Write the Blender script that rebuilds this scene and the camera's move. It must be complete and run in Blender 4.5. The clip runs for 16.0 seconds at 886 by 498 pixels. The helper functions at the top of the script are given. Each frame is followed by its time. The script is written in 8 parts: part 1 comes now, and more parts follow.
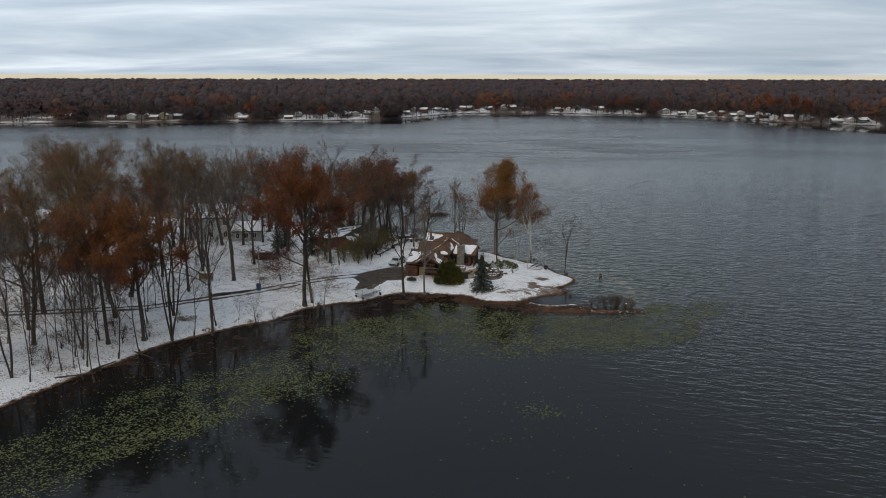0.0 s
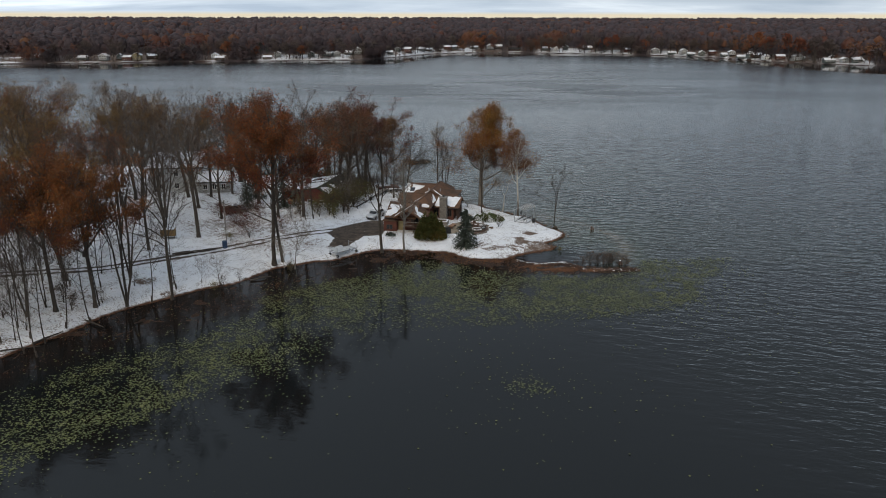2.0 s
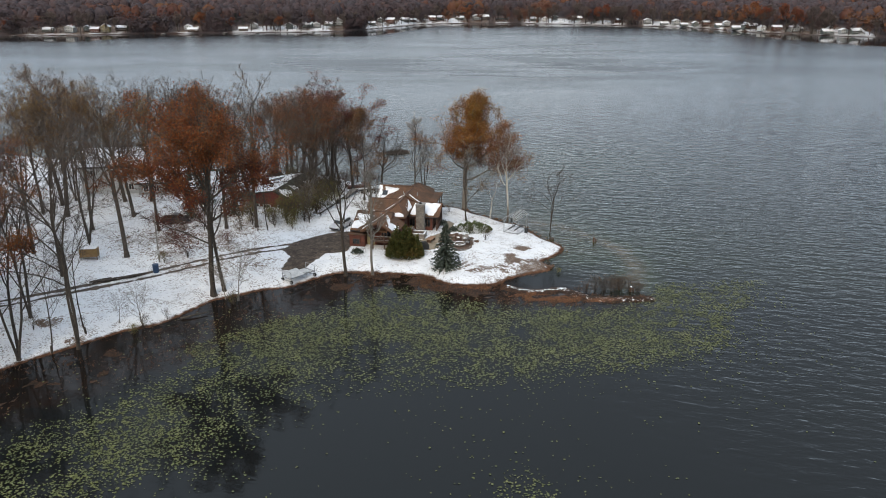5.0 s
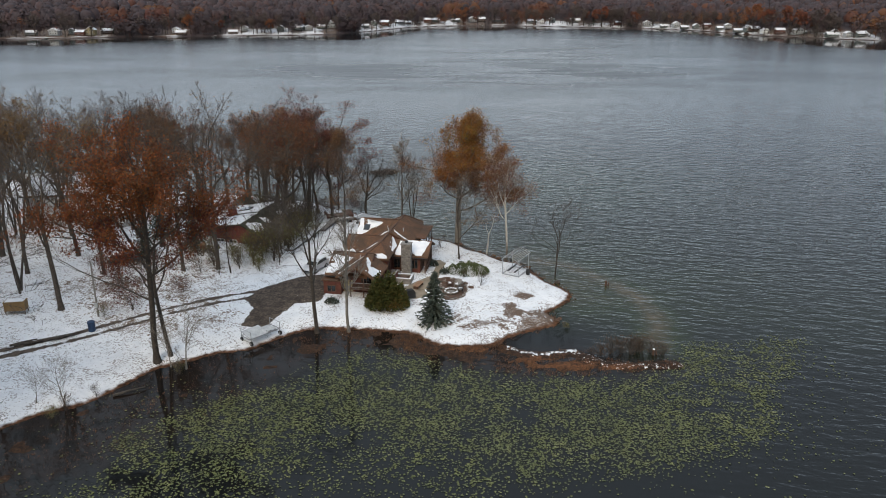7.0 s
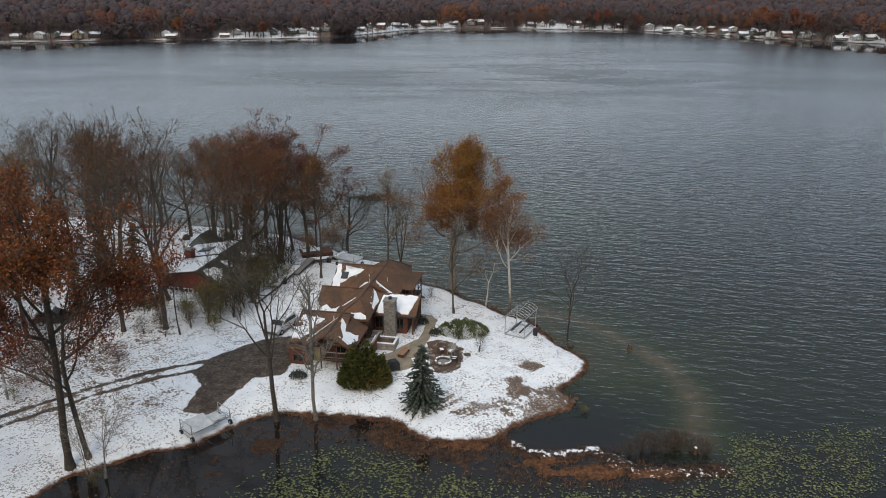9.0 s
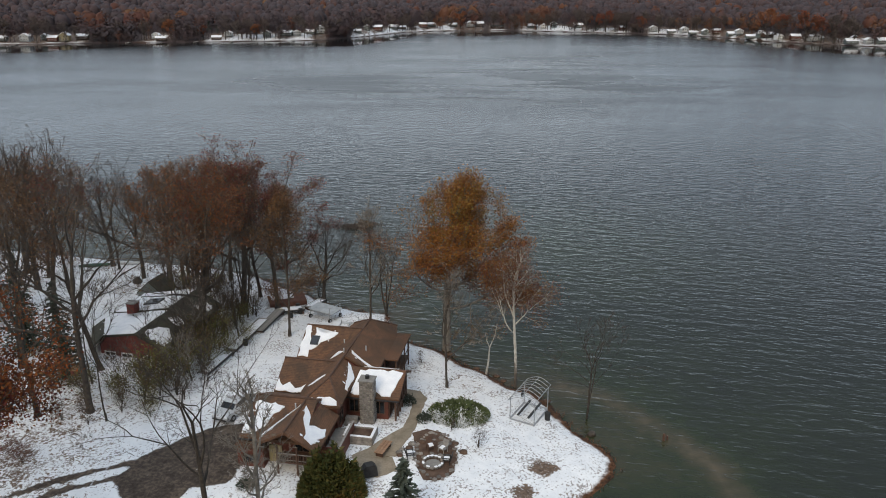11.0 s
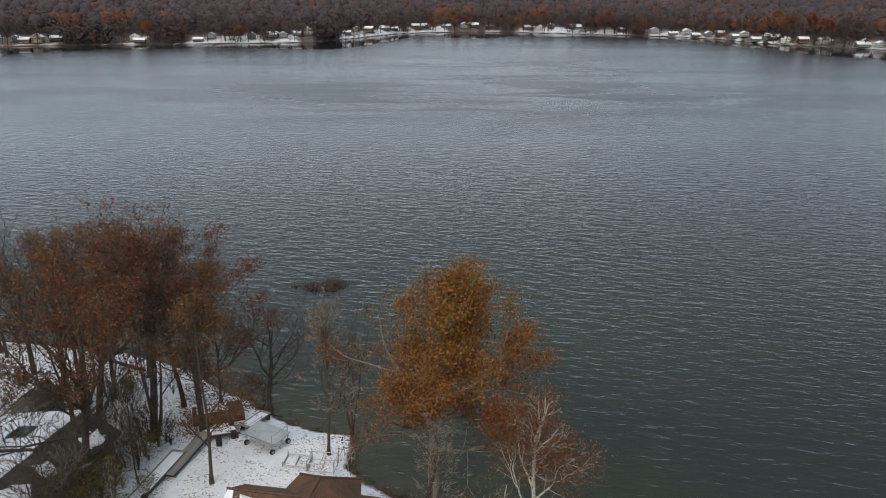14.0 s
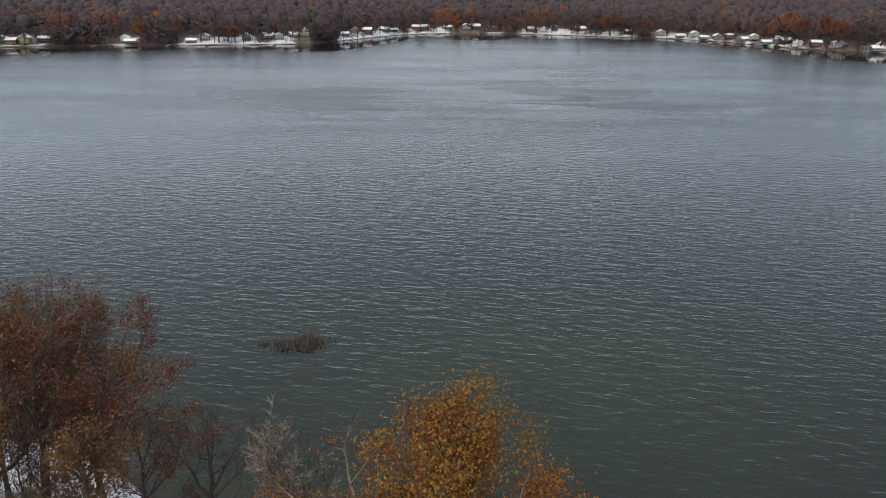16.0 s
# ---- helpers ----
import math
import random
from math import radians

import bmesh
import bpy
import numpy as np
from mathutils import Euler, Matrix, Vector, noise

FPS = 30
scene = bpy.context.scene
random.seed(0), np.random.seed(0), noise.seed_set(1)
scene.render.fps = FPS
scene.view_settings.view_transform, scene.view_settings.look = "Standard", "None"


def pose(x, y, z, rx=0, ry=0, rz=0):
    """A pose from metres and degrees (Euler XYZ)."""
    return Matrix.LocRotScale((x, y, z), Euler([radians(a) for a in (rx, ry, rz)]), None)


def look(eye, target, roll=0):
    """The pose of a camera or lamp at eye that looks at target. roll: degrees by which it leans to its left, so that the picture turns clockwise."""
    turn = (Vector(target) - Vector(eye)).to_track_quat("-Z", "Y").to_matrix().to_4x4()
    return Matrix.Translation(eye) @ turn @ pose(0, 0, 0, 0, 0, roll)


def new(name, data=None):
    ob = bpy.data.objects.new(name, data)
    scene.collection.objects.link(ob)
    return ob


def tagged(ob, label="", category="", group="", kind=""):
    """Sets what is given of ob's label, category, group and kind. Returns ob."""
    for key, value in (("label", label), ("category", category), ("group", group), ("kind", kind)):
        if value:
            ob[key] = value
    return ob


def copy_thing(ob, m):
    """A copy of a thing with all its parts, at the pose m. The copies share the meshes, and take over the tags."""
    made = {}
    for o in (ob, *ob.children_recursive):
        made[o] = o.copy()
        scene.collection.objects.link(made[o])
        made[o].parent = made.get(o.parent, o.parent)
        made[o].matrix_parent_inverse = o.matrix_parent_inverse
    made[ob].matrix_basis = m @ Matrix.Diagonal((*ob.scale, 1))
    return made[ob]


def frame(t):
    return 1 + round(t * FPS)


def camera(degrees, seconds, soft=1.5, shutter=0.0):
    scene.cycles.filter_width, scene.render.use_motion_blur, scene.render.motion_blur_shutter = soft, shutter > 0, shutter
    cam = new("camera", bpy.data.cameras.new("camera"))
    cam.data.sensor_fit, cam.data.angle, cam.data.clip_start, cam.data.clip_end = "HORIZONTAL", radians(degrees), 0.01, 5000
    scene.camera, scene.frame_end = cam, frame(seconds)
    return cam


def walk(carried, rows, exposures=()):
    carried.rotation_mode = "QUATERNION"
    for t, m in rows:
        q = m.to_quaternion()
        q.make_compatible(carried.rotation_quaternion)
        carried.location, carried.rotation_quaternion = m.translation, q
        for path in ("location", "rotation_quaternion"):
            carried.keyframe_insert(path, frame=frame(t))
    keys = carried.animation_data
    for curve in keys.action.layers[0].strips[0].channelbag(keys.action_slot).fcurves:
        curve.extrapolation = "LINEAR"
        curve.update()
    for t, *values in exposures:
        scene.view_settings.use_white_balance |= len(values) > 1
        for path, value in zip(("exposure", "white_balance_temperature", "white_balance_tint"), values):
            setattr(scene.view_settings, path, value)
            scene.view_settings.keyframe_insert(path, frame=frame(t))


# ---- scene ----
cam = camera(60.0, 16.0, soft=0.95)
PATH = [
    (0, (0.734, 0.78, 38.995), (0.695, 2.731, 38.556), 0.1),
    (0.5, (0.775, 2.894, 38.842), (0.746, 4.844, 38.4), 0.2),
    (1, (0.969, 5.196, 38.727), (0.949, 7.146, 38.283), 0.2),
    (1.5, (1.18, 7.79, 38.648), (1.169, 9.733, 38.176), 0.1),
    (2, (1.419, 10.802, 38.674), (1.417, 12.715, 38.09), 0.1),
    (2.5, (1.672, 14.193, 38.806), (1.679, 16.084, 38.155), 0.0),
    (3, (1.892, 17.702, 38.874), (1.907, 19.592, 38.222), 0.0),
    (3.5, (2.148, 21.388, 38.944), (2.169, 23.279, 38.291), 0.0),
    (4, (2.445, 25.273, 39.017), (2.47, 27.163, 38.364), 0.0),
    (6.3, (3.895, 44.42, 39.732), (3.931, 46.308, 39.074), 0.1),
    (6.5, (4.024, 46.173, 39.755), (4.062, 48.062, 39.101), 0.0),
    (7, (4.346, 50.712, 39.911), (4.385, 52.602, 39.258), 0.1),
    (7.5, (4.725, 55.294, 40.061), (4.764, 57.184, 39.409), 0.0),
    (8, (5.014, 59.982, 40.165), (5.053, 61.872, 39.513), 0.1),
    (8.5, (5.32, 64.754, 40.24), (5.361, 66.644, 39.589), 0.1),
    (9, (5.66, 69.494, 40.298), (5.702, 71.386, 39.648), 0.1),
    (9.2, (5.776, 71.378, 40.307), (5.819, 73.27, 39.659), 0.0),
    (11.5, (7.177, 92.695, 40.534), (7.221, 94.587, 39.886), 0.2),
    (12, (7.402, 97.447, 40.579), (7.447, 99.339, 39.932), 0.2),
    (12.5, (7.607, 102.097, 40.592), (7.655, 103.989, 39.944), 0.2),
    (13, (7.744, 106.718, 40.651), (7.796, 108.609, 40.003), 0.2),
    (13.5, (7.946, 111.348, 40.697), (8.001, 113.239, 40.048), 0.3),
    (14, (8.263, 116.073, 40.749), (8.322, 117.964, 40.1), 0.3),
    (14.5, (8.68, 120.843, 40.826), (8.736, 122.734, 40.177), 0.3),
    (15, (8.968, 125.521, 40.887), (9.023, 127.412, 40.238), 0.3),
    (15.5, (9.15, 130.122, 40.939), (9.205, 132.013, 40.29), 0.3),
    (16, (9.338, 134.679, 40.954), (9.395, 136.57, 40.305), 0.5),
]
walk(cam, [(t, look(eye, target, roll)) for t, eye, target, roll in PATH], [(0.0, -0.28), (1.5, -0.26), (2.0, -0.06), (2.4, 0.82), (4.0, 0.72), (6.5, 0.5), (9.0, 0.34), (12.5, 0.35), (16.0, 0.6)])

# ---- light: a low overcast with a clear strip along the horizon ----
SUN_EL, SUN_ROT = 38.0, 200.0
world = bpy.data.worlds.new("overcast_world")
scene.world = world
world.use_nodes = True
wt = world.node_tree
wt.nodes.clear()


def nd(tree, kind, inputs=None, **props):
    """A node with its inputs (values or sockets) and properties set."""
    n = tree.nodes.new(kind)
    if "operation" in props:
        n.operation, n.use_clamp = props["operation"], props["use_clamp"]
    if "blend_type" in props:
        n.data_type, n.blend_type = props["data_type"], props["blend_type"]
    if "attribute_name" in props:
        n.attribute_name = props["attribute_name"]
    if "sky_type" in props:
        n.sky_type, n.sun_disc, n.sun_elevation, n.sun_rotation = props["sky_type"], props["sun_disc"], props["sun_elevation"], props["sun_rotation"]
    for k, v in (inputs or {}).items():
        if hasattr(v, "is_linked"):
            tree.links.new(v, n.inputs[k])
        else:
            n.inputs[k].default_value = v
    return n


def mth(tree, op, a, b=0.0, clamp=False):
    return nd(tree, "ShaderNodeMath", {0: a, 1: b}, operation=op, use_clamp=clamp).outputs[0]


def ramp(tree, fac, stops, interp="LINEAR"):
    n = nd(tree, "ShaderNodeValToRGB", {"Fac": fac})
    n.color_ramp.interpolation = interp
    e = n.color_ramp.elements
    while len(e) < len(stops):
        e.new(0.5)
    for el, (p, c) in zip(e, stops):
        el.position = p
        el.color = (*c, 1.0) if len(c) == 3 else c
    return n.outputs["Color"]


def mixc(tree, fac, a, b, mode="MIX"):
    n = nd(tree, "ShaderNodeMix", data_type="RGBA", blend_type=mode)
    for i, v in ((0, fac), (6, a), (7, b)):
        if hasattr(v, "is_linked"):
            tree.links.new(v, n.inputs[i])
        else:
            n.inputs[i].default_value = (*v, 1.0) if isinstance(v, tuple) and len(v) == 3 else v
    return n.outputs[2]


tc = nd(wt, "ShaderNodeTexCoord")
sky = nd(wt, "ShaderNodeTexSky", sky_type="NISHITA", sun_disc=False, sun_elevation=radians(SUN_EL), sun_rotation=radians(SUN_ROT))
sx = nd(wt, "ShaderNodeSeparateXYZ", {0: tc.outputs["Generated"]})
up = mth(wt, "MAXIMUM", sx.outputs["Z"], 0.0)
den = mth(wt, "ADD", up, 0.10)
cx, cy = mth(wt, "DIVIDE", sx.outputs["X"], den), mth(wt, "DIVIDE", sx.outputs["Y"], den)
cv = nd(wt, "ShaderNodeCombineXYZ", {0: cx, 1: mth(wt, "MULTIPLY", cy, 1.6), 2: 3.7})
cn = nd(wt, "ShaderNodeTexNoise", {"Vector": cv.outputs[0], "Scale": 0.42, "Detail": 6.0, "Roughness": 0.55, "Distortion": 0.4})
cloud = ramp(wt, cn.outputs["Fac"], [(0.32, (0.253, 0.313, 0.390)), (0.52, (0.376, 0.433, 0.500)), (0.70, (0.567, 0.617, 0.663))])
# the deck grows even towards the zenith
cloud = mixc(wt, ramp(wt, up, [(0.10, (0, 0, 0)), (0.3, (0.85, 0.85, 0.85))]), cloud, (0.393, 0.44, 0.495))
gain = ramp(wt, up, [(0.0, (1.85,) * 3), (0.10, (1.80,) * 3), (0.2, (1.06,) * 3), (0.32, (0.70,) * 3), (0.45, (0.82,) * 3), (0.62, (1.18,) * 3), (0.8, (1.5,) * 3), (1.0, (2.8,) * 3)])
deck = mixc(wt, 1.0, cloud, gain, "MULTIPLY")
# the cloud is thinner towards the west
west = ramp(wt, mth(wt, "ADD", mth(wt, "MULTIPLY", sx.outputs["X"], 0.5), 0.5), [(0.2, (1.2, 1.2, 1.2)), (0.8, (0.94, 0.94, 0.94))])
deck = mixc(wt, 1.0, deck, west, "MULTIPLY")
strip = ramp(wt, up, [(0.0, (1.0, 1.0, 1.0)), (0.0012, (1.0, 1.0, 1.0)), (0.0034, (0, 0, 0))])
deck2 = mixc(wt, strip, deck, (0.90, 0.80, 0.60))
bg_deck = nd(wt, "ShaderNodeBackground", {"Color": deck2, "Strength": 0.86})
bg_sky = nd(wt, "ShaderNodeBackground", {"Color": sky.outputs[0], "Strength": 0.012})
wsum = nd(wt, "ShaderNodeAddShader", {0: bg_deck.outputs[0], 1: bg_sky.outputs[0]})
nd(wt, "ShaderNodeOutputWorld", {"Surface": wsum.outputs[0]})

sun_data = bpy.data.lights.new("sun", "SUN")
sun_data.energy, sun_data.angle, sun_data.color = 1.25, radians(25), (1.0, 0.83, 0.60)
sun = new("sun", sun_data)
a, el = radians(SUN_ROT), radians(SUN_EL)
sun.matrix_world = look((math.sin(a) * math.cos(el) * 100, math.cos(a) * math.cos(el) * 100, math.sin(el) * 100), (0, 0, 0))


# ---- materials ----
def base(name):
    m = bpy.data.materials.new(name)
    m.use_nodes = True
    t = m.node_tree
    t.nodes.clear()
    b = nd(t, "ShaderNodeBsdfPrincipled")
    nd(t, "ShaderNodeOutputMaterial", {"Surface": b.outputs[0]})
    return m, t, b


def noise_tex(t, scale, detail=4.0, rough=0.55, vec=None, dist=0.0):
    v = vec if vec is not None else nd(t, "ShaderNodeTexCoord").outputs["Object"]
    return nd(t, "ShaderNodeTexNoise", {"Vector": v, "Scale": scale, "Detail": detail, "Roughness": rough, "Distortion": dist}).outputs["Fac"]


def bump(t, b, height, strength=0.5, distance=0.05):
    n = nd(t, "ShaderNodeBump", {"Height": height, "Strength": strength, "Distance": distance})
    t.links.new(n.outputs[0], b.inputs["Normal"])


def plain(name, c1, c2, scale=3.0, rough=0.7, metal=0.0, bump_d=0.01, vary=0.0, spec=0.5):
    """Two colours mixed by noise at two scales, with relief and a change from object to object."""
    m, t, b = base(name)
    n1, n2 = noise_tex(t, scale), noise_tex(t, scale * 7.3, 3.0)
    f = mth(t, "ADD", mth(t, "MULTIPLY", n1, 0.65), mth(t, "MULTIPLY", n2, 0.35))
    col = ramp(t, f, [(0.36, c1), (0.64, c2)])
    if vary:
        r = nd(t, "ShaderNodeObjectInfo").outputs["Random"]
        k = mth(t, "ADD", mth(t, "MULTIPLY", r, 2 * vary), 1.0 - vary)
        col = nd(t, "ShaderNodeHueSaturation", {"Value": k, "Color": col}).outputs[0]
    t.links.new(col, b.inputs["Base Color"])
    b.inputs["Roughness"].default_value = rough
    b.inputs["Metallic"].default_value = metal
    b.inputs["Specular IOR Level"].default_value = spec
    bump(t, b, n2, 0.6, bump_d)
    return m


def foliage(name, stops, rough=0.75, vary=0.12, single=0.45, scale=0.35, spec=0.25):
    """Leaves: a colour for each leaf, and clumps of lighter and darker leaves."""
    m, t, b = base(name)
    isl = nd(t, "ShaderNodeNewGeometry").outputs["Random Per Island"]
    big = noise_tex(t, scale, 2.0)
    f = mth(t, "ADD", mth(t, "MULTIPLY", isl, single), mth(t, "MULTIPLY", big, 1.07 - single), True)
    col = ramp(t, f, stops)
    r = nd(t, "ShaderNodeObjectInfo").outputs["Random"]
    k = mth(t, "ADD", mth(t, "MULTIPLY", r, 2 * vary), 1.0 - vary)
    h = mth(t, "ADD", mth(t, "MULTIPLY", r, 0.016), 0.492)
    col = nd(t, "ShaderNodeHueSaturation", {"Hue": h, "Value": k, "Color": col}).outputs[0]
    t.links.new(col, b.inputs["Base Color"])
    b.inputs["Roughness"].default_value = rough
    b.inputs["Specular IOR Level"].default_value = spec
    return m


M = {}
M["bark"] = plain("bark", (0.030, 0.024, 0.020), (0.082, 0.067, 0.053), 2.5, 0.9, bump_d=0.03, vary=0.25)
M["bark_pale"] = plain("bark_pale", (0.13, 0.115, 0.10), (0.26, 0.24, 0.21), 2.5, 0.9, bump_d=0.02, vary=0.15)
M["twig"] = plain("twig", (0.040, 0.031, 0.027), (0.085, 0.068, 0.060), 2.0, 0.9, vary=0.2)
M["twig_pale"] = plain("twig_pale", (0.14, 0.12, 0.10), (0.24, 0.21, 0.18), 2.0, 0.9, vary=0.15)
M["leaf_orange"] = foliage("leaf_orange", [(0.15, (0.060, 0.021, 0.010)), (0.42, (0.165, 0.052, 0.014)), (0.65, (0.25, 0.082, 0.017)), (0.9, (0.30, 0.13, 0.030))], single=0.35)
M["leaf_green"] = foliage("leaf_green", [(0.2, (0.06, 0.058, 0.018)), (0.5, (0.125, 0.120, 0.035)), (0.85, (0.20, 0.19, 0.065))])
M["leaf_rust"] = foliage("leaf_rust", [(0.15, (0.046, 0.026, 0.014)), (0.45, (0.11, 0.057, 0.024)), (0.75, (0.175, 0.092, 0.034)), (0.95, (0.20, 0.125, 0.048))])
M["leaf_gold"] = foliage("leaf_gold", [(0.2, (0.11, 0.050, 0.013)), (0.5, (0.18, 0.096, 0.020)), (0.8, (0.17, 0.125, 0.032)), (0.95, (0.10, 0.095, 0.032))], vary=0.03, single=0.25)
M["leaf_sycamore"] = foliage("leaf_sycamore", [(0.2, (0.085, 0.022, 0.010)), (0.42, (0.165, 0.046, 0.012)), (0.58, (0.225, 0.076, 0.015)), (0.76, (0.22, 0.115, 0.022)), (0.92, (0.12, 0.105, 0.028))], vary=0.03, single=0.22)
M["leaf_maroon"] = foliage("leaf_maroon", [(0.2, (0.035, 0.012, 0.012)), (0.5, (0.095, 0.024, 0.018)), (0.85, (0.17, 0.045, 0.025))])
M["leaf_brown"] = foliage("leaf_brown", [(0.2, (0.05, 0.03, 0.018)), (0.5, (0.12, 0.075, 0.04)), (0.85, (0.20, 0.13, 0.065))])
M["leaf_olive"] = foliage("leaf_olive", [(0.2, (0.075, 0.044, 0.016)), (0.5, (0.16, 0.092, 0.028)), (0.85, (0.25, 0.165, 0.042))])
M["needle"] = foliage("needle", [(0.2, (0.024, 0.032, 0.025)), (0.5, (0.055, 0.068, 0.052)), (0.9, (0.105, 0.12, 0.095))])
M["yew"] = foliage("yew", [(0.2, (0.028, 0.036, 0.010)), (0.5, (0.062, 0.074, 0.018)), (0.72, (0.115, 0.092, 0.024)), (0.92, (0.20, 0.095, 0.026))])
M["juniper"] = foliage("juniper", [(0.2, (0.032, 0.044, 0.018)), (0.5, (0.072, 0.092, 0.034)), (0.85, (0.135, 0.145, 0.068))])
M["sedge"] = foliage("sedge", [(0.2, (0.04, 0.022, 0.014)), (0.5, (0.10, 0.05, 0.025)), (0.8, (0.17, 0.085, 0.04)), (0.97, (0.26, 0.17, 0.09))])
M["snow"] = plain("snow", (0.70, 0.72, 0.76), (0.84, 0.85, 0.87), 1.2, 0.7, bump_d=0.03, spec=0.2)
M["birch"] = plain("birch", (0.30, 0.28, 0.25), (0.52, 0.50, 0.46), 2.0, 0.8, bump_d=0.02)
M["roof_dark"] = plain("roof_dark", (0.03, 0.03, 0.03), (0.07, 0.068, 0.065), 1.5, 0.85, bump_d=0.02)
M["roof_moss"] = plain("roof_moss", (0.022, 0.022, 0.017), (0.062, 0.060, 0.040), 0.9, 0.9, bump_d=0.03)
M["siding_red"] = plain("siding_red", (0.075, 0.022, 0.014), (0.14, 0.045, 0.028), 1.6, 0.75)
M["siding_brick"] = plain("siding_brick", (0.10, 0.022, 0.018), (0.17, 0.045, 0.032), 2.2, 0.8)
M["timber"] = plain("timber", (0.055, 0.03, 0.02), (0.11, 0.06, 0.04), 3.0, 0.8)
M["timber_grey"] = plain("timber_grey", (0.16, 0.15, 0.14), (0.30, 0.28, 0.26), 3.0, 0.85)
M["plank_tan"] = plain("plank_tan", (0.20, 0.11, 0.06), (0.34, 0.20, 0.12), 3.0, 0.8)
M["box_tan"] = plain("box_tan", (0.15, 0.09, 0.035), (0.25, 0.16, 0.07), 2.5, 0.8)
M["khaki"] = plain("khaki", (0.22, 0.18, 0.09), (0.30, 0.25, 0.14), 1.5, 0.6)
M["white_paint"] = plain("white_paint", (0.62, 0.62, 0.60), (0.78, 0.78, 0.77), 1.5, 0.6)
M["grey_paint"] = plain("grey_paint", (0.30, 0.31, 0.31), (0.42, 0.43, 0.43), 1.5, 0.7, vary=0.25)
M["green_grey"] = plain("green_grey", (0.10, 0.12, 0.11), (0.17, 0.19, 0.18), 1.5, 0.7)
M["metal"] = plain("metal", (0.30, 0.31, 0.32), (0.46, 0.47, 0.48), 4.0, 0.45, 0.7)
M["dark_metal"] = plain("dark_metal", (0.02, 0.02, 0.022), (0.05, 0.05, 0.052), 4.0, 0.5, 0.3)
M["rubber"] = plain("rubber", (0.012, 0.012, 0.012), (0.03, 0.03, 0.03), 5.0, 0.8)
M["tarp"] = plain("tarp", (0.34, 0.36, 0.38), (0.52, 0.54, 0.55), 1.2, 0.6, bump_d=0.04)
M["car_silver"] = plain("car_silver", (0.46, 0.47, 0.48), (0.60, 0.61, 0.62), 0.8, 0.35, 0.2)
M["car_dark"] = plain("car_dark", (0.012, 0.013, 0.016), (0.03, 0.03, 0.034), 0.8, 0.3, 0.3)
M["blue_plastic"] = plain("blue_plastic", (0.010, 0.028, 0.07), (0.016, 0.05, 0.115), 2.0, 0.5)
M["green_plastic"] = plain("green_plastic", (0.012, 0.05, 0.03), (0.02, 0.08, 0.05), 2.0, 0.5)
M["yellow_plastic"] = plain("yellow_plastic", (0.45, 0.35, 0.02), (0.55, 0.45, 0.04), 2.0, 0.5)
M["red_plastic"] = plain("red_plastic", (0.22, 0.02, 0.015), (0.34, 0.04, 0.02), 2.0, 0.5)
M["stone"] = plain("stone", (0.10, 0.09, 0.08), (0.30, 0.27, 0.24), 3.0, 0.9, bump_d=0.04, vary=0.35)
M["mortar"] = plain("mortar", (0.16, 0.15, 0.14), (0.24, 0.23, 0.21), 3.0, 0.95)
M["paving"] = plain("paving", (0.16, 0.13, 0.09), (0.28, 0.23, 0.17), 1.2, 0.9)
M["mulch"] = plain("mulch", (0.05, 0.028, 0.018), (0.13, 0.08, 0.055), 1.5, 0.95, bump_d=0.08)
M["lily"] = foliage("lily", [(0.15, (0.030, 0.034, 0.013)), (0.4, (0.074, 0.086, 0.026)), (0.7, (0.146, 0.158, 0.050)), (0.92, (0.26, 0.25, 0.115))], 0.4, spec=0.4)
M["far_wood"] = foliage("far_wood", [(0.25, (0.034, 0.029, 0.034)), (0.45, (0.049, 0.038, 0.042)), (0.6, (0.064, 0.043, 0.044)), (0.75, (0.080, 0.044, 0.037)), (0.95, (0.074, 0.054, 0.036))], single=0.12, scale=0.055)
M["far_orange"] = foliage("far_orange", [(0.28, (0.058, 0.020, 0.022)), (0.48, (0.078, 0.030, 0.021)), (0.62, (0.108, 0.042, 0.021)), (0.8, (0.105, 0.054, 0.023))], single=0.15, scale=0.02)
M["shore_rust"] = foliage("shore_rust", [(0.2, (0.10, 0.028, 0.022)), (0.45, (0.17, 0.050, 0.026)), (0.7, (0.23, 0.085, 0.030)), (0.9, (0.22, 0.12, 0.04))], single=0.25, scale=0.06)
M["shore_brown"] = foliage("shore_brown", [(0.2, (0.060, 0.048, 0.046)), (0.55, (0.105, 0.080, 0.070)), (0.9, (0.14, 0.095, 0.070))], single=0.25, scale=0.06)
M["far_pine"] = foliage("far_pine", [(0.2, (0.014, 0.021, 0.018)), (0.9, (0.035, 0.045, 0.035))], single=0.2)

m, t, b = base("window_glass")
b.inputs["Base Color"].default_value = (0.012, 0.014, 0.016, 1)
b.inputs["Roughness"].default_value = 0.08
M["glass"] = m

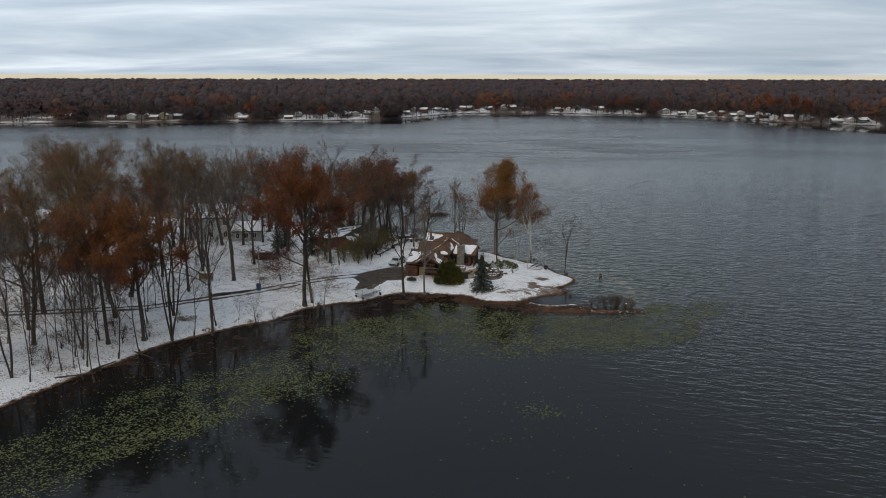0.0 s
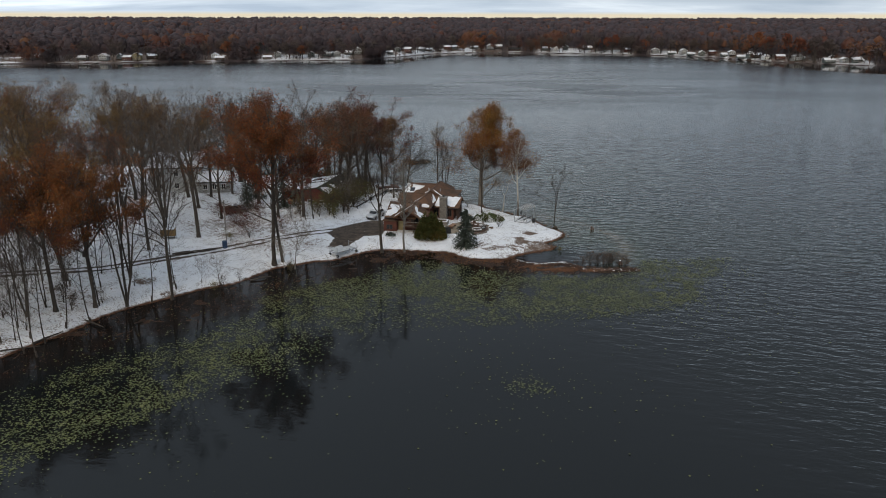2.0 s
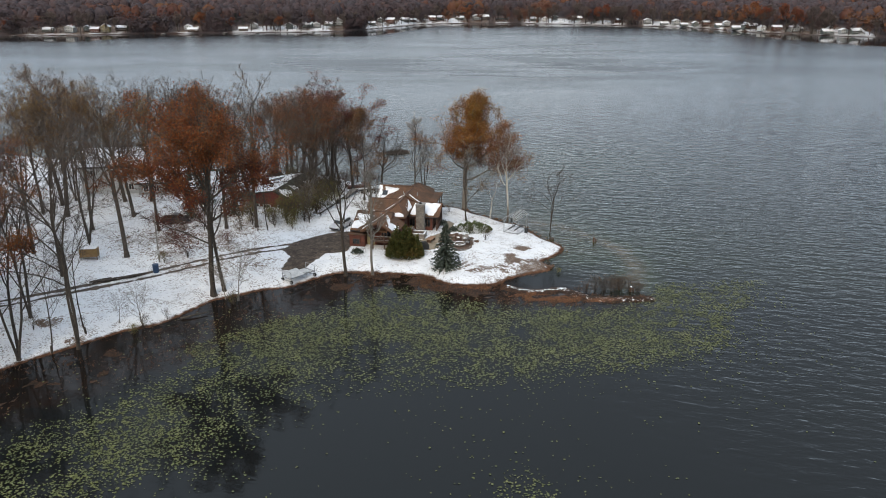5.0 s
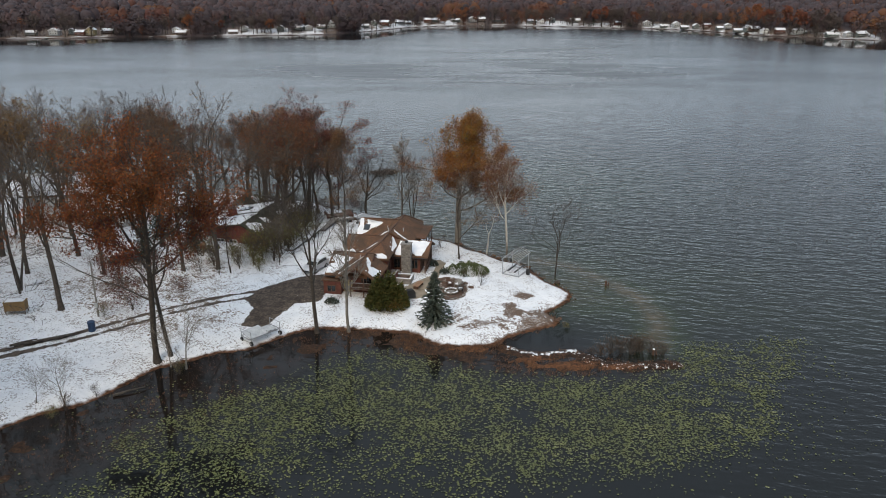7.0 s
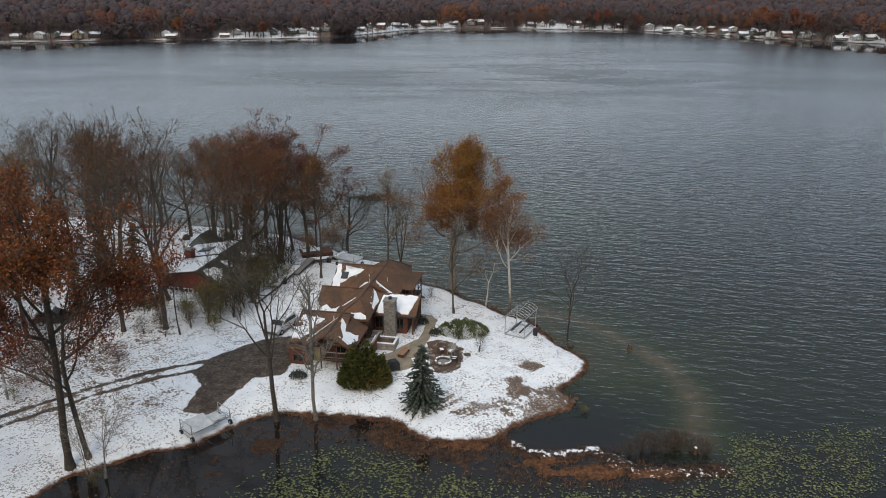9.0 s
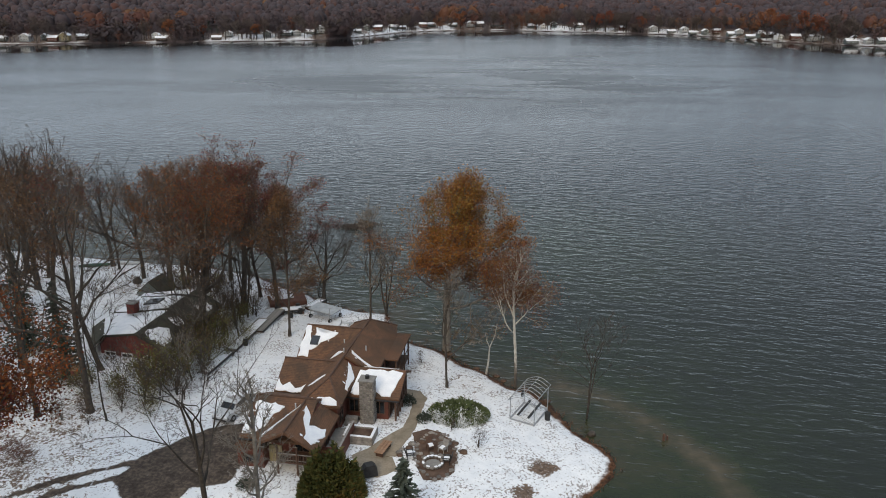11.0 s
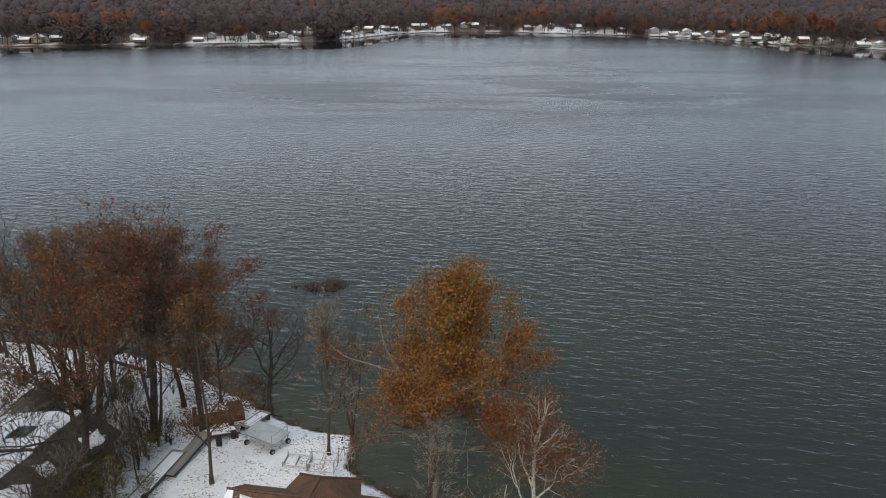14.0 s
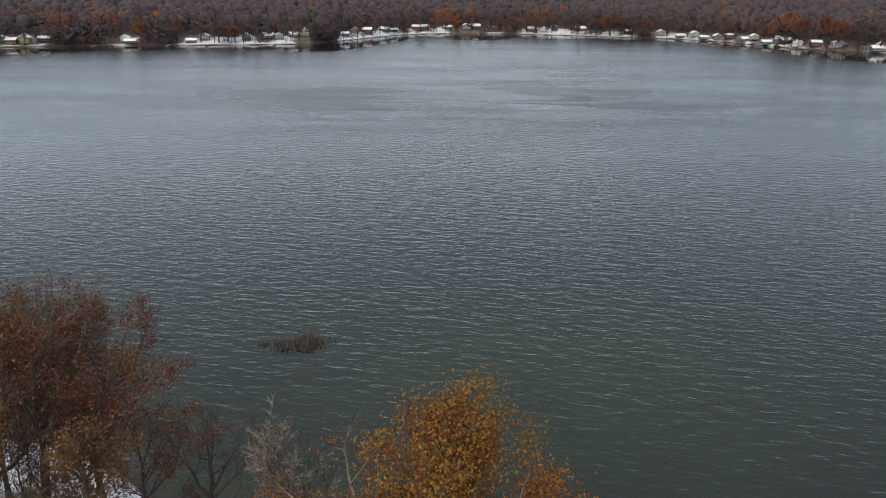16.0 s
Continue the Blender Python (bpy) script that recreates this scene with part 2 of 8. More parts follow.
# worn brown shingles: grain, dark weather stains and faint courses
m, t, b = base("roof_brown")
wc = nd(t, "ShaderNodeTexCoord").outputs["Object"]
grain = noise_tex(t, 5.0, 3.0, 0.7, vec=wc)
stain = noise_tex(t, 0.45, 5.0, 0.65, vec=wc, dist=0.6)
zc = nd(t, "ShaderNodeSeparateXYZ", {0: wc}).outputs["Z"]
row = mth(t, "ABSOLUTE", mth(t, "SUBTRACT", mth(t, "FRACT", mth(t, "MULTIPLY", zc, 11.0)), 0.5))
col = ramp(t, mth(t, "ADD", mth(t, "MULTIPLY", grain, 0.7), mth(t, "MULTIPLY", row, 0.35)), [(0.3, (0.084, 0.038, 0.019)), (0.62, (0.180, 0.088, 0.044))])
col = mixc(t, ramp(t, stain, [(0.40, (0, 0, 0)), (0.62, (0.75, 0.75, 0.75))]), col, (0.045, 0.030, 0.019))
dirt = noise_tex(t, 1.6, 5.0, 0.7, vec=wc, dist=0.4)
col = mixc(t, ramp(t, dirt, [(0.30, (0.7, 0.7, 0.7)), (0.42, (0, 0, 0))]), col, (0.030, 0.020, 0.014))
col = mixc(t, ramp(t, dirt, [(0.60, (0, 0, 0)), (0.70, (0.6, 0.6, 0.6))]), col, (0.19, 0.095, 0.045))
t.links.new(col, b.inputs["Base Color"])
b.inputs["Roughness"].default_value = 0.85
bump(t, b, mth(t, "ADD", grain, row), 0.5, 0.03)
M["roof_brown"] = m

# bark of a sycamore: flaking brown at the foot, smooth and white above
m, t, b = base("bark_sycamore")
ob_c = nd(t, "ShaderNodeTexCoord").outputs["Object"]
h = nd(t, "ShaderNodeSeparateXYZ", {0: ob_c}).outputs["Z"]
blot = noise_tex(t, 1.6, 3.0, 0.6)
f = mth(t, "ADD", mth(t, "MULTIPLY", h, 0.14), mth(t, "MULTIPLY", blot, 1.1))
col = ramp(t, mth(t, "MULTIPLY", f, 0.5), [(0.36, (0.09, 0.075, 0.062)), (0.52, (0.20, 0.175, 0.15)), (0.62, (0.50, 0.47, 0.42))])
t.links.new(col, b.inputs["Base Color"])
b.inputs["Roughness"].default_value = 0.8
bump(t, b, blot, 0.5, 0.03)
M["bark_sycamore"] = m

# ground: snow with leaves showing through it, bare earth at the water's edge, gravel drive, mud, lake bed
m, t, b = base("ground_snow_and_earth")
wc = nd(t, "ShaderNodeTexCoord").outputs["Object"]


def att(t, name):
    return nd(t, "ShaderNodeAttribute", attribute_name=name).outputs["Fac"]


n_big, n_mid, n_fine = noise_tex(t, 0.13, 4.0, vec=wc), noise_tex(t, 0.9, 5.0, 0.6, vec=wc), noise_tex(t, 3.6, 4.0, 0.6, vec=wc)
earth = ramp(t, mth(t, "ADD", mth(t, "MULTIPLY", n_mid, 0.5), mth(t, "MULTIPLY", n_fine, 0.5)), [(0.36, (0.028, 0.016, 0.010)), (0.5, (0.10, 0.044, 0.021)), (0.62, (0.18, 0.080, 0.036))])
gravel = ramp(t, mth(t, "ADD", mth(t, "MULTIPLY", n_mid, 0.6), mth(t, "MULTIPLY", n_fine, 0.4)), [(0.38, (0.042, 0.032, 0.026)), (0.5, (0.072, 0.056, 0.045)), (0.64, (0.135, 0.105, 0.080))])
snow = ramp(t, n_mid, [(0.3, (0.67, 0.69, 0.72)), (0.7, (0.80, 0.81, 0.825))])
litter = ramp(t, n_fine, [(0.3, (0.06, 0.040, 0.030)), (0.7, (0.19, 0.135, 0.10))])
# snow cover: 1 where it lies thick
speck = ramp(t, mth(t, "ADD", noise_tex(t, 4.6, 4.0, 0.62, vec=wc), mth(t, "MULTIPLY", mth(t, "SUBTRACT", noise_tex(t, 0.35, 4.0, 0.65, vec=wc, dist=0.6), 0.5), 0.55)), [(0.390, (0, 0, 0)), (0.438, (1, 1, 1))])
thin = mth(t, "ADD", att(t, "bare"), mth(t, "MULTIPLY", mth(t, "SUBTRACT", n_big, 0.5), 0.7))
thin = mth(t, "ADD", thin, mth(t, "MULTIPLY", mth(t, "SUBTRACT", n_mid, 0.5), 1.1))
thin = mth(t, "ADD", thin, mth(t, "MULTIPLY", mth(t, "SUBTRACT", n_fine, 0.5), 1.3))
cover = ramp(t, thin, [(0.40, (1, 1, 1)), (0.56, (0, 0, 0))])
col = mixc(t, cover, litter, snow)
col = mixc(t, speck, mixc(t, 0.3, litter, snow), col)
wet = ramp(t, mth(t, "ADD", mth(t, "MULTIPLY", n_mid, 0.5), mth(t, "MULTIPLY", n_fine, 0.5)), [(0.36, (0.010, 0.008, 0.006)), (0.47, (0.026, 0.016, 0.011)), (0.56, (0.058, 0.030, 0.018)), (0.66, (0.062, 0.048, 0.032))])
# rim of red-brown leaves and soil along the shore
rim = mth(t, "ADD", att(t, "shore"), mth(t, "MULTIPLY", mth(t, "SUBTRACT", n_mid, 0.5), 1.2))
rimf = ramp(t, mth(t, "MULTIPLY", rim, 0.25, True), [(0.06, (0, 0, 0)), (0.16, (1, 1, 1))])
col = mixc(t, rimf, mixc(t, ramp(t, mth(t, "ADD", mth(t, "MULTIPLY", att(t, "shore"), -0.8), 0.3, True), [(0.1, (0, 0, 0)), (0.6, (1, 1, 1))]), earth, wet), col)
dr = mth(t, "ADD", att(t, "drive"), mth(t, "MULTIPLY", mth(t, "SUBTRACT", n_mid, 0.5), 0.9))
drf = ramp(t, mth(t, "ADD", mth(t, "MULTIPLY", dr, 0.5), 0.5, True), [(0.46, (0, 0, 0)), (0.54, (1, 1, 1))])
col = mixc(t, drf, col, gravel)
fl = mth(t, "ADD", att(t, "flat"), mth(t, "ADD", mth(t, "MULTIPLY", mth(t, "SUBTRACT", n_mid, 0.5), 0.9), mth(t, "MULTIPLY", mth(t, "SUBTRACT", n_fine, 0.5), 0.9)))
col = mixc(t, ramp(t, fl, [(0.42, (0, 0, 0)), (0.6, (1, 1, 1))]), col, earth)
floor_c = ramp(t, n_big, [(0.3, (0.040, 0.032, 0.034)), (0.7, (0.066, 0.049, 0.050))])
col = mixc(t, att(t, "forest"), col, floor_c)
dri = mth(t, "ADD", att(t, "drift"), mth(t, "ADD", mth(t, "MULTIPLY", mth(t, "SUBTRACT", n_fine, 0.5), 1.6), mth(t, "MULTIPLY", mth(t, "SUBTRACT", n_mid, 0.5), 1.0)))
col = mixc(t, ramp(t, dri, [(0.47, (0, 0, 0)), (0.55, (1, 1, 1))]), col, snow)
t.links.new(col, b.inputs["Base Color"])
b.inputs["Roughness"].default_value = 0.85
b.inputs["Specular IOR Level"].default_value = 0.2
bump(t, b, mth(t, "ADD", n_mid, mth(t, "MULTIPLY", n_fine, 0.4)), 0.6, 0.12)
M["ground"] = m

# water: dark and clear, brown-green over the shallows, ruffled by wind in the open
m, t, b = base("lake_water")
wc = nd(t, "ShaderNodeTexCoord").outputs["Object"]
n_sh = noise_tex(t, 0.12, 3.0, vec=wc)
sh = mth(t, "ADD", att(t, "shallow"), mth(t, "MULTIPLY", mth(t, "SUBTRACT", n_sh, 0.5), mth(t, "MULTIPLY", att(t, "shallow"), 1.2)))
sh = mth(t, "MULTIPLY", sh, mth(t, "ADD", 0.45, mth(t, "MULTIPLY", noise_tex(t, 0.45, 4.0, 0.6, vec=wc), 1.1)))
col = ramp(t, sh, [(0.0, (0.0068, 0.0085, 0.0090)), (0.35, (0.019, 0.027, 0.011)), (0.7, (0.045, 0.041, 0.022)), (1.0, (0.085, 0.068, 0.042))])
t.links.new(col, b.inputs["Base Color"])
t.links.new(mixc(t, mth(t, "MULTIPLY", att(t, "peat"), ramp(t, noise_tex(t, 0.55, 4.0, 0.6, vec=wc), [(0.38, (0.15,) * 3), (0.6, (1,) * 3)])), col, (0.015, 0.010, 0.008)), b.inputs["Base Color"])
b.inputs["IOR"].default_value = 1.333
b.inputs["Roughness"].default_value = 0.06
rot = nd(t, "ShaderNodeMapping", {"Vector": wc, "Rotation": (0, 0, radians(14))}).outputs[0]
mp = nd(t, "ShaderNodeMapping", {"Vector": rot, "Scale": (0.42, 1.0, 1.0)}).outputs[0]
w1 = noise_tex(t, 0.72, 2.0, 0.5, vec=mp, dist=0.35)
w2 = noise_tex(t, 1.7, 2.0, 0.5, vec=mp, dist=0.3)
w3 = noise_tex(t, 3.4, 2.0, 0.5, vec=rot)
mp2 = nd(t, "ShaderNodeMapping", {"Vector": wc, "Scale": (0.007, 0.018, 1.0), "Rotation": (0, 0, radians(-14))}).outputs[0]
gn = noise_tex(t, 1.0, 5.0, 0.62, vec=mp2, dist=0.8)
mp3 = nd(t, "ShaderNodeMapping", {"Vector": wc, "Scale": (0.012, 0.05, 1.0), "Rotation": (0, 0, radians(-22))}).outputs[0]
gust = mth(t, "MULTIPLY", att(t, "gust"), ramp(t, noise_tex(t, 1.0, 5.0, 0.6, vec=mp3, dist=1.2), [(0.42, (0,) * 3), (0.62, (1,) * 3)]))
amp = mth(t, "MULTIPLY", att(t, "ruffle"), mth(t, "SUBTRACT", 1.0, mth(t, "MULTIPLY", att(t, "chop"), 0.62)))
waves = mth(t, "ADD", mth(t, "MULTIPLY", w1, 0.195), mth(t, "ADD", mth(t, "MULTIPLY", w2, 0.082), mth(t, "MULTIPLY", w3, 0.020)))
bump(t, b, mth(t, "MULTIPLY", waves, amp), 1.0, 1.0)
far_r = mth(t, "MULTIPLY", att(t, "chop"), ramp(t, gn, [(0.35, (0.22,) * 3), (0.65, (0.16,) * 3)]))
t.links.new(mth(t, "ADD", 0.05, mth(t, "ADD", far_r, mth(t, "MULTIPLY", gust, 0.11))), b.inputs["Roughness"])
M["water"] = m


# ---- mesh helpers ----
def mesh_of(name, verts, faces, mats, index=None, smooth=False):
    me = bpy.data.meshes.new(name)
    me.from_pydata(verts, [], faces)
    for k in (mats if isinstance(mats, (list, tuple)) else [mats]):
        me.materials.append(M[k])
    if index is not None:
        me.polygons.foreach_set("material_index", np.asarray(index, dtype=np.int32))
    if smooth:
        me.polygons.foreach_set("use_smooth", np.ones(len(me.polygons), dtype=bool))
    me.update()
    return me


def thing(name, label, category, at=(0, 0, 0), rz=0.0, group="", kind=""):
    e = new(name)
    e.empty_display_size = 0.5
    e.matrix_world = pose(*at, 0, 0, rz)
    return tagged(e, label, category, group, kind)


def part(name, me, parent, label="", m=None):
    """A mesh, or a bmesh with its material, as one part under its thing."""
    ob = new(name, me)
    ob.parent = parent
    if m is not None:
        ob.matrix_basis = m
    return tagged(ob, label) if label else ob


def bm_mesh(name, bm, mat, smooth=False):
    me = bpy.data.meshes.new(name)
    bm.normal_update()
    bm.to_mesh(me)
    bm.free()
    me.materials.append(M[mat])
    if smooth:
        me.polygons.foreach_set("use_smooth", np.ones(len(me.polygons), dtype=bool))
    return me


def box_me(name, mat, x0, x1, y0, y1, z0, z1, bevel=0.02):
    bm = bmesh.new()
    bmesh.ops.create_cube(bm, size=1.0)
    for v in bm.verts:
        v.co = Vector(((x0 + x1) / 2 + v.co.x * (x1 - x0), (y0 + y1) / 2 + v.co.y * (y1 - y0), (z0 + z1) / 2 + v.co.z * (z1 - z0)))
    if bevel:
        bmesh.ops.bevel(bm, geom=bm.edges[:], offset=bevel, segments=1, affect="EDGES")
    return bm_mesh(name, bm, mat)


def prism_me(name, mat, outline, y0, y1, axis="y"):
    """An outline in (across, up) drawn out along y (or x)."""
    n = len(outline)
    if axis == "y":
        vs = [(p, y0, q) for p, q in outline] + [(p, y1, q) for p, q in outline]
    else:
        vs = [(y0, p, q) for p, q in outline] + [(y1, p, q) for p, q in outline]
    fs = [tuple(range(n)), tuple(range(2 * n - 1, n - 1, -1))] + [((i + 1) % n, i, n + i, n + (i + 1) % n) for i in range(n)]
    bm = bmesh.new()
    bv = [bm.verts.new(v) for v in vs]
    for f in fs:
        bm.faces.new([bv[i] for i in f])
    bmesh.ops.recalc_face_normals(bm, faces=bm.faces[:])
    return bm_mesh(name, bm, mat)


def tube(points, radii, sides):
    """Vertices and faces of one tapering tube through the points."""
    pts = [Vector(p) for p in points]
    vs, fs = [], []
    for i, p in enumerate(pts):
        d = (pts[min(i + 1, len(pts) - 1)] - pts[max(i - 1, 0)]).normalized()
        s = d.orthogonal().normalized()
        q = d.cross(s)
        for k in range(sides):
            w = 2 * math.pi * k / sides
            vs.append(tuple(p + (s * math.cos(w) + q * math.sin(w)) * radii[i]))
        if i:
            o = (i - 1) * sides
            fs += [(o + k, o + (k + 1) % sides, o + sides + (k + 1) % sides, o + sides + k) for k in range(sides)]
    fs.append(tuple(range(len(vs) - sides, len(vs))))
    return vs, fs


def tube_me(name, mat, points, r0, r1=None, sides=6):
    r1 = r0 if r1 is None else r1
    n = len(points)
    vs, fs = tube(points, [r0 + (r1 - r0) * i / max(1, n - 1) for i in range(n)], sides)
    return mesh_of(name, vs, fs + [tuple(range(sides))[::-1]], mat)


# ---- the lie of the land ----
SHORE = [(-230, -60), (-120, 10), (-85, 40), (-68, 62), (-57, 78), (-53, 88), (-49, 96), (-46, 101), (-44, 106), (-41, 110), (-37.5, 113),
         (-33.5, 117.2), (-30.2, 118.8), (-28, 122), (-25.6, 126.3), (-22.3, 128.2), (-19.8, 130), (-16.3, 130.8), (-13.5, 133.7),
         (-11.1, 135.8), (-8.8, 136.6), (-5.2, 136.2), (-1, 135.6), (2, 135.1), (3.1, 134.1), (4.9, 131.9), (7.7, 131), (10.5, 131.3),
         (12.8, 132.1), (13.8, 133.6), (17.3, 135.6), (19.9, 136.8), (20.7, 138.3), (19.6, 140.9), (21.2, 142.6), (23.2, 144.7),
         (24, 146.9), (23.2, 149)]
SHORE += [(21, 152), (19.7, 156.5), (18.1, 159.3), (15.8, 160.5), (13.7, 163.4), (10.8, 166.1), (8.8, 169.3), (6, 170.8), (3.2, 172.8),
          (1.8, 174.7), (2.1, 178.4), (1.9, 180), (-1.5, 180.7), (-4.6, 182.2), (-7.6, 184.7), (-9.6, 186.9), (-12.4, 188.7), (-18, 194),
          (-26, 198), (-40, 201), (-55, 205), (-75, 210), (-110, 220), (-160, 235), (-230, 250)]
MARSH = [(-57, 78), (-52, 80), (-45, 91), (-38, 97.5), (-32, 103), (-27, 107.5), (-21.5, 112), (-17, 117), (-13.5, 122), (-10.5, 127), (-7, 129.5), (-3.8, 132),
         (2, 129), (6.5, 126.6), (10, 125.3), (12.6, 124.5), (17.7, 124), (23, 124.2), (28, 124.7), (32.5, 126), (31.5, 127.6), (27, 127.2), (23.5, 128.4),
         (21, 130.2), (17.4, 129.2), (14.7, 129.8), (13.4, 131), (12, 133.5), (5, 134), (0, 137), (-9, 138), (-20, 131), (-28, 124), (-35, 118), (-46, 104), (-53, 90)]
DRIVE = [(-19.3, 143.1), (-17.9, 140.8), (-18.4, 135.9), (-15.4, 135.5), (-14.5, 138.7), (-12.8, 142.5), (-9.7, 143.2), (-9.2, 146), (-10.2, 152),
         (-13.5, 151), (-18.2, 146.6)]
LANE = [(-75, 116), (-62, 119.5), (-51, 122.5), (-44.4, 126.6), (-37, 131.6), (-33, 135.2), (-28.5, 139.0), (-23.6, 142.4), (-18.5, 144.8)]
FAR = [(-3300, 540), (-1200, 570), (-700, 600), (-430, 632), (-340, 648), (-274, 664), (-259, 669), (-225, 679), (-199, 683), (-155, 693), (-132, 697), (-105, 703), (-73, 714), (-43, 764), (-13, 823), (17, 847), (38, 852),
       (90, 856), (139, 836), (185, 814), (207, 803), (221, 800), (243, 779), (261, 751), (270, 720), (282, 697), (310, 671), (326, 657), (420, 590), (700, 540), (1400, 520), (3300, 480)]


def poly_dist(x, y, poly, closed=True):
    """Distance to an outline, positive inside it."""
    p = np.array(poly, dtype=float)
    q = np.roll(p, -1, axis=0)
    if not closed:
        p, q = p[:-1], q[:-1]
    best = np.full(x.shape, 1e12)
    inside = np.zeros(x.shape, dtype=bool)
    for (ax, ay), (bx, by) in zip(p, q):
        dx, dy = bx - ax, by - ay
        s = np.clip(((x - ax) * dx + (y - ay) * dy) / (dx * dx + dy * dy), 0, 1)
        best = np.minimum(best, (x - ax - s * dx) ** 2 + (y - ay - s * dy) ** 2)
        if closed and ay != by:
            inside ^= ((ay > y) != (by > y)) & (x < dx * (y - ay) / dy + ax)
    d = np.sqrt(best)
    return np.where(inside, d, -d) if closed else d


def sst(v, a, b):
    s = np.clip((v - a) / (b - a), 0, 1)
    return s * s * (3 - 2 * s)


def lattice(ix, iy):
    """A random number from -1 to 1 for each lattice point."""
    h = np.sin(ix * 127.1 + iy * 311.7) * 43758.5453
    return 2 * (h - np.floor(h)) - 1


def wob(x, y, f):
    """A smooth unevenness about 0, with bumps of about 1/f metres."""
    total = 0.0
    for k, w in ((1.0, 0.9), (2.13, 0.45), (4.37, 0.25)):
        u, v = x * f * k + 17.3 * k, y * f * k - 9.1 * k
        iu, iv = np.floor(u), np.floor(v)
        a, b = u - iu, v - iv
        a, b = a * a * (3 - 2 * a), b * b * (3 - 2 * b)
        lo = lattice(iu, iv) * (1 - a) + lattice(iu + 1, iv) * a
        hi = lattice(iu, iv + 1) * (1 - a) + lattice(iu + 1, iv + 1) * a
        total = total + w * (lo * (1 - b) + hi * b)
    return total


WOODLOTS = [(-241, -208), (-189, -161), (-72, -55), (62, 68), (87, 97), (198, 205), (-345, -318), (352, 380)]
TREED = [(-139, -123), (-109, -90), (-55, -44), (97, 198), (271, 282), (287, 299)]


def lot_open(x):
    """Above 0 where the far shore is cleared: snowy lots between stretches of wood."""
    gap = np.full(np.shape(x), 0.35)
    for lo, hi in WOODLOTS:
        gap = np.minimum(gap, np.maximum(lo - x, x - hi) / 10.0)
    for lo, hi in TREED:
        gap = np.minimum(gap, np.maximum(0.12, np.maximum(lo - x, x - hi) / 10.0))
    return np.maximum(gap, -0.4) + 0.10 * wob(x, x * 0, 0.05)


def land_height(x, y):
    d = poly_dist(x, y, SHORE)
    marsh = poly_dist(x, y, MARSH)
    z = np.where(d > 0, 0.10 + 0.55 * sst(d, 0, 2.5) + 0.65 * sst(d, 2, 14) + 0.8 * sst(d, 12, 40), np.maximum(-3.0, -0.10 + d * 0.12))
    z = z + np.where(d > 0.5, 0.06 * wob(x, y, 0.15) * sst(d, 0.5, 4), 0)
    shelf = 0.05 + 0.13 * wob(x, y, 0.45) - 0.135 * sst(-x, 6, 14)
    k = sst(marsh + 1.1 * wob(x, y, 0.5), -0.6, 2.2)
    z = np.where((marsh > -3) & (d <= 0.0), np.maximum(z, z * (1 - k) + shelf * k), z)
    rib = poly_dist(x, y, [(13.4, 130.7), (14.8, 129.5), (17.4, 128.8), (20.9, 129.7), (23.4, 126.9), (26, 126.1), (31.6, 126.4)], False)
    z = np.where(rib < 1.2, np.maximum(z, 0.16 * (1 - sst(rib, 0.3, 1.2))), z)
    fx = np.array([p[0] for p in FAR])
    fy = np.array([p[1] for p in FAR])
    fd = y - np.interp(x, fx, fy)
    hill = 0.2 + 1.0 * sst(fd, 0, 3) + 2.8 * sst(fd, 3, 24) + 2.6 * sst(fd, 20, 60) + 3 * sst(fd, 40, 500) + 3 * sst(fd, 300, 2500) * (1 + 0.8 * wob(x, y, 0.0006)) + 2.5 * wob(x, y, 0.0016) * sst(fd, 80, 400)
    z = np.where(fd > -12, np.where(fd > 0, hill, -0.6 + 0.05 * np.maximum(fd, -12)), z)
    z = np.where(y < -500, 1.5, z)
    return z, d, marsh, fd


def z_at(x, y):
    return float(land_height(np.array([float(x)]), np.array([float(y)]))[0][0])


def axis_steps(lo, hi, fine_lo, fine_hi, step, grow=1.13, top=160.0):
    """Grid lines: even between fine_lo and fine_hi, growing wider outside."""
    out = list(np.arange(fine_lo, fine_hi + step / 2, step))
    s, v = step, out[-1]
    while v < hi:
        s = min(s * grow, top)
        v += s
        out.append(v)
    s, v = step, out[0]
    while v > lo:
        s = min(s * grow, top)
        v -= s
        out.insert(0, v)
    return np.array(out)


def wide_steps(lo, hi, step, cap):
    """Grid lines: fine from lo to hi, no wider than cap out to 480, then coarse."""
    mid = axis_steps(-480, 480, lo, hi, step, 1.13, cap)
    return np.concatenate([np.arange(-3280, mid[0] - 60, 200.0), mid, np.arange(mid[-1] + 120, 3281, 200.0)])


def sheet(name, xs, ys, zfun, mat):
    X, Y = np.meshgrid(xs, ys)
    X, Y = X.ravel(), Y.ravel()
    Z, atts = zfun(X, Y)
    nx, ny = len(xs), len(ys)
    i = (np.arange(ny - 1)[:, None] * nx + np.arange(nx - 1)[None]).ravel()
    F = np.stack([i, i + 1, i + nx + 1, i + nx], 1)
    me = bpy.data.meshes.new(name)
    me.vertices.add(len(X))
    me.vertices.foreach_set("co", np.stack([X, Y, Z], 1).ravel())
    me.loops.add(F.size)
    me.loops.foreach_set("vertex_index", F.ravel())
    me.polygons.add(len(F))
    me.polygons.foreach_set("loop_start", np.arange(len(F)) * 4)
    me.update(calc_edges=True)
    me.polygons.foreach_set("use_smooth", np.ones(len(F), dtype=bool))
    for k, v in atts.items():
        me.attributes.new(k, "FLOAT", "POINT").data.foreach_set("value", v.astype(np.float32))
    me.materials.append(M[mat])
    me.validate()
    return new(name, me)


def x_near(cx):
    """Thinner litter, away from the mud of the point."""
    return cx < 12


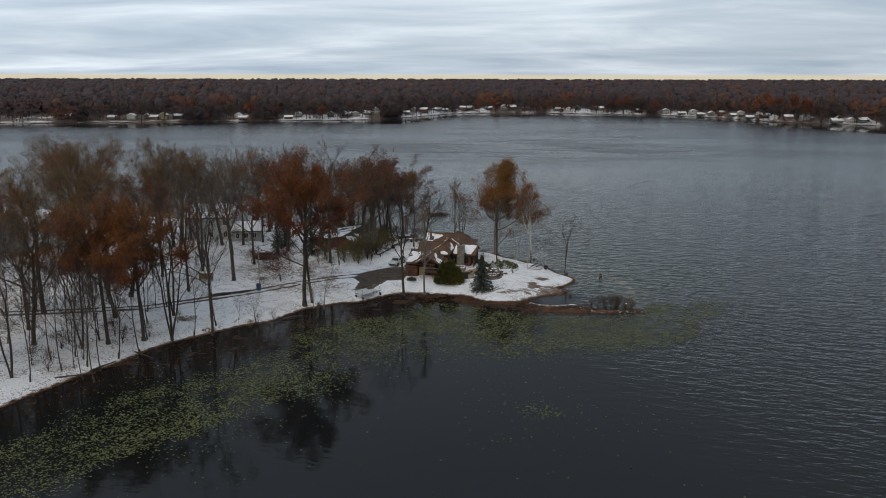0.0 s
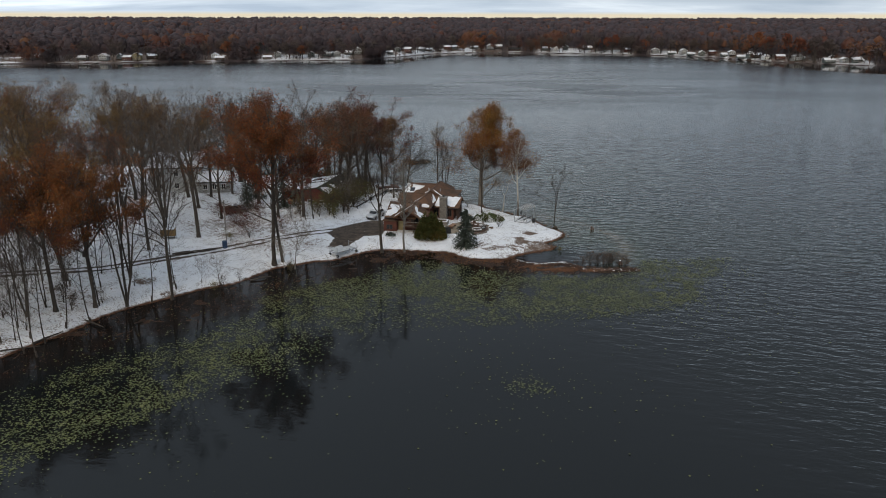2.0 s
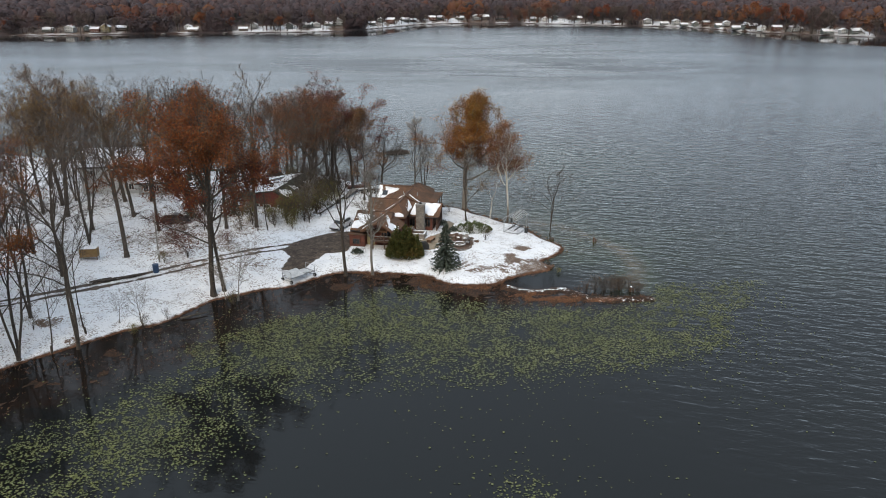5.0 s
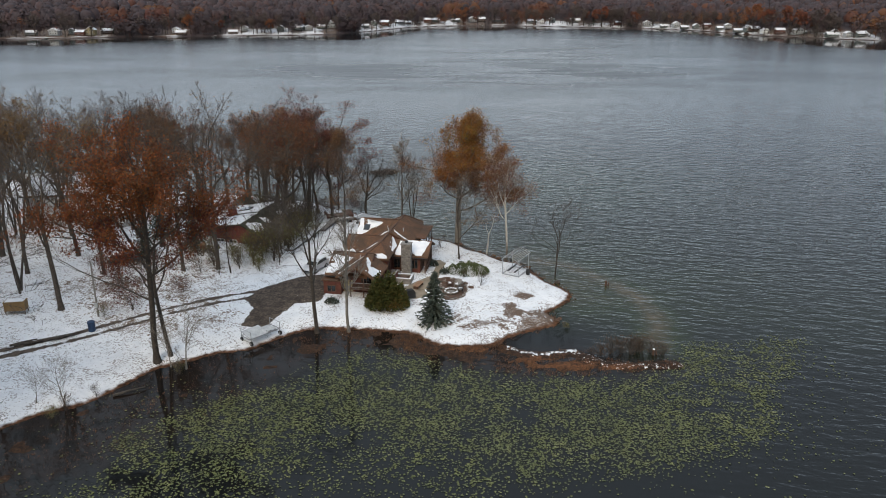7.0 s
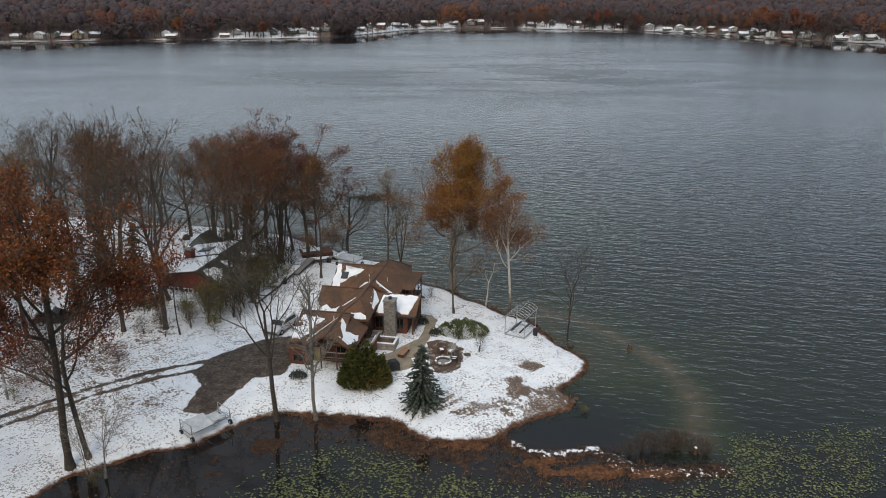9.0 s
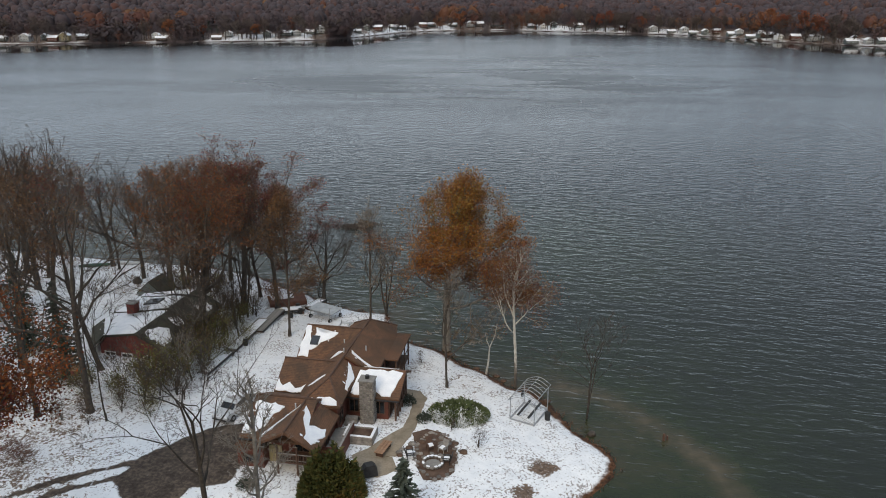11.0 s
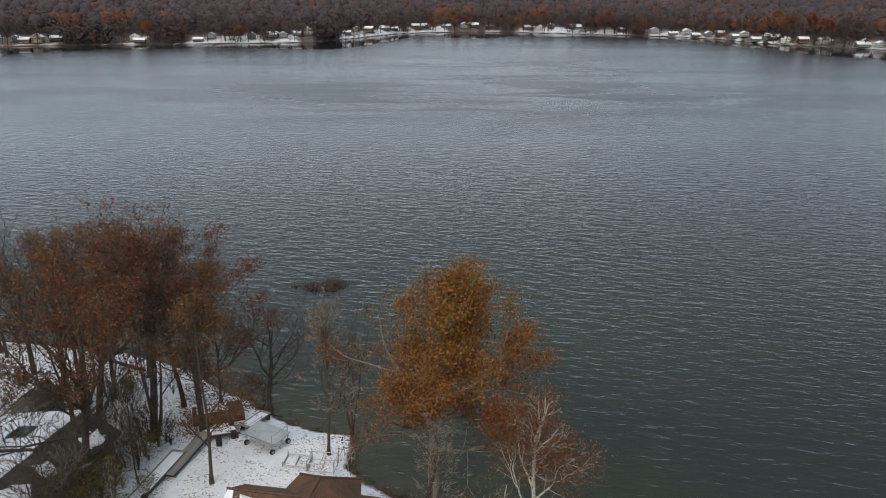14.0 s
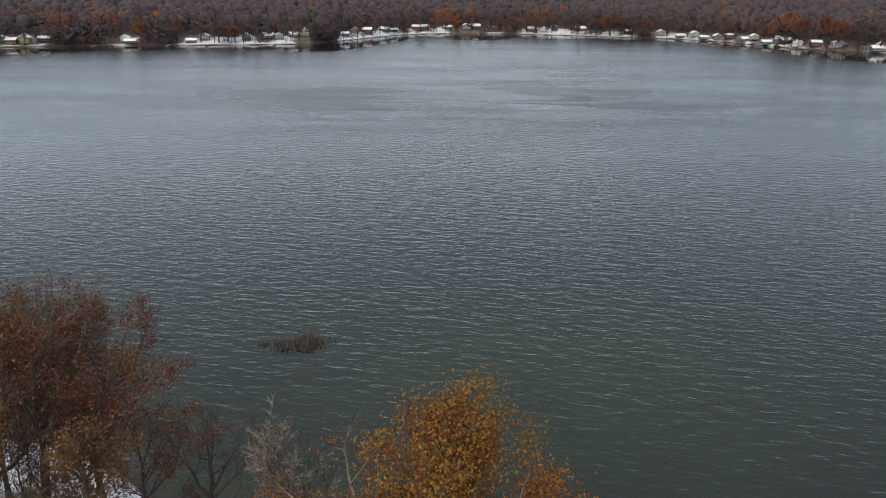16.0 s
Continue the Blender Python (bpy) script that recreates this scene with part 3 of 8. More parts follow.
def ground_fun(X, Y):
    z, d, marsh, fd = land_height(X, Y)
    drive = poly_dist(X, Y, DRIVE)
    lane = poly_dist(X, Y, LANE, False)
    drive = np.maximum(drive, np.where(lane < 3, np.where(lane < 0.35, -0.12, 0.42 - np.abs(lane - 0.8)) + 0.22 * wob(X, Y, 0.3), -3.0))
    # where snow lies thin: mud by the point, woodland litter to the west, the far woods
    bare = np.zeros(X.shape)
    for cx, cy, r in ((17.0, 144.9, 1.4), (14.9, 141.6, 1.2), (15.1, 139.5, 1.6), (17.4, 136.9, 2.0), (19.0, 136.4, 1.8), (20.4, 137.4, 1.2), (13.2, 132.4, 1.3), (14.6, 133.8, 1.3), (16.2, 135.0, 1.4), (9.5, 135.2, 1.4), (-37.5, 113.8, 1.6), (-43, 118, 1.8)):
        bare = np.maximum(bare, (0.62 if x_near(cx) else 0.85) * (1 - sst(np.hypot((X - cx) * 0.8, Y - cy), r * 0.4, r * 1.15)))
    for q in range(5):
        arc = np.abs(np.hypot(X - 11.0, (Y - 143.5) * 1.15) - (6.6 + 0.75 * q + 0.25 * wob(X, Y, 0.25)))
        bare = np.maximum(bare, 0.64 * (1 - sst(arc, 0.08, 0.42)) * sst(-Y, -141.5, -138.5) * sst(X, 1, 6))
    bare = np.maximum(bare, 0.30 * sst(-np.hypot((X - 14) / 1.5, Y - 137), -6, -2.5))
    bare = np.maximum(bare, 0.72 * sst(-np.hypot((X - 19.2) / 0.9, (Y - 138.8) / 1.3), -3.4, -1.0))
    bare = np.maximum(bare, 0.30 * sst(-np.hypot((X + 31) / 1.3, (Y - 149) / 1.1), -11, -6))
    bare = np.maximum(bare, 0.27 * sst(-X, 36, 48))
    bare = np.maximum(bare, 0.46 * sst(-np.hypot((X + 37) / 2.0, (Y - 145) / 1.2), -9, -3))
    bare = np.maximum(bare, 0.40 * sst(-X - 0.3 * (Y - 100), 50, 66))
    bare = np.maximum(bare, 0.33 * sst(-np.hypot((X - 10.5) / 0.8, (Y - 159.5) / 1.4), -4.5, -1.5))
    shut = 1 - sst(lot_open(X), -0.15, 0.1)
    bare = np.where(fd > -5, np.clip(0.16 + 0.55 * wob(X, X * 0, 0.06) + 0.9 * shut + 0.42 * sst(fd, 3.0, 7) + 1.2 * sst(fd, 22, 38) + 0.45 * wob(X, Y, 0.07) * sst(fd, 4, 10), 0, 1.4), bare)
    # a bank of red earth where the waves cut the open side of the point
    shore = np.where(fd > -20, 0.5 * fd, d - 0.75 * sst(X, 3, 8) * sst(Y, 142, 150) * (0.6 + 0.5 * wob(X, Y, 0.35)))
    bare = np.maximum(bare, 0.40 * sst(-np.hypot((X + 28) / 1.4, (Y - 139) / 1.1), -9, -4) * (fd < -20))
    forest = sst(fd, 30, 46) + shut * (fd > -12) * 0.9 + (1 - sst(fd, 0.2, 1.4)) * (fd > -12)
    rib = poly_dist(X, Y, [(13.4, 130.9), (14.8, 129.7), (17.4, 129.0), (20.9, 129.9)], False)
    tip = poly_dist(X, Y, [(21.5, 129.4), (23.4, 127.0), (26, 126.2), (28.5, 125.8), (31.6, 126.5)], False)
    drift = np.maximum(0.74 * (1 - sst(rib, 0.1, 0.5)), 0.30 * (1 - sst(tip, 0.4, 1.7)))
    flat = np.zeros(X.shape)
    for cx, cy, rx, ry in ((15.6, 127.3, 5.2, 1.7), (20.4, 126.4, 4.0, 1.6), (25.5, 125.9, 3.5, 0.9), (9.0, 130.6, 3.5, 0.9)):
        flat = np.maximum(flat, 0.75 * (1 - sst(np.hypot((X - cx) / rx, (Y - cy) / ry), 0.5, 1.1)))
    return z, {"flat": flat, "drift": drift, "shore": shore, "drive": drive, "bare": bare, "forest": np.clip(forest, 0, 1)}


def water_fun(X, Y):
    z, d, marsh, fd = land_height(X, Y)
    out = np.maximum(-d, 0)
    north = sst(Y + 0.4 * X, 140, 160)
    shallow = np.where(d < 0.5, 0.4 * np.exp(-out / 7.0) * north + 0.24 * np.exp(-out / 36.0) * north, 0.0)
    shallow = np.maximum(shallow, 0.26 * np.exp(-(np.hypot(X - 22, (Y - 206) * 1.3) / 42) ** 2))
    arc = poly_dist(X, Y, [(20.7, 161), (25.3, 158), (29.5, 152), (32.6, 145.7), (33.2, 140), (32.4, 136), (31, 131)], False)
    shallow = np.maximum(shallow, 0.52 * np.exp(-(arc / 1.5) ** 2) + 0.34 * np.exp(-(arc / 4.5) ** 2))
    shallow = np.maximum(shallow, 0.40 * np.exp(-(np.hypot(X - 25.6, (Y - 142) / 1.3) / 3.2) ** 2))
    # the lee of the point lies calm
    lee = (1 - sst(Y + 0.15 * X, 128, 150)) * (1 - sst(X + 0.25 * (Y - 120), 4, 34))
    pool = 1 - sst(np.hypot(X - 17.5, Y - 132.5), 4, 8)
    ruffle = 1.0 - 0.93 * np.maximum(lee, 0.85 * pool)
    # a calm belt along the far shore mirrors the woods
    calm = 1 - sst(-fd - np.maximum(14, 70 + 75 * wob(X, X * 0, 0.009) + 14 * wob(X, Y, 0.03)), 0, 16)
    ruffle = ruffle * (1 - 0.93 * calm)
    gust = np.exp(-((X - 45) / 85) ** 2 - ((Y - 425) / 60) ** 2) + 0.6 * np.exp(-((X - 82) / 40) ** 2 - ((Y - 530) / 40) ** 2)
    chop = sst(Y, 190, 430) * (1 - calm)
    return np.zeros(X.shape), {"peat": sst(marsh, -3.5, 1.0), "chop": chop, "gust": gust, "shallow": np.clip(shallow, 0, 1), "ruffle": ruffle}


tagged(sheet("ground", wide_steps(-62, 36, 0.5, 9.0), np.concatenate([axis_steps(-1500, 560, 84, 206, 0.5, 1.16, 60.0)[:-1], np.arange(572, 960, 7.0), np.arange(985, 4950, 90.0)]), ground_fun, "ground"),
       "snow-dusted ground with fallen leaves, bare earth and a gravel drive", "ground", kind="structure")
tagged(sheet("water", wide_steps(-60, 60, 1.4, 9.0), np.concatenate([axis_steps(-1500, 490, 60, 215, 1.4, 1.2, 14.0)[:-1], np.arange(500, 960, 8.0), [1000.0]]), water_fun, "water"),
       "dark lake water, ruffled by wind and calm in the lee of the point", "water", kind="structure")


# ---- the house on the point ----
HOUSE = pose(-1, 156, 0, 0, 0, -11.2)


def gable(name, along, a0, a1, ridge, z_r, e0, z0, e1, z1, mat, parent, thick=0.22):
    """A gable roof: the ridge runs along 'x' or 'y' from a0 to a1, with eaves at e0 and e1."""
    o = [(e0, z0), (ridge, z_r), (e1, z1), (e1, z1 - thick), (ridge, z_r - thick * 1.15), (e0, z0 - thick)]
    return part(name, prism_me(name, mat, o, a0, a1, "x" if along == "x" else "y"), parent)


def wall_under(name, along, a0, a1, ridge, z_r, e0, z0, e1, z1, floor_z, mat, parent, label=""):
    """Walls with their gables under such a roof."""
    o = [(e0, floor_z), (e0, z0), (ridge, z_r), (e1, z1), (e1, floor_z)]
    return part(name, prism_me(name, mat, o, a0, a1, along), parent, label)


def window(parent, face, u, v, z0, w, h, frame_mat="white_paint"):
    """A window in a wall that faces 's', 'n', 'e' or 'w': a frame, a pane behind it and a mullion."""
    turn = {"s": 0, "e": 90, "n": 180, "w": 270}[face]
    fr = bmesh.new()
    for x0, x1, q0, q1 in ((-w / 2, w / 2, 0, 0.09), (-w / 2, w / 2, h - 0.09, h), (-w / 2, -w / 2 + 0.09, 0.09, h - 0.09), (w / 2 - 0.09, w / 2, 0.09, h - 0.09), (-0.03, 0.03, 0.09, h - 0.09)):
        c = bmesh.ops.create_cube(fr, size=1.0)["verts"]
        for k in c:
            k.co = Vector(((x0 + x1) / 2 + k.co.x * (x1 - x0), -0.03 + k.co.y * 0.10, (q0 + q1) / 2 + k.co.z * (q1 - q0)))
    ob = part("window", bm_mesh("window", fr, frame_mat), parent, "", pose(u, v, z0, 0, 0, turn))
    part("pane", box_me("pane", "glass", -w / 2 + 0.05, w / 2 - 0.05, -0.025, 0.02, 0.05, h - 0.05, 0), ob)
    return ob


def inside_box(x, y, outline):
    """Within the span of an outline."""
    return min(p[0] for p in outline) < x < max(p[0] for p in outline) and min(p[1] for p in outline) < y < max(p[1] for p in outline)


def snow_slab(parent, plane, outline, jag=0.25, seed=1, name="snow_patch"):
    """Snow lying on a slope; plane(u, v) gives the roof's height there."""
    rnd = random.Random(seed)
    pts = []
    n = len(outline)
    for i in range(n):
        (ax, ay), (bx, by) = outline[i], outline[(i + 1) % n]
        k = max(1, int(math.hypot(bx - ax, by - ay) / 0.45))
        for j in range(k):
            s = j / k
            pts.append((ax + (bx - ax) * s + rnd.uniform(-jag, jag) * (j > 0), ay + (by - ay) * s + rnd.uniform(-jag, jag) * (j > 0)))
    bm = bmesh.new()
    lo = [bm.verts.new((x, y, plane(x, y) + 0.006)) for x, y in pts]
    hi = [bm.verts.new((x * 0.985 + 0.015 * sum(p[0] for p in pts) / len(pts), y * 0.985 + 0.015 * sum(p[1] for p in pts) / len(pts), plane(x, y) + 0.075)) for x, y in pts]
    m = len(pts)
    bm.faces.new(hi)
    for i in range(m):
        bm.faces.new((lo[i], lo[(i + 1) % m], hi[(i + 1) % m], hi[i]))
    bmesh.ops.triangulate(bm, faces=[f for f in bm.faces if len(f.verts) > 4])
    for k in range(int(m * 0.9)):
        # crumbs left beside the edge as it melts
        x, y = rnd.choice(pts)
        x, y = x + rnd.gauss(0, 0.2), y + rnd.gauss(0, 0.2)
        if not inside_box(x, y, outline):
            continue
        q = rnd.uniform(0.03, 0.13)
        a0 = rnd.uniform(0, 6.28)
        ring = [(x + math.cos(a0 + w) * q * rnd.uniform(0.6, 1.5), y + math.sin(a0 + w) * q * rnd.uniform(0.6, 1.5)) for w in (0, 1.3, 2.5, 3.8, 5.0)]
        bm.faces.new([bm.verts.new((u, v, plane(u, v) + 0.03)) for u, v in ring])
    bmesh.ops.recalc_face_normals(bm, faces=bm.faces[:])
    return part(name, bm_mesh(name, bm, "snow"), parent, "melting snow")


def slope(e, ze, r, zr, axis):
    """Height of a roof slope from its eave e (height ze) to its ridge r (height zr)."""
    return lambda u, v: ze + (zr - ze) * (((u if axis == "u" else v) - e) / (r - e))


house = thing("house", "rambling red-brown timber house with brown shingle roofs and melting snow", "house")
house.matrix_world = HOUSE
FZ = 0.7
# roofs: the spine runs north to south, three wings leave it
gable("roof", "y", 0.0, 9.0, 0.0, 6.1, -3.2, 4.3, 3.0, 4.4, "roof_brown", house)
gable("roof", "y", -4.2, 0.02, -0.35, 6.0, -3.2, 4.3, 1.35, 4.6, "roof_brown", house)
hs = bmesh.new()
hv = [hs.verts.new(p) for p in ((-0.35, -4.2, 6.0), (-3.2, -4.2, 4.3), (1.35, -4.2, 4.6), (-2.6, -6.7, 4.3), (1.35, -6.6, 4.35), (-3.2, -4.2, 4.1), (1.35, -4.2, 4.4), (-2.6, -6.7, 4.1), (1.35, -6.6, 4.15))]
for f in ((0, 1, 3), (0, 3, 4), (0, 4, 2), (1, 5, 7, 3), (3, 7, 8, 4), (4, 8, 6, 2), (5, 6, 8, 7), (0, 2, 6, 5, 1)):
    hs.faces.new([hv[i] for i in f])
bmesh.ops.recalc_face_normals(hs, faces=hs.faces[:])
part("hip_roof", bm_mesh("hip_roof", hs, "roof_brown"), house)
hip = bmesh.new()
hv = [hip.verts.new(p) for p in ((0, 9.0, 6.1), (-3.2, 9.0, 4.3), (3.0, 9.0, 4.4), (-2.6, 11.6, 4.3), (2.4, 11.6, 4.4), (-3.2, 9.0, 4.1), (3.0, 9.0, 4.2), (-2.6, 11.6, 4.1), (2.4, 11.6, 4.2))]
for f in ((0, 1, 3), (0, 3, 4), (0, 4, 2), (1, 5, 7, 3), (3, 7, 8, 4), (4, 8, 6, 2), (5, 6, 8, 7), (0, 2, 6, 5, 1)):
    hip.faces.new([hv[i] for i in f])
bmesh.ops.recalc_face_normals(hip, faces=hip.faces[:])
part("hip_roof", bm_mesh("hip_roof", hip, "roof_brown"), house)
gable("roof", "x", -6.3, 0.0, 6.6, 6.05, 2.9, 4.0, 9.6, 4.3, "roof_brown", house)
gable("roof", "x", -6.2, 0.0, -0.3, 5.6, -3.6, 3.7, 2.5, 4.0, "roof_brown", house)
gable("roof", "x", 0.0, 6.1, -0.4, 5.3, -3.5, 3.85, 2.0, 4.1, "roof_brown", house)
gable("roof", "x", -6.3, -0.5, -7.2, 5.35, -11.4, 3.5, -4.2, 3.9, "roof_brown", house)
gable("roof", "y", -12.7, -6.5, -1.6, 5.25, -4.4, 3.75, 1.2, 3.5, "roof_brown", house)
# walls
wall_under("wall", "y", 0.0, 9.0, 0.0, 5.7, -2.7, 4.2, 2.5, 4.25, FZ, "siding_red", house)
wall_under("wall", "y", -6.2, 0.0, -0.35, 4.1, -2.7, 4.1, 0.9, 4.1, FZ, "siding_red", house)
window(house, "e", 0.92, -5.2, 2.0, 1.3, 1.3, "timber")
wall_under("wall", "y", 8.9, 11.1, 0.0, 4.15, -2.2, 4.15, 2.0, 4.15, FZ, "siding_red", house)
wall_under("wall", "x", -5.9, 0.0, 6.6, 5.7, 3.4, 4.0, 9.1, 4.2, FZ, "siding_red", house)
wall_under("wall", "x", -5.8, 0.0, -0.3, 5.25, -3.1, 3.7, 2.1, 3.95, FZ, "siding_red", house)
wall_under("wall", "x", 0.0, 4.9, -0.4, 4.95, -3.0, 3.8, 1.6, 4.0, FZ, "siding_red", house)
wall_under("wall", "x", -6.0, -0.5, -7.2, 4.95, -10.9, 3.4, -4.6, 3.8, FZ, "siding_red", house)
wall_under("wall", "y", -10.9, -6.5, -1.6, 4.85, -4.0, 3.7, 0.7, 3.5, FZ, "siding_red", house)
part("garage_wall", box_me("garage_wall", "siding_red", -6.3, -3.9, -12.0, -10.85, FZ, 2.9), house)
part("garage_roof", box_me("garage_roof", "roof_brown", -6.5, -3.7, -12.2, -10.6, 2.9, 3.05), house)
d = part("door", box_me("door", "khaki", -3.8, -2.6, -11.05, -10.88, FZ, 2.75), house, "khaki door")
part("handle", box_me("handle", "metal", -2.8, -2.74, -11.12, -11.04, 1.7, 1.85, 0.01), d)
# balcony under the front gable
bal = part("balcony", box_me("balcony", "timber", -2.5, 1.1, -12.5, -10.9, 2.05, 2.2), house)
part("rail", box_me("rail", "timber_grey", -2.5, 1.1, -12.5, -12.4, 2.95, 3.05), bal)
part("rail", box_me("rail", "timber_grey", -2.5, 1.1, -12.48, -12.42, 2.35, 2.42), bal)
bme = box_me("baluster", "timber", -0.03, 0.03, -0.03, 0.03, 0, 0.78, 0)
for i in range(16):
    part("baluster", bme, bal, "", pose(-2.45 + i * 0.235, -12.45, 2.2))
for x in (-2.45, -0.7, 1.05):
    part("post", box_me("post", "timber", x - 0.07, x + 0.07, -12.52, -12.38, FZ - 0.4, 3.7, 0.01), bal)
window(house, "s", -0.7, -10.93, 2.3, 1.5, 1.25, "timber")
window(house, "s", -5.2, -12.03, 1.4, 1.2, 0.9, "timber")
# east gable of the living room: timber frame with glass
for v in (-3.1, -2.2, -1.3, -0.4, 0.5, 1.4):
    part("post", box_me("post", "timber", 5.55, 5.73, v - 0.08, v + 0.08, FZ, 5.0 - 0.42 * abs(v + 0.4), 0.01), house)
part("beam", box_me("beam", "timber", 5.56, 5.72, -3.2, 1.6, 3.55, 3.75, 0.01), house)
part("beam", box_me("beam", "timber", 5.56, 5.72, -3.2, 1.6, 2.1, 2.25, 0.01), house)
for v in (-2.3, -1.1, 0.1):
    window(house, "e", 4.92, v, 1.5, 1.0, 1.9, "timber")
for v in (4.0, 6.0, 8.0):
    window(house, "e", 2.52, v, 1.7, 1.3, 1.7, "timber")
for u in (-4.6, -1.9):
    window(house, "s", u, 3.38, 1.9, 1.2, 1.1, "timber")
window(house, "s", 1.6, -3.02, 1.9, 1.0, 1.4, "timber")
window(house, "s", 4.1, -3.02, 1.9, 1.0, 1.4, "timber")
window(house, "s", -4.6, -3.12, 1.8, 1.3, 1.1, "timber")
window(house, "e", 0.72, -8.8, 1.9, 1.2, 1.2, "timber")
# lakeside porch on posts
part("porch", box_me("porch", "timber", 2.5, 4.2, 3.5, 9.5, 1.75, 1.9), house)
for v in (3.6, 5.5, 7.5, 9.4):
    part("post", box_me("post", "timber", 4.05, 4.19, v - 0.07, v + 0.07, FZ - 0.4, 4.3, 0.01), house)
part("rail", box_me("rail", "timber", 4.08, 4.16, 3.5, 9.5, 2.75, 2.83, 0.01), house)
part("porch_roof", box_me("porch_roof", "roof_brown", 2.4, 4.4, 3.3, 9.7, 4.25, 4.4), house)
# deck with solid rail east of the front gable
deck = part("deck", box_me("deck", "timber_grey", 0.7, 2.4, -10.5, -6.0, 1.75, 1.9), house)
part("deck_rail", box_me("deck_rail", "siding_red", 2.32, 2.44, -10.5, -6.0, FZ - 0.2, 2.75), deck)
part("deck_rail", box_me("deck_rail", "siding_red", 0.7, 2.32, -10.56, -10.46, FZ - 0.2, 2.75), deck)
part("handrail", box_me("handrail", "timber_grey", 2.28, 2.48, -10.6, -6.0, 2.75, 2.82), deck)
# wood stack steps beside the chimney
for i in range(4):
    part("step", box_me("step", "timber_grey", 1.0, 2.2, -5.9 + i * 0.55, -5.35 + i * 0.55, FZ, 1.0 + 0.3 * i), house)
# gutters
for x0, x1, v, z in ((-6.3, 0, 2.86, 3.86), (-6.2, -3, -3.66, 3.56), (0.2, 6.1, -3.58, 3.7), (-6.3, -4.4, -11.46, 3.36)):
    part("gutter", box_me("gutter", "dark_metal", x0, x1, v - 0.07, v + 0.07, z - 0.08, z + 0.02, 0.01), house)
# vents and skylights
for u, v, z in ((-1.6, 4.6, 5.15), (-2.2, -8.3, 4.95), (1.2, 2.9, 5.5), (-0.7, 1.5, 5.75)):
    part("vent_pipe", tube_me("vent_pipe", "tarp", [(u, v, z - 0.1), (u, v, z + 0.45)], 0.07), house)
sk = part("skylight", box_me("skylight", "dark_metal", -0.45, 0.45, -0.6, 0.6, 0, 0.14), house, "", pose(-4.9, 4.9, 5.05, 29, 0, 0))
part("pane", box_me("pane", "glass", -0.36, 0.36, -0.5, 0.5, 0.10, 0.16, 0), sk)
# ridge caps
for pts in (((-0.35, -4.2, 6.02), (-0.3, 0, 6.06), (0, 9.0, 6.12)), ((-0.35, -4.2, 6.02), (-2.6, -6.7, 4.32)), ((-0.35, -4.2, 6.02), (1.35, -6.6, 4.38)), ((-6.3, 6.6, 6.07), (0, 6.6, 6.07)), ((-6.2, -0.3, 5.62), (0, -0.3, 5.62)), ((-1.6, -12.7, 5.27), (-1.6, -6.6, 5.27)),
            ((0, 9, 6.12), (-2.6, 11.6, 4.32)), ((0, 9, 6.12), (2.4, 11.6, 4.42)), ((-6.3, -7.2, 5.37), (-0.6, -7.2, 5.37))):
    part("ridge_cap", tube_me("ridge_cap", "timber", pts, 0.09), house)
# chimney of field stones
ch = part("chimney", box_me("chimney", "mortar", 2.45, 3.75, -4.1, -3.0, FZ - 0.3, 5.75), house, "fieldstone chimney")
st_bm = bmesh.new()
bmesh.ops.create_icosphere(st_bm, subdivisions=1, radius=1.0)
for v in st_bm.verts:
    v.co += Vector((noise.noise(v.co * 2), noise.noise(v.co * 2 + Vector((5, 0, 0))), noise.noise(v.co * 2 + Vector((0, 9, 0))))) * 0.3
stone_me = bm_mesh("stone", st_bm, "stone")
rnd = random.Random(4)
zz = FZ - 0.2
while zz < 5.6:
    hh = rnd.uniform(0.17, 0.27)
    for side in range(3):
        p = 0.0
        run = 1.3 if side == 0 else 1.1
        while p < run - 0.1:
            w = min(rnd.uniform(0.22, 0.42), run - p)
            if side == 0:
                mm = pose(2.45 + p + w / 2, -4.1, zz + hh / 2)
                sc = (w * 0.52, 0.07, hh * 0.5)
            else:
                mm = pose(2.45 if side == 1 else 3.75, -4.1 + p + w / 2, zz + hh / 2)
                sc = (0.07, w * 0.52, hh * 0.5)
            part("stone", stone_me, ch, "", mm @ Matrix.Diagonal((*sc, 1)))
            p += w
    zz += hh
part("cap", box_me("cap", "mortar", 2.35, 3.85, -4.2, -2.9, 5.75, 5.88), ch, "concrete cap")
part("flue", tube_me("flue", "dark_metal", [(3.1, -3.55, 5.85), (3.1, -3.55, 6.2)], 0.2, sides=10), ch)
# snow left on the roofs
C_S = slope(-3.5, 3.85, -0.4, 5.3, "v")
snow_slab(house, C_S, [(1.3, -3.2), (2.3, -3.35), (2.5, -2.6), (3.9, -2.7), (4.3, -3.3), (5.2, -3.3), (5.9, -0.7), (5.3, -0.6), (1.6, -0.75)], 0.12, 2)
A_S = slope(2.9, 4.0, 6.6, 6.05, "v")
snow_slab(house, A_S, [(-5.9, 3.6), (-4.6, 4.1), (-4.2, 4.7), (-3.4, 5.1), (-2.6, 5.9), (-3.6, 5.8), (-4.7, 5.9), (-5.2, 6.3), (-5.0, 5.2), (-5.8, 4.7)], 0.14, 3)
snow_slab(house, A_S, [(-6.2, 3.0), (-5.1, 3.0), (-5.3, 4.2), (-5.6, 5.6), (-5.75, 6.5), (-6.2, 6.5)], 0.12, 41)
B_S = slope(-3.6, 3.7, -0.3, 5.6, "v")
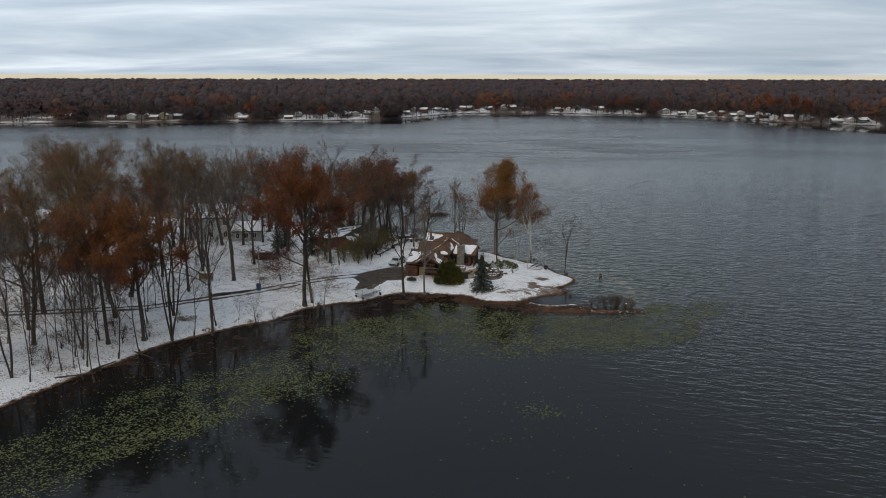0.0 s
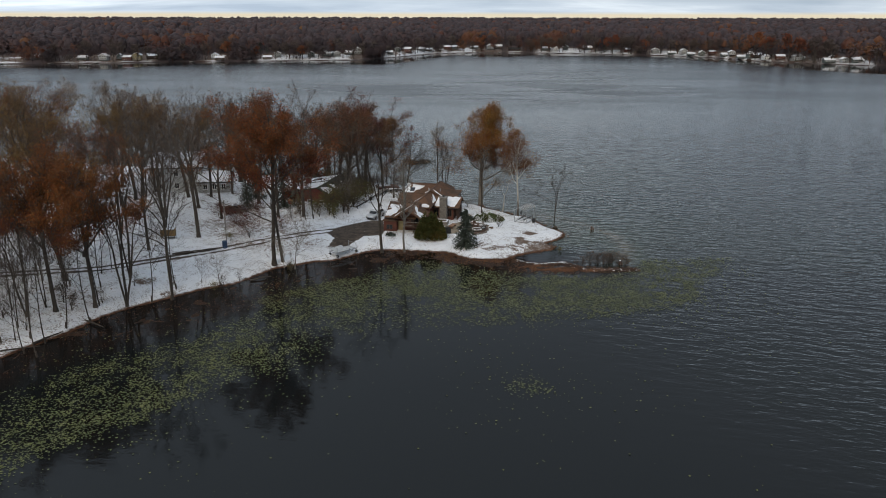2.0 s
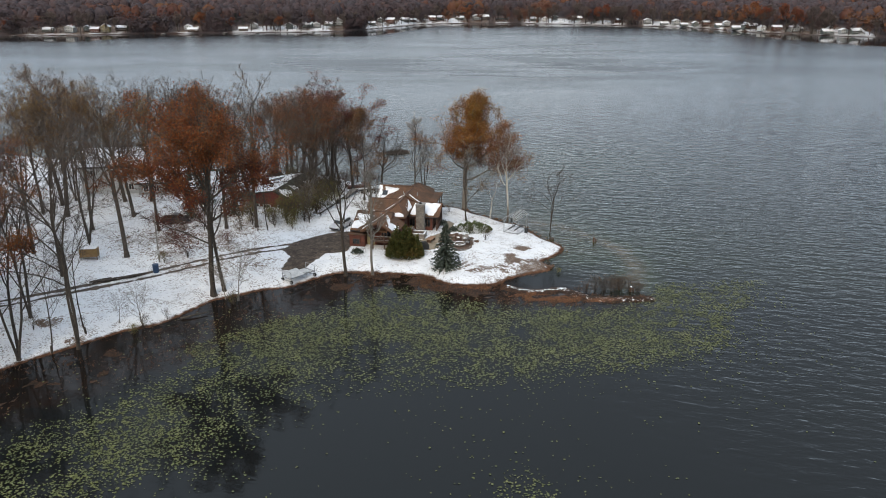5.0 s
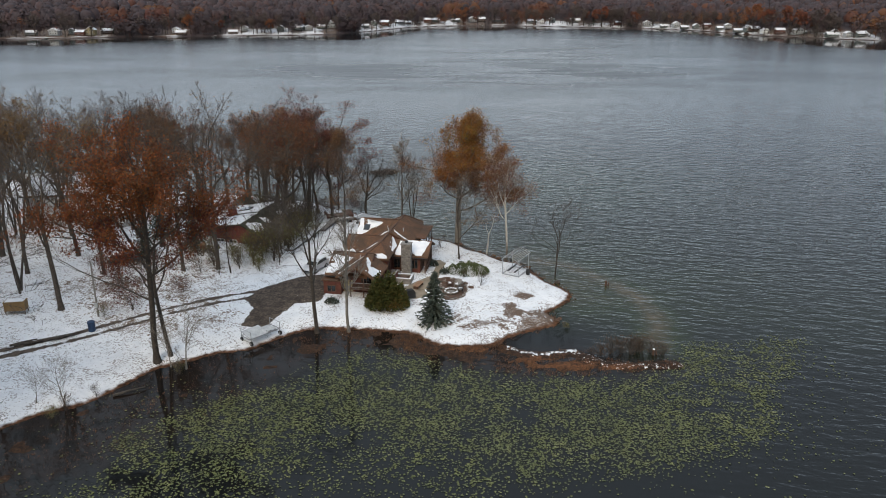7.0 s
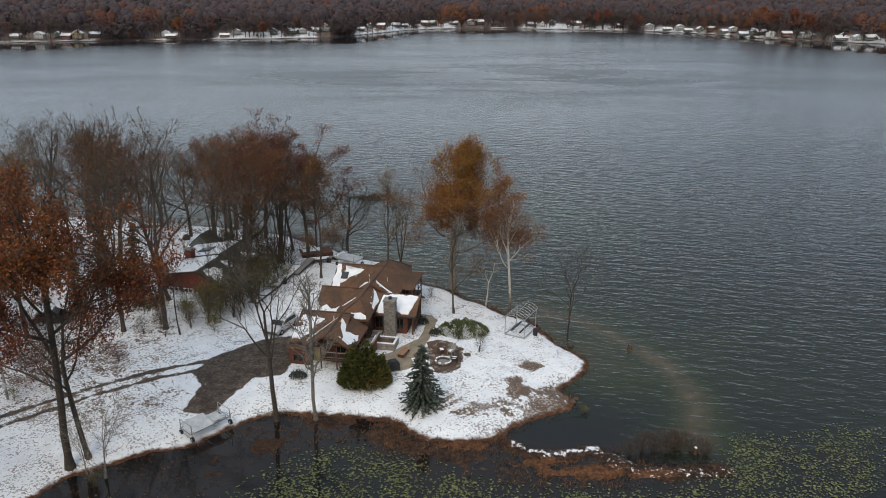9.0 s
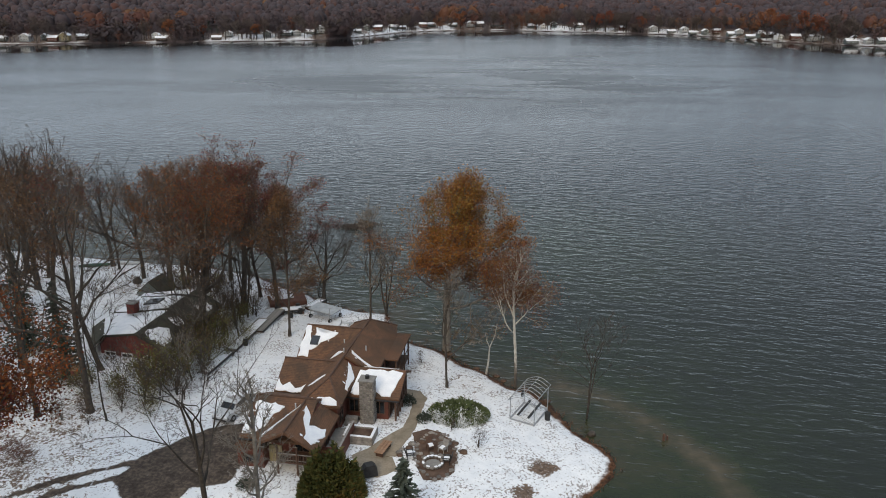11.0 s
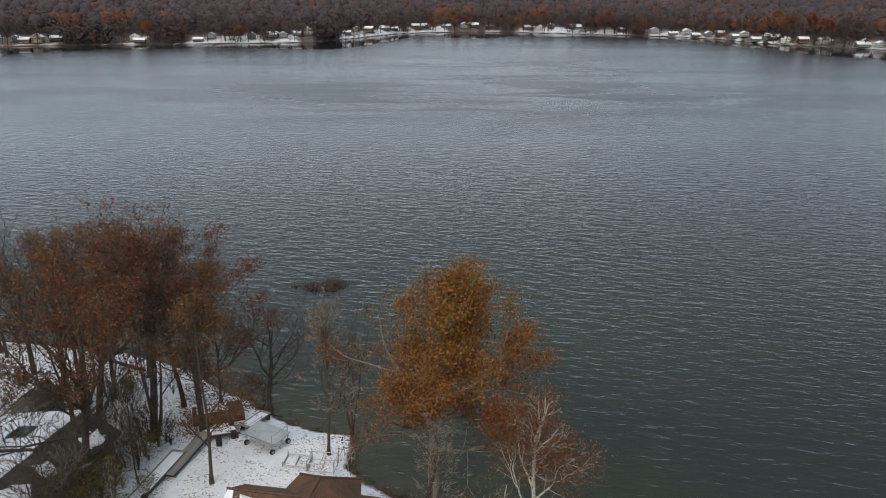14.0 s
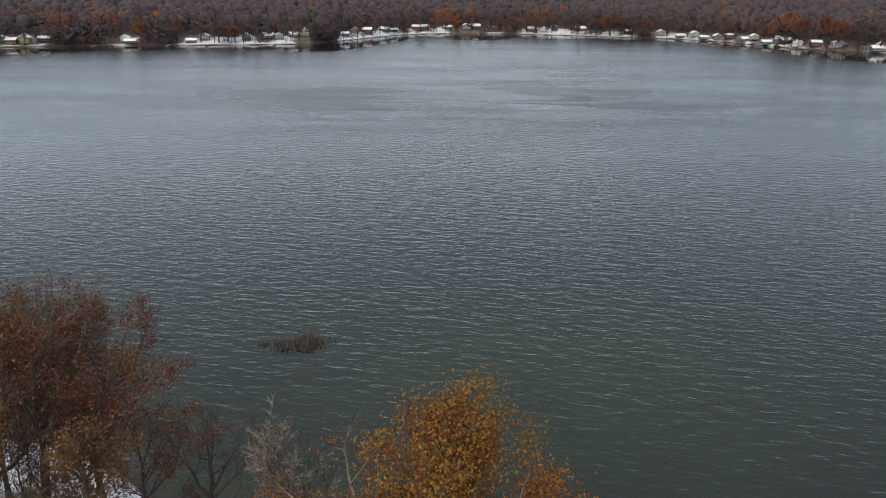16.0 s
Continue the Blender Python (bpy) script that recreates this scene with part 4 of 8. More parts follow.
snow_slab(house, B_S, [(-3.5, -3.4), (-3.1, -3.1), (-0.9, -0.8), (-1.1, -0.75), (-3.4, -2.9), (-3.9, -3.3)], 0.06, 4)
snow_slab(house, B_S, [(-6.1, -3.55), (-3.3, -3.55), (-3.4, -3.1), (-4.2, -3.25), (-4.9, -2.7), (-5.5, -3.1), (-6.1, -2.4)], 0.1, 42)
SW = slope(-3.2, 4.3, 0.0, 6.1, "u")
snow_slab(house, SW, [(-2.2, -3.9), (-1.1, -3.0), (-1.3, -2.7), (-2.0, -3.0), (-2.7, -3.7)], 0.1, 5)
snow_slab(house, SW, [(-2.1, 1.4), (-0.9, 1.9), (-1.6, 2.6)], 0.08, 6)
SE = slope(3.0, 4.4, 0.0, 6.1, "u")
snow_slab(house, SE, [(0.1, 1.5), (0.3, 1.0), (2.8, 0.3), (2.9, 0.7), (1.4, 0.95)], 0.05, 7)
S2 = slope(1.35, 4.6, -0.35, 6.0, "u")
snow_slab(house, S2, [(0.2, -0.1), (0.6, -0.3), (1.25, -1.4), (1.3, -4.1), (1.05, -4.1), (0.85, -2.6), (0.45, -0.9)], 0.06, 8)
HS = slope(-6.65, 4.33, -4.2, 6.0, "v")
snow_slab(house, HS, [(-1.6, -6.55), (1.0, -6.5), (0.9, -6.15), (0.2, -5.85), (-0.9, -5.95)], 0.08, 18)
snow_slab(house, slope(2.0, 4.1, -0.4, 5.3, "v"), [(1.6, 0.1), (3.0, 0.4), (5.0, 1.4), (3.4, 1.6), (1.8, 1.0)], 0.1, 19)
E_S = slope(-11.4, 3.5, -7.2, 5.35, "v")
snow_slab(house, E_S, [(-6.0, -8.0), (-4.2, -7.9), (-3.3, -8.2), (-4.0, -9.0), (-4.3, -10.2), (-5.2, -11.1), (-6.2, -11.1), (-6.1, -9.6), (-5.4, -9.3)], 0.2, 9)
DE = slope(1.2, 3.5, -1.6, 5.25, "u")
snow_slab(house, DE, [(-1.3, -8.0), (-0.8, -8.6), (-0.3, -10.2), (0.9, -9.3), (1.1, -10.2), (0.5, -12.2), (-0.2, -11.9), (-0.4, -10.9), (-1.0, -9.7)], 0.12, 10)
DW = slope(-4.4, 3.75, -1.6, 5.25, "u")
snow_slab(house, DW, [(-1.75, -8.1), (-1.85, -8.4), (-4.2, -11.9), (-4.35, -11.4)], 0.05, 11)


# ---- the neighbours' houses ----
def neighbour():
    """A low house; u runs across the ridge to the east, v along it away from the lane."""
    h = thing("house", "red-sided single-storey house with a snow-covered low roof", "house", (-24.6, 164.1, -0.7), -14.3)

    def roof_run(v0, v1, outline):
        o = outline + [(u, z - 0.25) for u, z in reversed(outline)]
        part("roof", prism_me("roof", "roof_moss", o, v0, v1), h)

    def slab(name, mat, top, drop):
        """A flat piece with an outline in (u, v, z), carried down by drop, or to a height below the eaves."""
        bm = bmesh.new()
        hi = [bm.verts.new(p) for p in top]
        lo = [bm.verts.new((x, y, z - drop if drop < 1 else 0.6)) for x, y, z in top]
        n = len(top)
        bm.faces.new(hi)
        bm.faces.new(lo[::-1])
        for i in range(n):
            bm.faces.new((hi[i], lo[i], lo[(i + 1) % n], hi[(i + 1) % n]))
        bmesh.ops.recalc_face_normals(bm, faces=bm.faces[:])
        part(name, bm_mesh(name, bm, mat), h)

    slab("roof", "roof_moss", [(0, 0, 5.6), (3.2, 0, 3.9), (3.2, 6.6, 3.9), (0, 6.6, 5.6)], 0.22)
    slab("roof", "roof_moss", [(0, 0, 5.6), (-4.0, 0, 4.95), (-7.6, 5.0, 4.37), (-7.6, 6.6, 4.37), (0, 6.6, 5.6)], 0.22)
    slab("hip_roof", "roof_moss", [(-4.02, 0, 4.94), (-5.6, -0.3, 3.3), (-9.3, 4.9, 3.1), (-7.62, 5.0, 4.36)], 0.2)
    slab("wall", "siding_brick", [(2.6, 0.45, 4.0), (0, 0.45, 5.3), (-3.9, 0.45, 4.65), (-4.9, 0.45, 3.4), (-8.6, 5.3, 3.3), (-7.2, 6.3, 3.9), (2.6, 6.3, 3.9)], 4.0)
    roof_run(6.62, 13.0, [(-7.6, 4.4), (0, 5.75), (3.2, 3.95)])
    for v0, v1, o in ((6.32, 12.6, [(-7.1, 0.6), (-7.1, 4.1), (0, 5.4), (2.6, 3.9), (2.6, 0.6)]),):
        part("wall", prism_me("wall", "siding_brick", o, v0, v1), h)
    # gabled ell behind the main roof
    part("gable_wall", prism_me("gable_wall", "green_grey", [(-9.3, 0.6), (-9.3, 3.9), (-7.7, 5.3), (-6.1, 3.9), (-6.1, 0.6)], 14.2, 17.4), h, "dark grey gable")
    gable("roof", "y", 14.35, 17.6, -7.7, 5.5, -9.6, 3.8, -5.8, 3.8, "roof_moss", h)
    west = slope(-7.6, 4.37, 0, 5.6, "u")
    snow_slab(h, west, [(-3.9, 0.1), (-0.12, 0.1), (-0.12, 6.5), (-2.4, 6.5), (-2.7, 5.2), (-3.6, 4.8), (-4.4, 5.1), (-4.7, 6.5), (-7.5, 6.5), (-7.5, 5.1), (-5.7, 2.6)], 0.05, 21)
    back = slope(-7.6, 4.4, 0, 5.75, "u")
    snow_slab(h, back, [(-7.4, 6.9), (-4.4, 6.8), (-0.3, 6.9), (-0.12, 12.9), (-7.5, 12.9)], 0.06, 22)
    east = slope(3.2, 3.9, 0, 5.6, "u")
    snow_slab(h, east, [(0.5, 1.0), (1.5, 0.5), (2.9, 0.8), (2.7, 2.6), (1.7, 3.8), (0.9, 3.0)], 0.25, 25)
    snow_slab(h, east, [(0.7, 5.2), (1.8, 4.9), (2.3, 5.9), (1.2, 6.4)], 0.2, 26)
    snow_slab(h, slope(3.2, 3.95, 0, 5.75, "u"), [(1.4, 9.8), (2.6, 9.4), (2.8, 11.4), (1.8, 11.8)], 0.2, 27)
    c = part("chimney", box_me("chimney", "siding_brick", -5.1, -4.1, 6.0, 7.0, 3.5, 6.1), h)
    part("cap", box_me("cap", "mortar", -5.2, -4.0, 5.9, 7.1, 6.1, 6.2), c)
    sk2 = part("skylight", box_me("skylight", "dark_metal", -1.0, 1.0, -0.85, 0.85, 0, 0.3), h, "", pose(-3.6, 9.3, 5.02, 0, -10.7, 0))
    part("pane", box_me("pane", "glass", -0.88, 0.88, -0.72, 0.72, 0.26, 0.32, 0), sk2)
    part("vent_pipe", tube_me("vent_pipe", "tarp", [(-1.6, 11.4, 5.2), (-1.6, 11.4, 6.0)], 0.08), h)
    for u in (-3.7, -1.6):
        window(h, "s", u, 0.42, 1.7, 1.4, 1.2)
    window(h, "s", 0.9, 0.42, 1.7, 1.0, 1.2)
    for v in (3.0, 8.0):
        window(h, "e", 2.63, v, 1.7, 1.2, 1.1)
    d2 = part("door", box_me("door", "timber", 1.6, 2.4, 0.36, 0.47, 0.7, 2.8), h)
    part("handle", box_me("handle", "metal", 2.2, 2.26, 0.30, 0.36, 1.7, 1.8, 0.01), d2)


def two_storey(x, y, rz, w, dp, eave, peak, wall, label, snow=True, z0=1.6):
    h = thing("house", label, "house", (x, y, z0), rz)
    wall_under("wall", "x", -w / 2, w / 2, 0, peak - 0.25, -dp / 2, eave, dp / 2, eave, -0.4, wall, h)
    gable("roof", "x", -w / 2 - 0.4, w / 2 + 0.4, 0, peak, -dp / 2 - 0.5, eave - 0.1, dp / 2 + 0.5, eave - 0.1, "roof_dark", h)
    if snow:
        sl = slope(-dp / 2 - 0.5, eave - 0.1, 0, peak, "v")
        snow_slab(h, sl, [(-w / 2 - 0.3, -dp / 2 - 0.4), (w / 2 + 0.3, -dp / 2 - 0.4), (w / 2 + 0.3, -0.1), (-w / 2 - 0.3, -0.1)], 0.1, 31)
        sl2 = slope(dp / 2 + 0.5, eave - 0.1, 0, peak, "v")
        snow_slab(h, sl2, [(-w / 2 - 0.3, dp / 2 + 0.4), (w / 2 + 0.3, dp / 2 + 0.4), (w / 2 + 0.3, 0.1), (-w / 2 - 0.3, 0.1)], 0.1, 32)
    for lv in (0.9, 3.6):
        if lv + 1.2 < eave:
            for k in range(-1, 2):
                window(h, "s", k * w / 3.4, -dp / 2 - 0.03, lv, 1.0, 1.3)
            window(h, "e", w / 2 + 0.03, 0, lv, 1.0, 1.3)
    part("chimney", box_me("chimney", "siding_brick", w / 4 - 0.4, w / 4 + 0.4, 0.3, 1.1, peak - 1.5, peak + 1.0), h)
    return h


neighbour()
two_storey(-57, 178, 8, 11, 8.5, 5.6, 8.2, "grey_paint", "pale grey two-storey house with a snowy roof among bare trees")
two_storey(-48.5, 176, 8, 6.5, 6, 2.7, 4.4, "grey_paint", "low grey garage with a snowy roof beside a house")
two_storey(-97, 157, 60, 10, 8, 5.4, 9.0, "green_grey", "dark green-grey gabled house among leafy trees", False)


# ---- trees ----
class Wood:
    """Branches and leaves of one tree, gathered as tubes and quads."""

    def __init__(self, seed):
        self.r = random.Random(seed)
        self.v, self.f, self.tv, self.tf, self.tips = [], [], [], [], []

    def limb(self, pts, rads, sides, twig):
        vs, fs = tube(pts, rads, sides)
        V, F = (self.tv, self.tf) if twig else (self.v, self.f)
        o = len(V)
        V += vs
        F += [tuple(i + o for i in f) for f in fs[:-1]]

    def grow(self, p, d, length, rad, level, spec):
        r = self.r
        n = (7, 4, 2, 2, 1)[level]
        pts, rads, dirs = [p.copy()], [rad], [d.copy()]
        for i in range(n):
            wob_k = spec["wobble"] * (0.5 if level == 0 else 1.0)
            d = (d + Vector((r.gauss(0, wob_k), r.gauss(0, wob_k), r.gauss(0, wob_k) + spec["rise"] * (level > 0)))).normalized()
            p = p + d * (length / n)
            pts.append(p.copy())
            dirs.append(d.copy())
            rads.append(max(rad * (1 - (i + 1) / n * (0.80 if level == 0 else 0.72)), spec["rmin"]))
        if level >= 3 and level >= spec["levels"]:
            # a last twig is a single thin blade
            q = d.orthogonal().normalized() * rads[0] * 1.5
            o = len(self.tv)
            self.tv += [tuple(pts[0] - q), tuple(pts[0] + q), tuple(pts[-1])]
            self.tf.append((o, o + 1, o + 2))
        elif level >= 3:
            # a twig is a thin strip along its bends
            q = d.orthogonal().normalized()
            o = len(self.tv)
            for c, w in zip(pts, rads):
                self.tv += [tuple(c - q * w * 1.3), tuple(c + q * w * 1.3)]
            self.tf += [(o + 2 * i, o + 2 * i + 1, o + 2 * i + 3, o + 2 * i + 2) for i in range(n)]
        else:
            self.limb(pts, rads, (8, 5, 3)[level], False)
        if level >= spec["levels"]:
            self.tips.append((pts[-1], d))
            self.tips.append((pts[-2].lerp(pts[-1], 0.5), d))
            return
        kids = spec["kids"][level]
        start = spec["bare"] if level == 0 else 0.25
        for k in range(kids):
            s = start + (1 - start) * ((k + r.random() * 0.8) / kids)
            i = min(int(s * n), n - 1)
            q = pts[i].lerp(pts[i + 1], s * n - i)
            out = Vector((r.gauss(0, 1), r.gauss(0, 1), r.gauss(0, 0.5)))
            axis = dirs[i]
            out = (out - axis * out.dot(axis)).normalized()
            ang = radians(r.uniform(*spec["angle"]))
            nd_ = (axis * math.cos(ang) + out * math.sin(ang)).normalized()
            if level == 0:
                env = spec["shape"]((s - start) / (1 - start))
                ln = spec["spread"] * env * r.uniform(0.8, 1.15)
            else:
                ln = length * r.uniform(0.45, 0.68) * (1.12 - 0.5 * s)
            self.grow(q, nd_, ln, max(rads[i] * r.uniform(0.48, 0.68), spec["rmin"]), level + 1, spec)
        self.tips.append((pts[-1], d))
        if level >= 2:
            self.tips += [(pts[1], dirs[1]), (pts[0].lerp(pts[1], 0.6), dirs[1])]

    def fork(self, p, d, length, rad, level, spec, load=1.0):
        """A limb that bends, sheds side shoots and ends in a fork, as broad old trees do."""
        r = self.r
        n = (5, 4, 3, 3, 2, 2, 1, 1)[level]
        pts, rads, dirs = [p.copy()], [rad], [d.copy()]
        for i in range(n):
            k = spec["wobble"] * (0.35 if level == 0 else 1.0)
            d = (d + Vector((r.gauss(0, k), r.gauss(0, k), r.gauss(0, k * 0.7) + spec["rise"] * (level > 0)))).normalized()
            p = p + d * (length / n)
            pts.append(p.copy())
            dirs.append(d.copy())
            rads.append(max(rad * (1 - 0.30 * (i + 1) / n), spec["rmin"]))
        if level <= 4:
            self.limb(pts, rads, (9, 7, 5, 4, 3)[level], False)
        else:
            q = d.orthogonal().normalized()
            o = len(self.tv)
            for c, w in zip(pts, rads):
                self.tv += [tuple(c - q * w * 1.25), tuple(c + q * w * 1.25)]
            self.tf += [(o + 2 * i, o + 2 * i + 1, o + 2 * i + 3, o + 2 * i + 2) for i in range(n)]
        if level >= spec["levels"]:
            self.tips.append((pts[-1], d, load))
            self.tips.append((pts[0].lerp(pts[-1], 0.5), d, load))
            for k in range(spec["sprays"]):
                # last twigs are thin blades fanning from the end
                o = len(self.tv)
                c = pts[0].lerp(pts[-1], r.uniform(0.2, 1.0))
                out = (d + Vector((r.gauss(0, 0.55), r.gauss(0, 0.55), r.gauss(0.1, 0.4)))).normalized()
                q = out.orthogonal().normalized() * spec["rmin"] * 1.2
                self.tv += [tuple(c - q), tuple(c + q), tuple(c + out * length * r.uniform(0.6, 1.3))]
                self.tf.append((o, o + 1, o + 2))
            return
        if level == 2:
            load = load * r.choice(spec["loads"])

        def child(s, ang, ln, w, lev):
            i = min(int(s * n), n - 1)
            q = pts[i].lerp(pts[i + 1], s * n - i)
            axis = dirs[min(i + 1, n)]
            out = Vector((r.gauss(0, 1), r.gauss(0, 1), r.gauss(0, 0.6)))
            out = (out - axis * out.dot(axis)).normalized()
            self.fork(q, (axis * math.cos(ang) + out * math.sin(ang)).normalized(), ln, max(w, spec["rmin"]), lev, spec, load)

        end, ratio = rads[-1], spec["ratio"] if level < 3 else 0.64
        if level == 0:
            m = spec["limbs"]
            low = spec["bare"] / spec["stem"]
            a0 = r.uniform(0, 6.28)
            for k in range(m):
                # limbs leave the stem from the first fork up to the leader, steeper and shorter towards the top
                q = k / max(1, m - 1)
                s = 1.0 if k >= m - 2 else low + (1 - low) * min(1.0, q * 1.1 + r.uniform(0, 0.08))
                ang = radians(spec["open"][1] + (spec["open"][0] - spec["open"][1]) * q + r.gauss(0, 5))
                w = a0 + 2.4 * k + r.gauss(0, 0.3)
                i = min(int(s * n), n - 1)
                c = pts[i].lerp(pts[i + 1], s * n - i)
                axis = dirs[i + 1]
                dv = (axis * math.cos(ang) + Vector((math.cos(w), math.sin(w), 0)) * math.sin(ang)).normalized()
                wide = rads[i] * (0.8 if k == m - 1 else r.uniform(0.46, 0.66))
                ln = (1 - spec["peak"] * q) * r.uniform(0.88, 1.12)
                self.fork(c, dv, spec["first"] * ln, wide, 1, spec, ln ** 1.8)
            return
        child(1.0, radians(r.uniform(4, 20)), length * ratio * r.uniform(0.85, 1.1), end * 0.86, level + 1)
        child(1.0, radians(r.uniform(*spec["angle"])), length * ratio * r.uniform(0.7, 1.0), end * r.uniform(0.64, 0.8), level + 1)
        if r.random() < spec["third"]:
            child(r.uniform(0.75, 1.0), radians(r.uniform(*spec["angle"])), length * ratio * r.uniform(0.6, 0.9), end * r.uniform(0.45, 0.65), level + 1)
        for k in range(spec["side"] if level <= 4 else 0):
            lev = min(level + 2, spec["levels"])
            child(r.uniform(0.25, 0.9), radians(r.uniform(35, 75)), length * ratio * ratio * r.uniform(0.6, 0.95), end * r.uniform(0.25, 0.4), lev)

    def leaves(self, count, size, scatter, keep=None):
        r = self.r
        vs, fs = [], []
        tips = [t for t in self.tips if keep is None or keep(t[0])]
        heavy = [t[2] if len(t) > 2 else 1.0 for t in tips]
        for tip in r.choices(tips, heavy, k=count):
            p, d = tip[0], tip[1]
            c = p + Vector((r.gauss(0, scatter), r.gauss(0, scatter), r.gauss(0, scatter * 0.8)))
            a = Vector((r.gauss(0, 1), r.gauss(0, 1), r.gauss(0, 0.8))).normalized()
            b2 = a.orthogonal().normalized()
            b2 = (Matrix.Rotation(r.uniform(0, 6.28), 3, a) @ b2)
            s = size * r.uniform(0.6, 1.35)
            e = a.cross(b2)
            o = len(vs)
            vs += [tuple(c - b2 * s * 0.55 - e * s * 0.3), tuple(c + e * s * 0.6 + a * s * 0.2), tuple(c + b2 * s * 0.7)]
            fs.append((o, o + 1, o + 2))
        return vs, fs


def round_top(s):
    return 0.55 + 0.75 * math.sin(math.pi * min(1, 0.12 + 0.8 * s)) - 0.35 * s


def make_tree(name, label, seed, H, rad, spec, leaf=None, bark="bark", twig="twig", forks=1, category="tree"):
    w = Wood(seed)
    full = dict(wobble=0.09, rise=0.10, rmin=0.016, levels=4, kids=(13, 6, 5, 4), bare=0.35, angle=(30, 66), spread=H * 0.30, shape=round_top, lean=None, cone=0.0, shear=0.0)
    broad = "limbs" in spec
    if broad:
        full.update(levels=6, angle=(22, 46), open=(22, 46), ratio=0.77, third=0.35, side=1, sprays=2, wobble=0.11, rise=0.07, rmin=0.013, first=H * 0.24, stem=0.46, peak=0.25, loads=(0.15, 0.5, 1.0, 1.0, 1.5))
    full.update(spec)
    for k in range(forks):
        lean = Vector((w.r.gauss(0, 0.05), w.r.gauss(0, 0.05), 1)) if forks == 1 else Vector((math.cos(k * 6.28 / forks + seed) * 0.16, math.sin(k * 6.28 / forks + seed) * 0.16, 1))
        if full["lean"]:
            lean = Vector(full["lean"])
        if broad:
            w.fork(Vector((0, 0, -0.3)), lean.normalized(), H * full["stem"] * (1 if k == 0 else w.r.uniform(0.8, 1.1)), rad * (1 if k == 0 else 0.8), 0, full)
            continue
        w.grow(Vector((0, 0, -0.3)), lean.normalized(), H * (0.96 if k == 0 else w.r.uniform(0.75, 0.92)), rad * (1 if k == 0 else 0.8), 0, full)
    top = sorted(v[2] for v in w.tv)[int(len(w.tv) * (0.985 if broad else 0.9999))]
    k = H / top
    w.v = [(x * k, y * k, z * k) for x, y, z in w.v]
    w.tv = [(x * k, y * k, z * k) for x, y, z in w.tv]
    w.tips = [(t[0] * k, *t[1:]) for t in w.tips]
    if full["cone"] or full["shear"]:
        # the crown narrows upwards and the whole tree bows to one side
        ax, ay = lean[0] / lean[2], lean[1] / lean[2]

        def bow(p):
            wide = 1 + full["cone"] * (0.74 - p[2] / H)
            return ((p[0] - ax * p[2]) * wide + (ax + full["shear"] * p[2] / H) * p[2], (p[1] - ay * p[2]) * wide + ay * p[2], p[2])

        w.v, w.tv = [bow(p) for p in w.v], [bow(p) for p in w.tv]
        w.tips = [(Vector(bow(t[0])), *t[1:]) for t in w.tips]
    # root flare
    w.limb([Vector((0, 0, -0.35)), Vector((0, 0, 0.1)), Vector((0, 0, 0.9))], [rad * 1.7, rad * 1.35, rad * 1.0], 8, False)
    e = thing(name, label, category)
    part("trunk", mesh_of("trunk", w.v, w.f, bark, smooth=True), e)
    vs, fs, idx, mats = list(w.tv), list(w.tf), [0] * len(w.tf), [twig]
    if leaf:
        for mat, count, size, scatter, keep in leaf:
            lv, lf = w.leaves(count, size, scatter, keep)
            o = len(vs)
            vs += lv
            fs += [tuple(i + o for i in f) for f in lf]
            idx += [len(mats)] * len(lf)
            mats.append(mat)
    part("crown", mesh_of("crown", vs, fs, mats, idx), e)
    return e


def plant(proto, x, y, h, proto_h, rz, sink=0.0, lean=(0, 0), first=[]):
    """A tree of height h at a place on the ground."""
    s = h / proto_h
    z = max(z_at(x, y), -0.6) - sink
    m = pose(x, y, z, lean[0], lean[1], 0) @ pose(0, 0, 0, 0, 0, rz) @ Matrix.Diagonal((s, s, s, 1))
    if proto not in first:
        first.append(proto)
        proto.matrix_world = m
        return proto
    o = copy_thing(proto, Matrix.Identity(4))
    o.matrix_basis = m
    return o


P = {}
P["tall_a"] = make_tree("bare_tree", "tall bare grey-barked tree standing in snow", 11, 24, 0.31, dict(limbs=5, bare=0.32, open=(14, 52), angle=(24, 50), rise=0.04))
P["tall_b"] = make_tree("bare_tree", "tall slender bare tree forked low above snow", 12, 24, 0.20, dict(limbs=4, bare=0.36, stem=0.5, open=(12, 42), angle=(20, 44), rise=0.05), forks=2)
P["tall_c"] = make_tree("bare_tree", "tall bare tree with a few brown leaves still on it", 13, 24, 0.29, dict(limbs=6, bare=0.30, open=(14, 56), angle=(24, 50), rise=0.04), [("leaf_brown", 2200, 0.15, 0.35, None)])
P["multi"] = make_tree("bare_tree", "bare tree with several upright limbs from one foot", 14, 22, 0.21, dict(limbs=3, bare=0.28, stem=0.42, open=(12, 42), angle=(22, 46), rise=0.05), forks=3)
P["wide"] = make_tree("bare_tree", "broad bare tree with spreading dark limbs by the water", 15, 20, 0.38, dict(limbs=6, bare=0.24, stem=0.42, open=(16, 62), angle=(26, 52), side=2))
P["leader"] = make_tree("bare_tree", "straight pale-barked tree with short bare side limbs", 19, 18, 0.22, dict(limbs=15, bare=0.30, stem=0.92, open=(18, 58), first=2.3, peak=0.55, levels=5, sprays=3, side=2), bark="bark_pale", twig="twig_pale")
P["slim"] = make_tree("bare_tree", "thin bare sapling among larger trees", 16, 16, 0.10, dict(bare=0.32, spread=4.2, angle=(22, 52), rise=0.13, wobble=0.12, levels=3, kids=(13, 6, 5)))
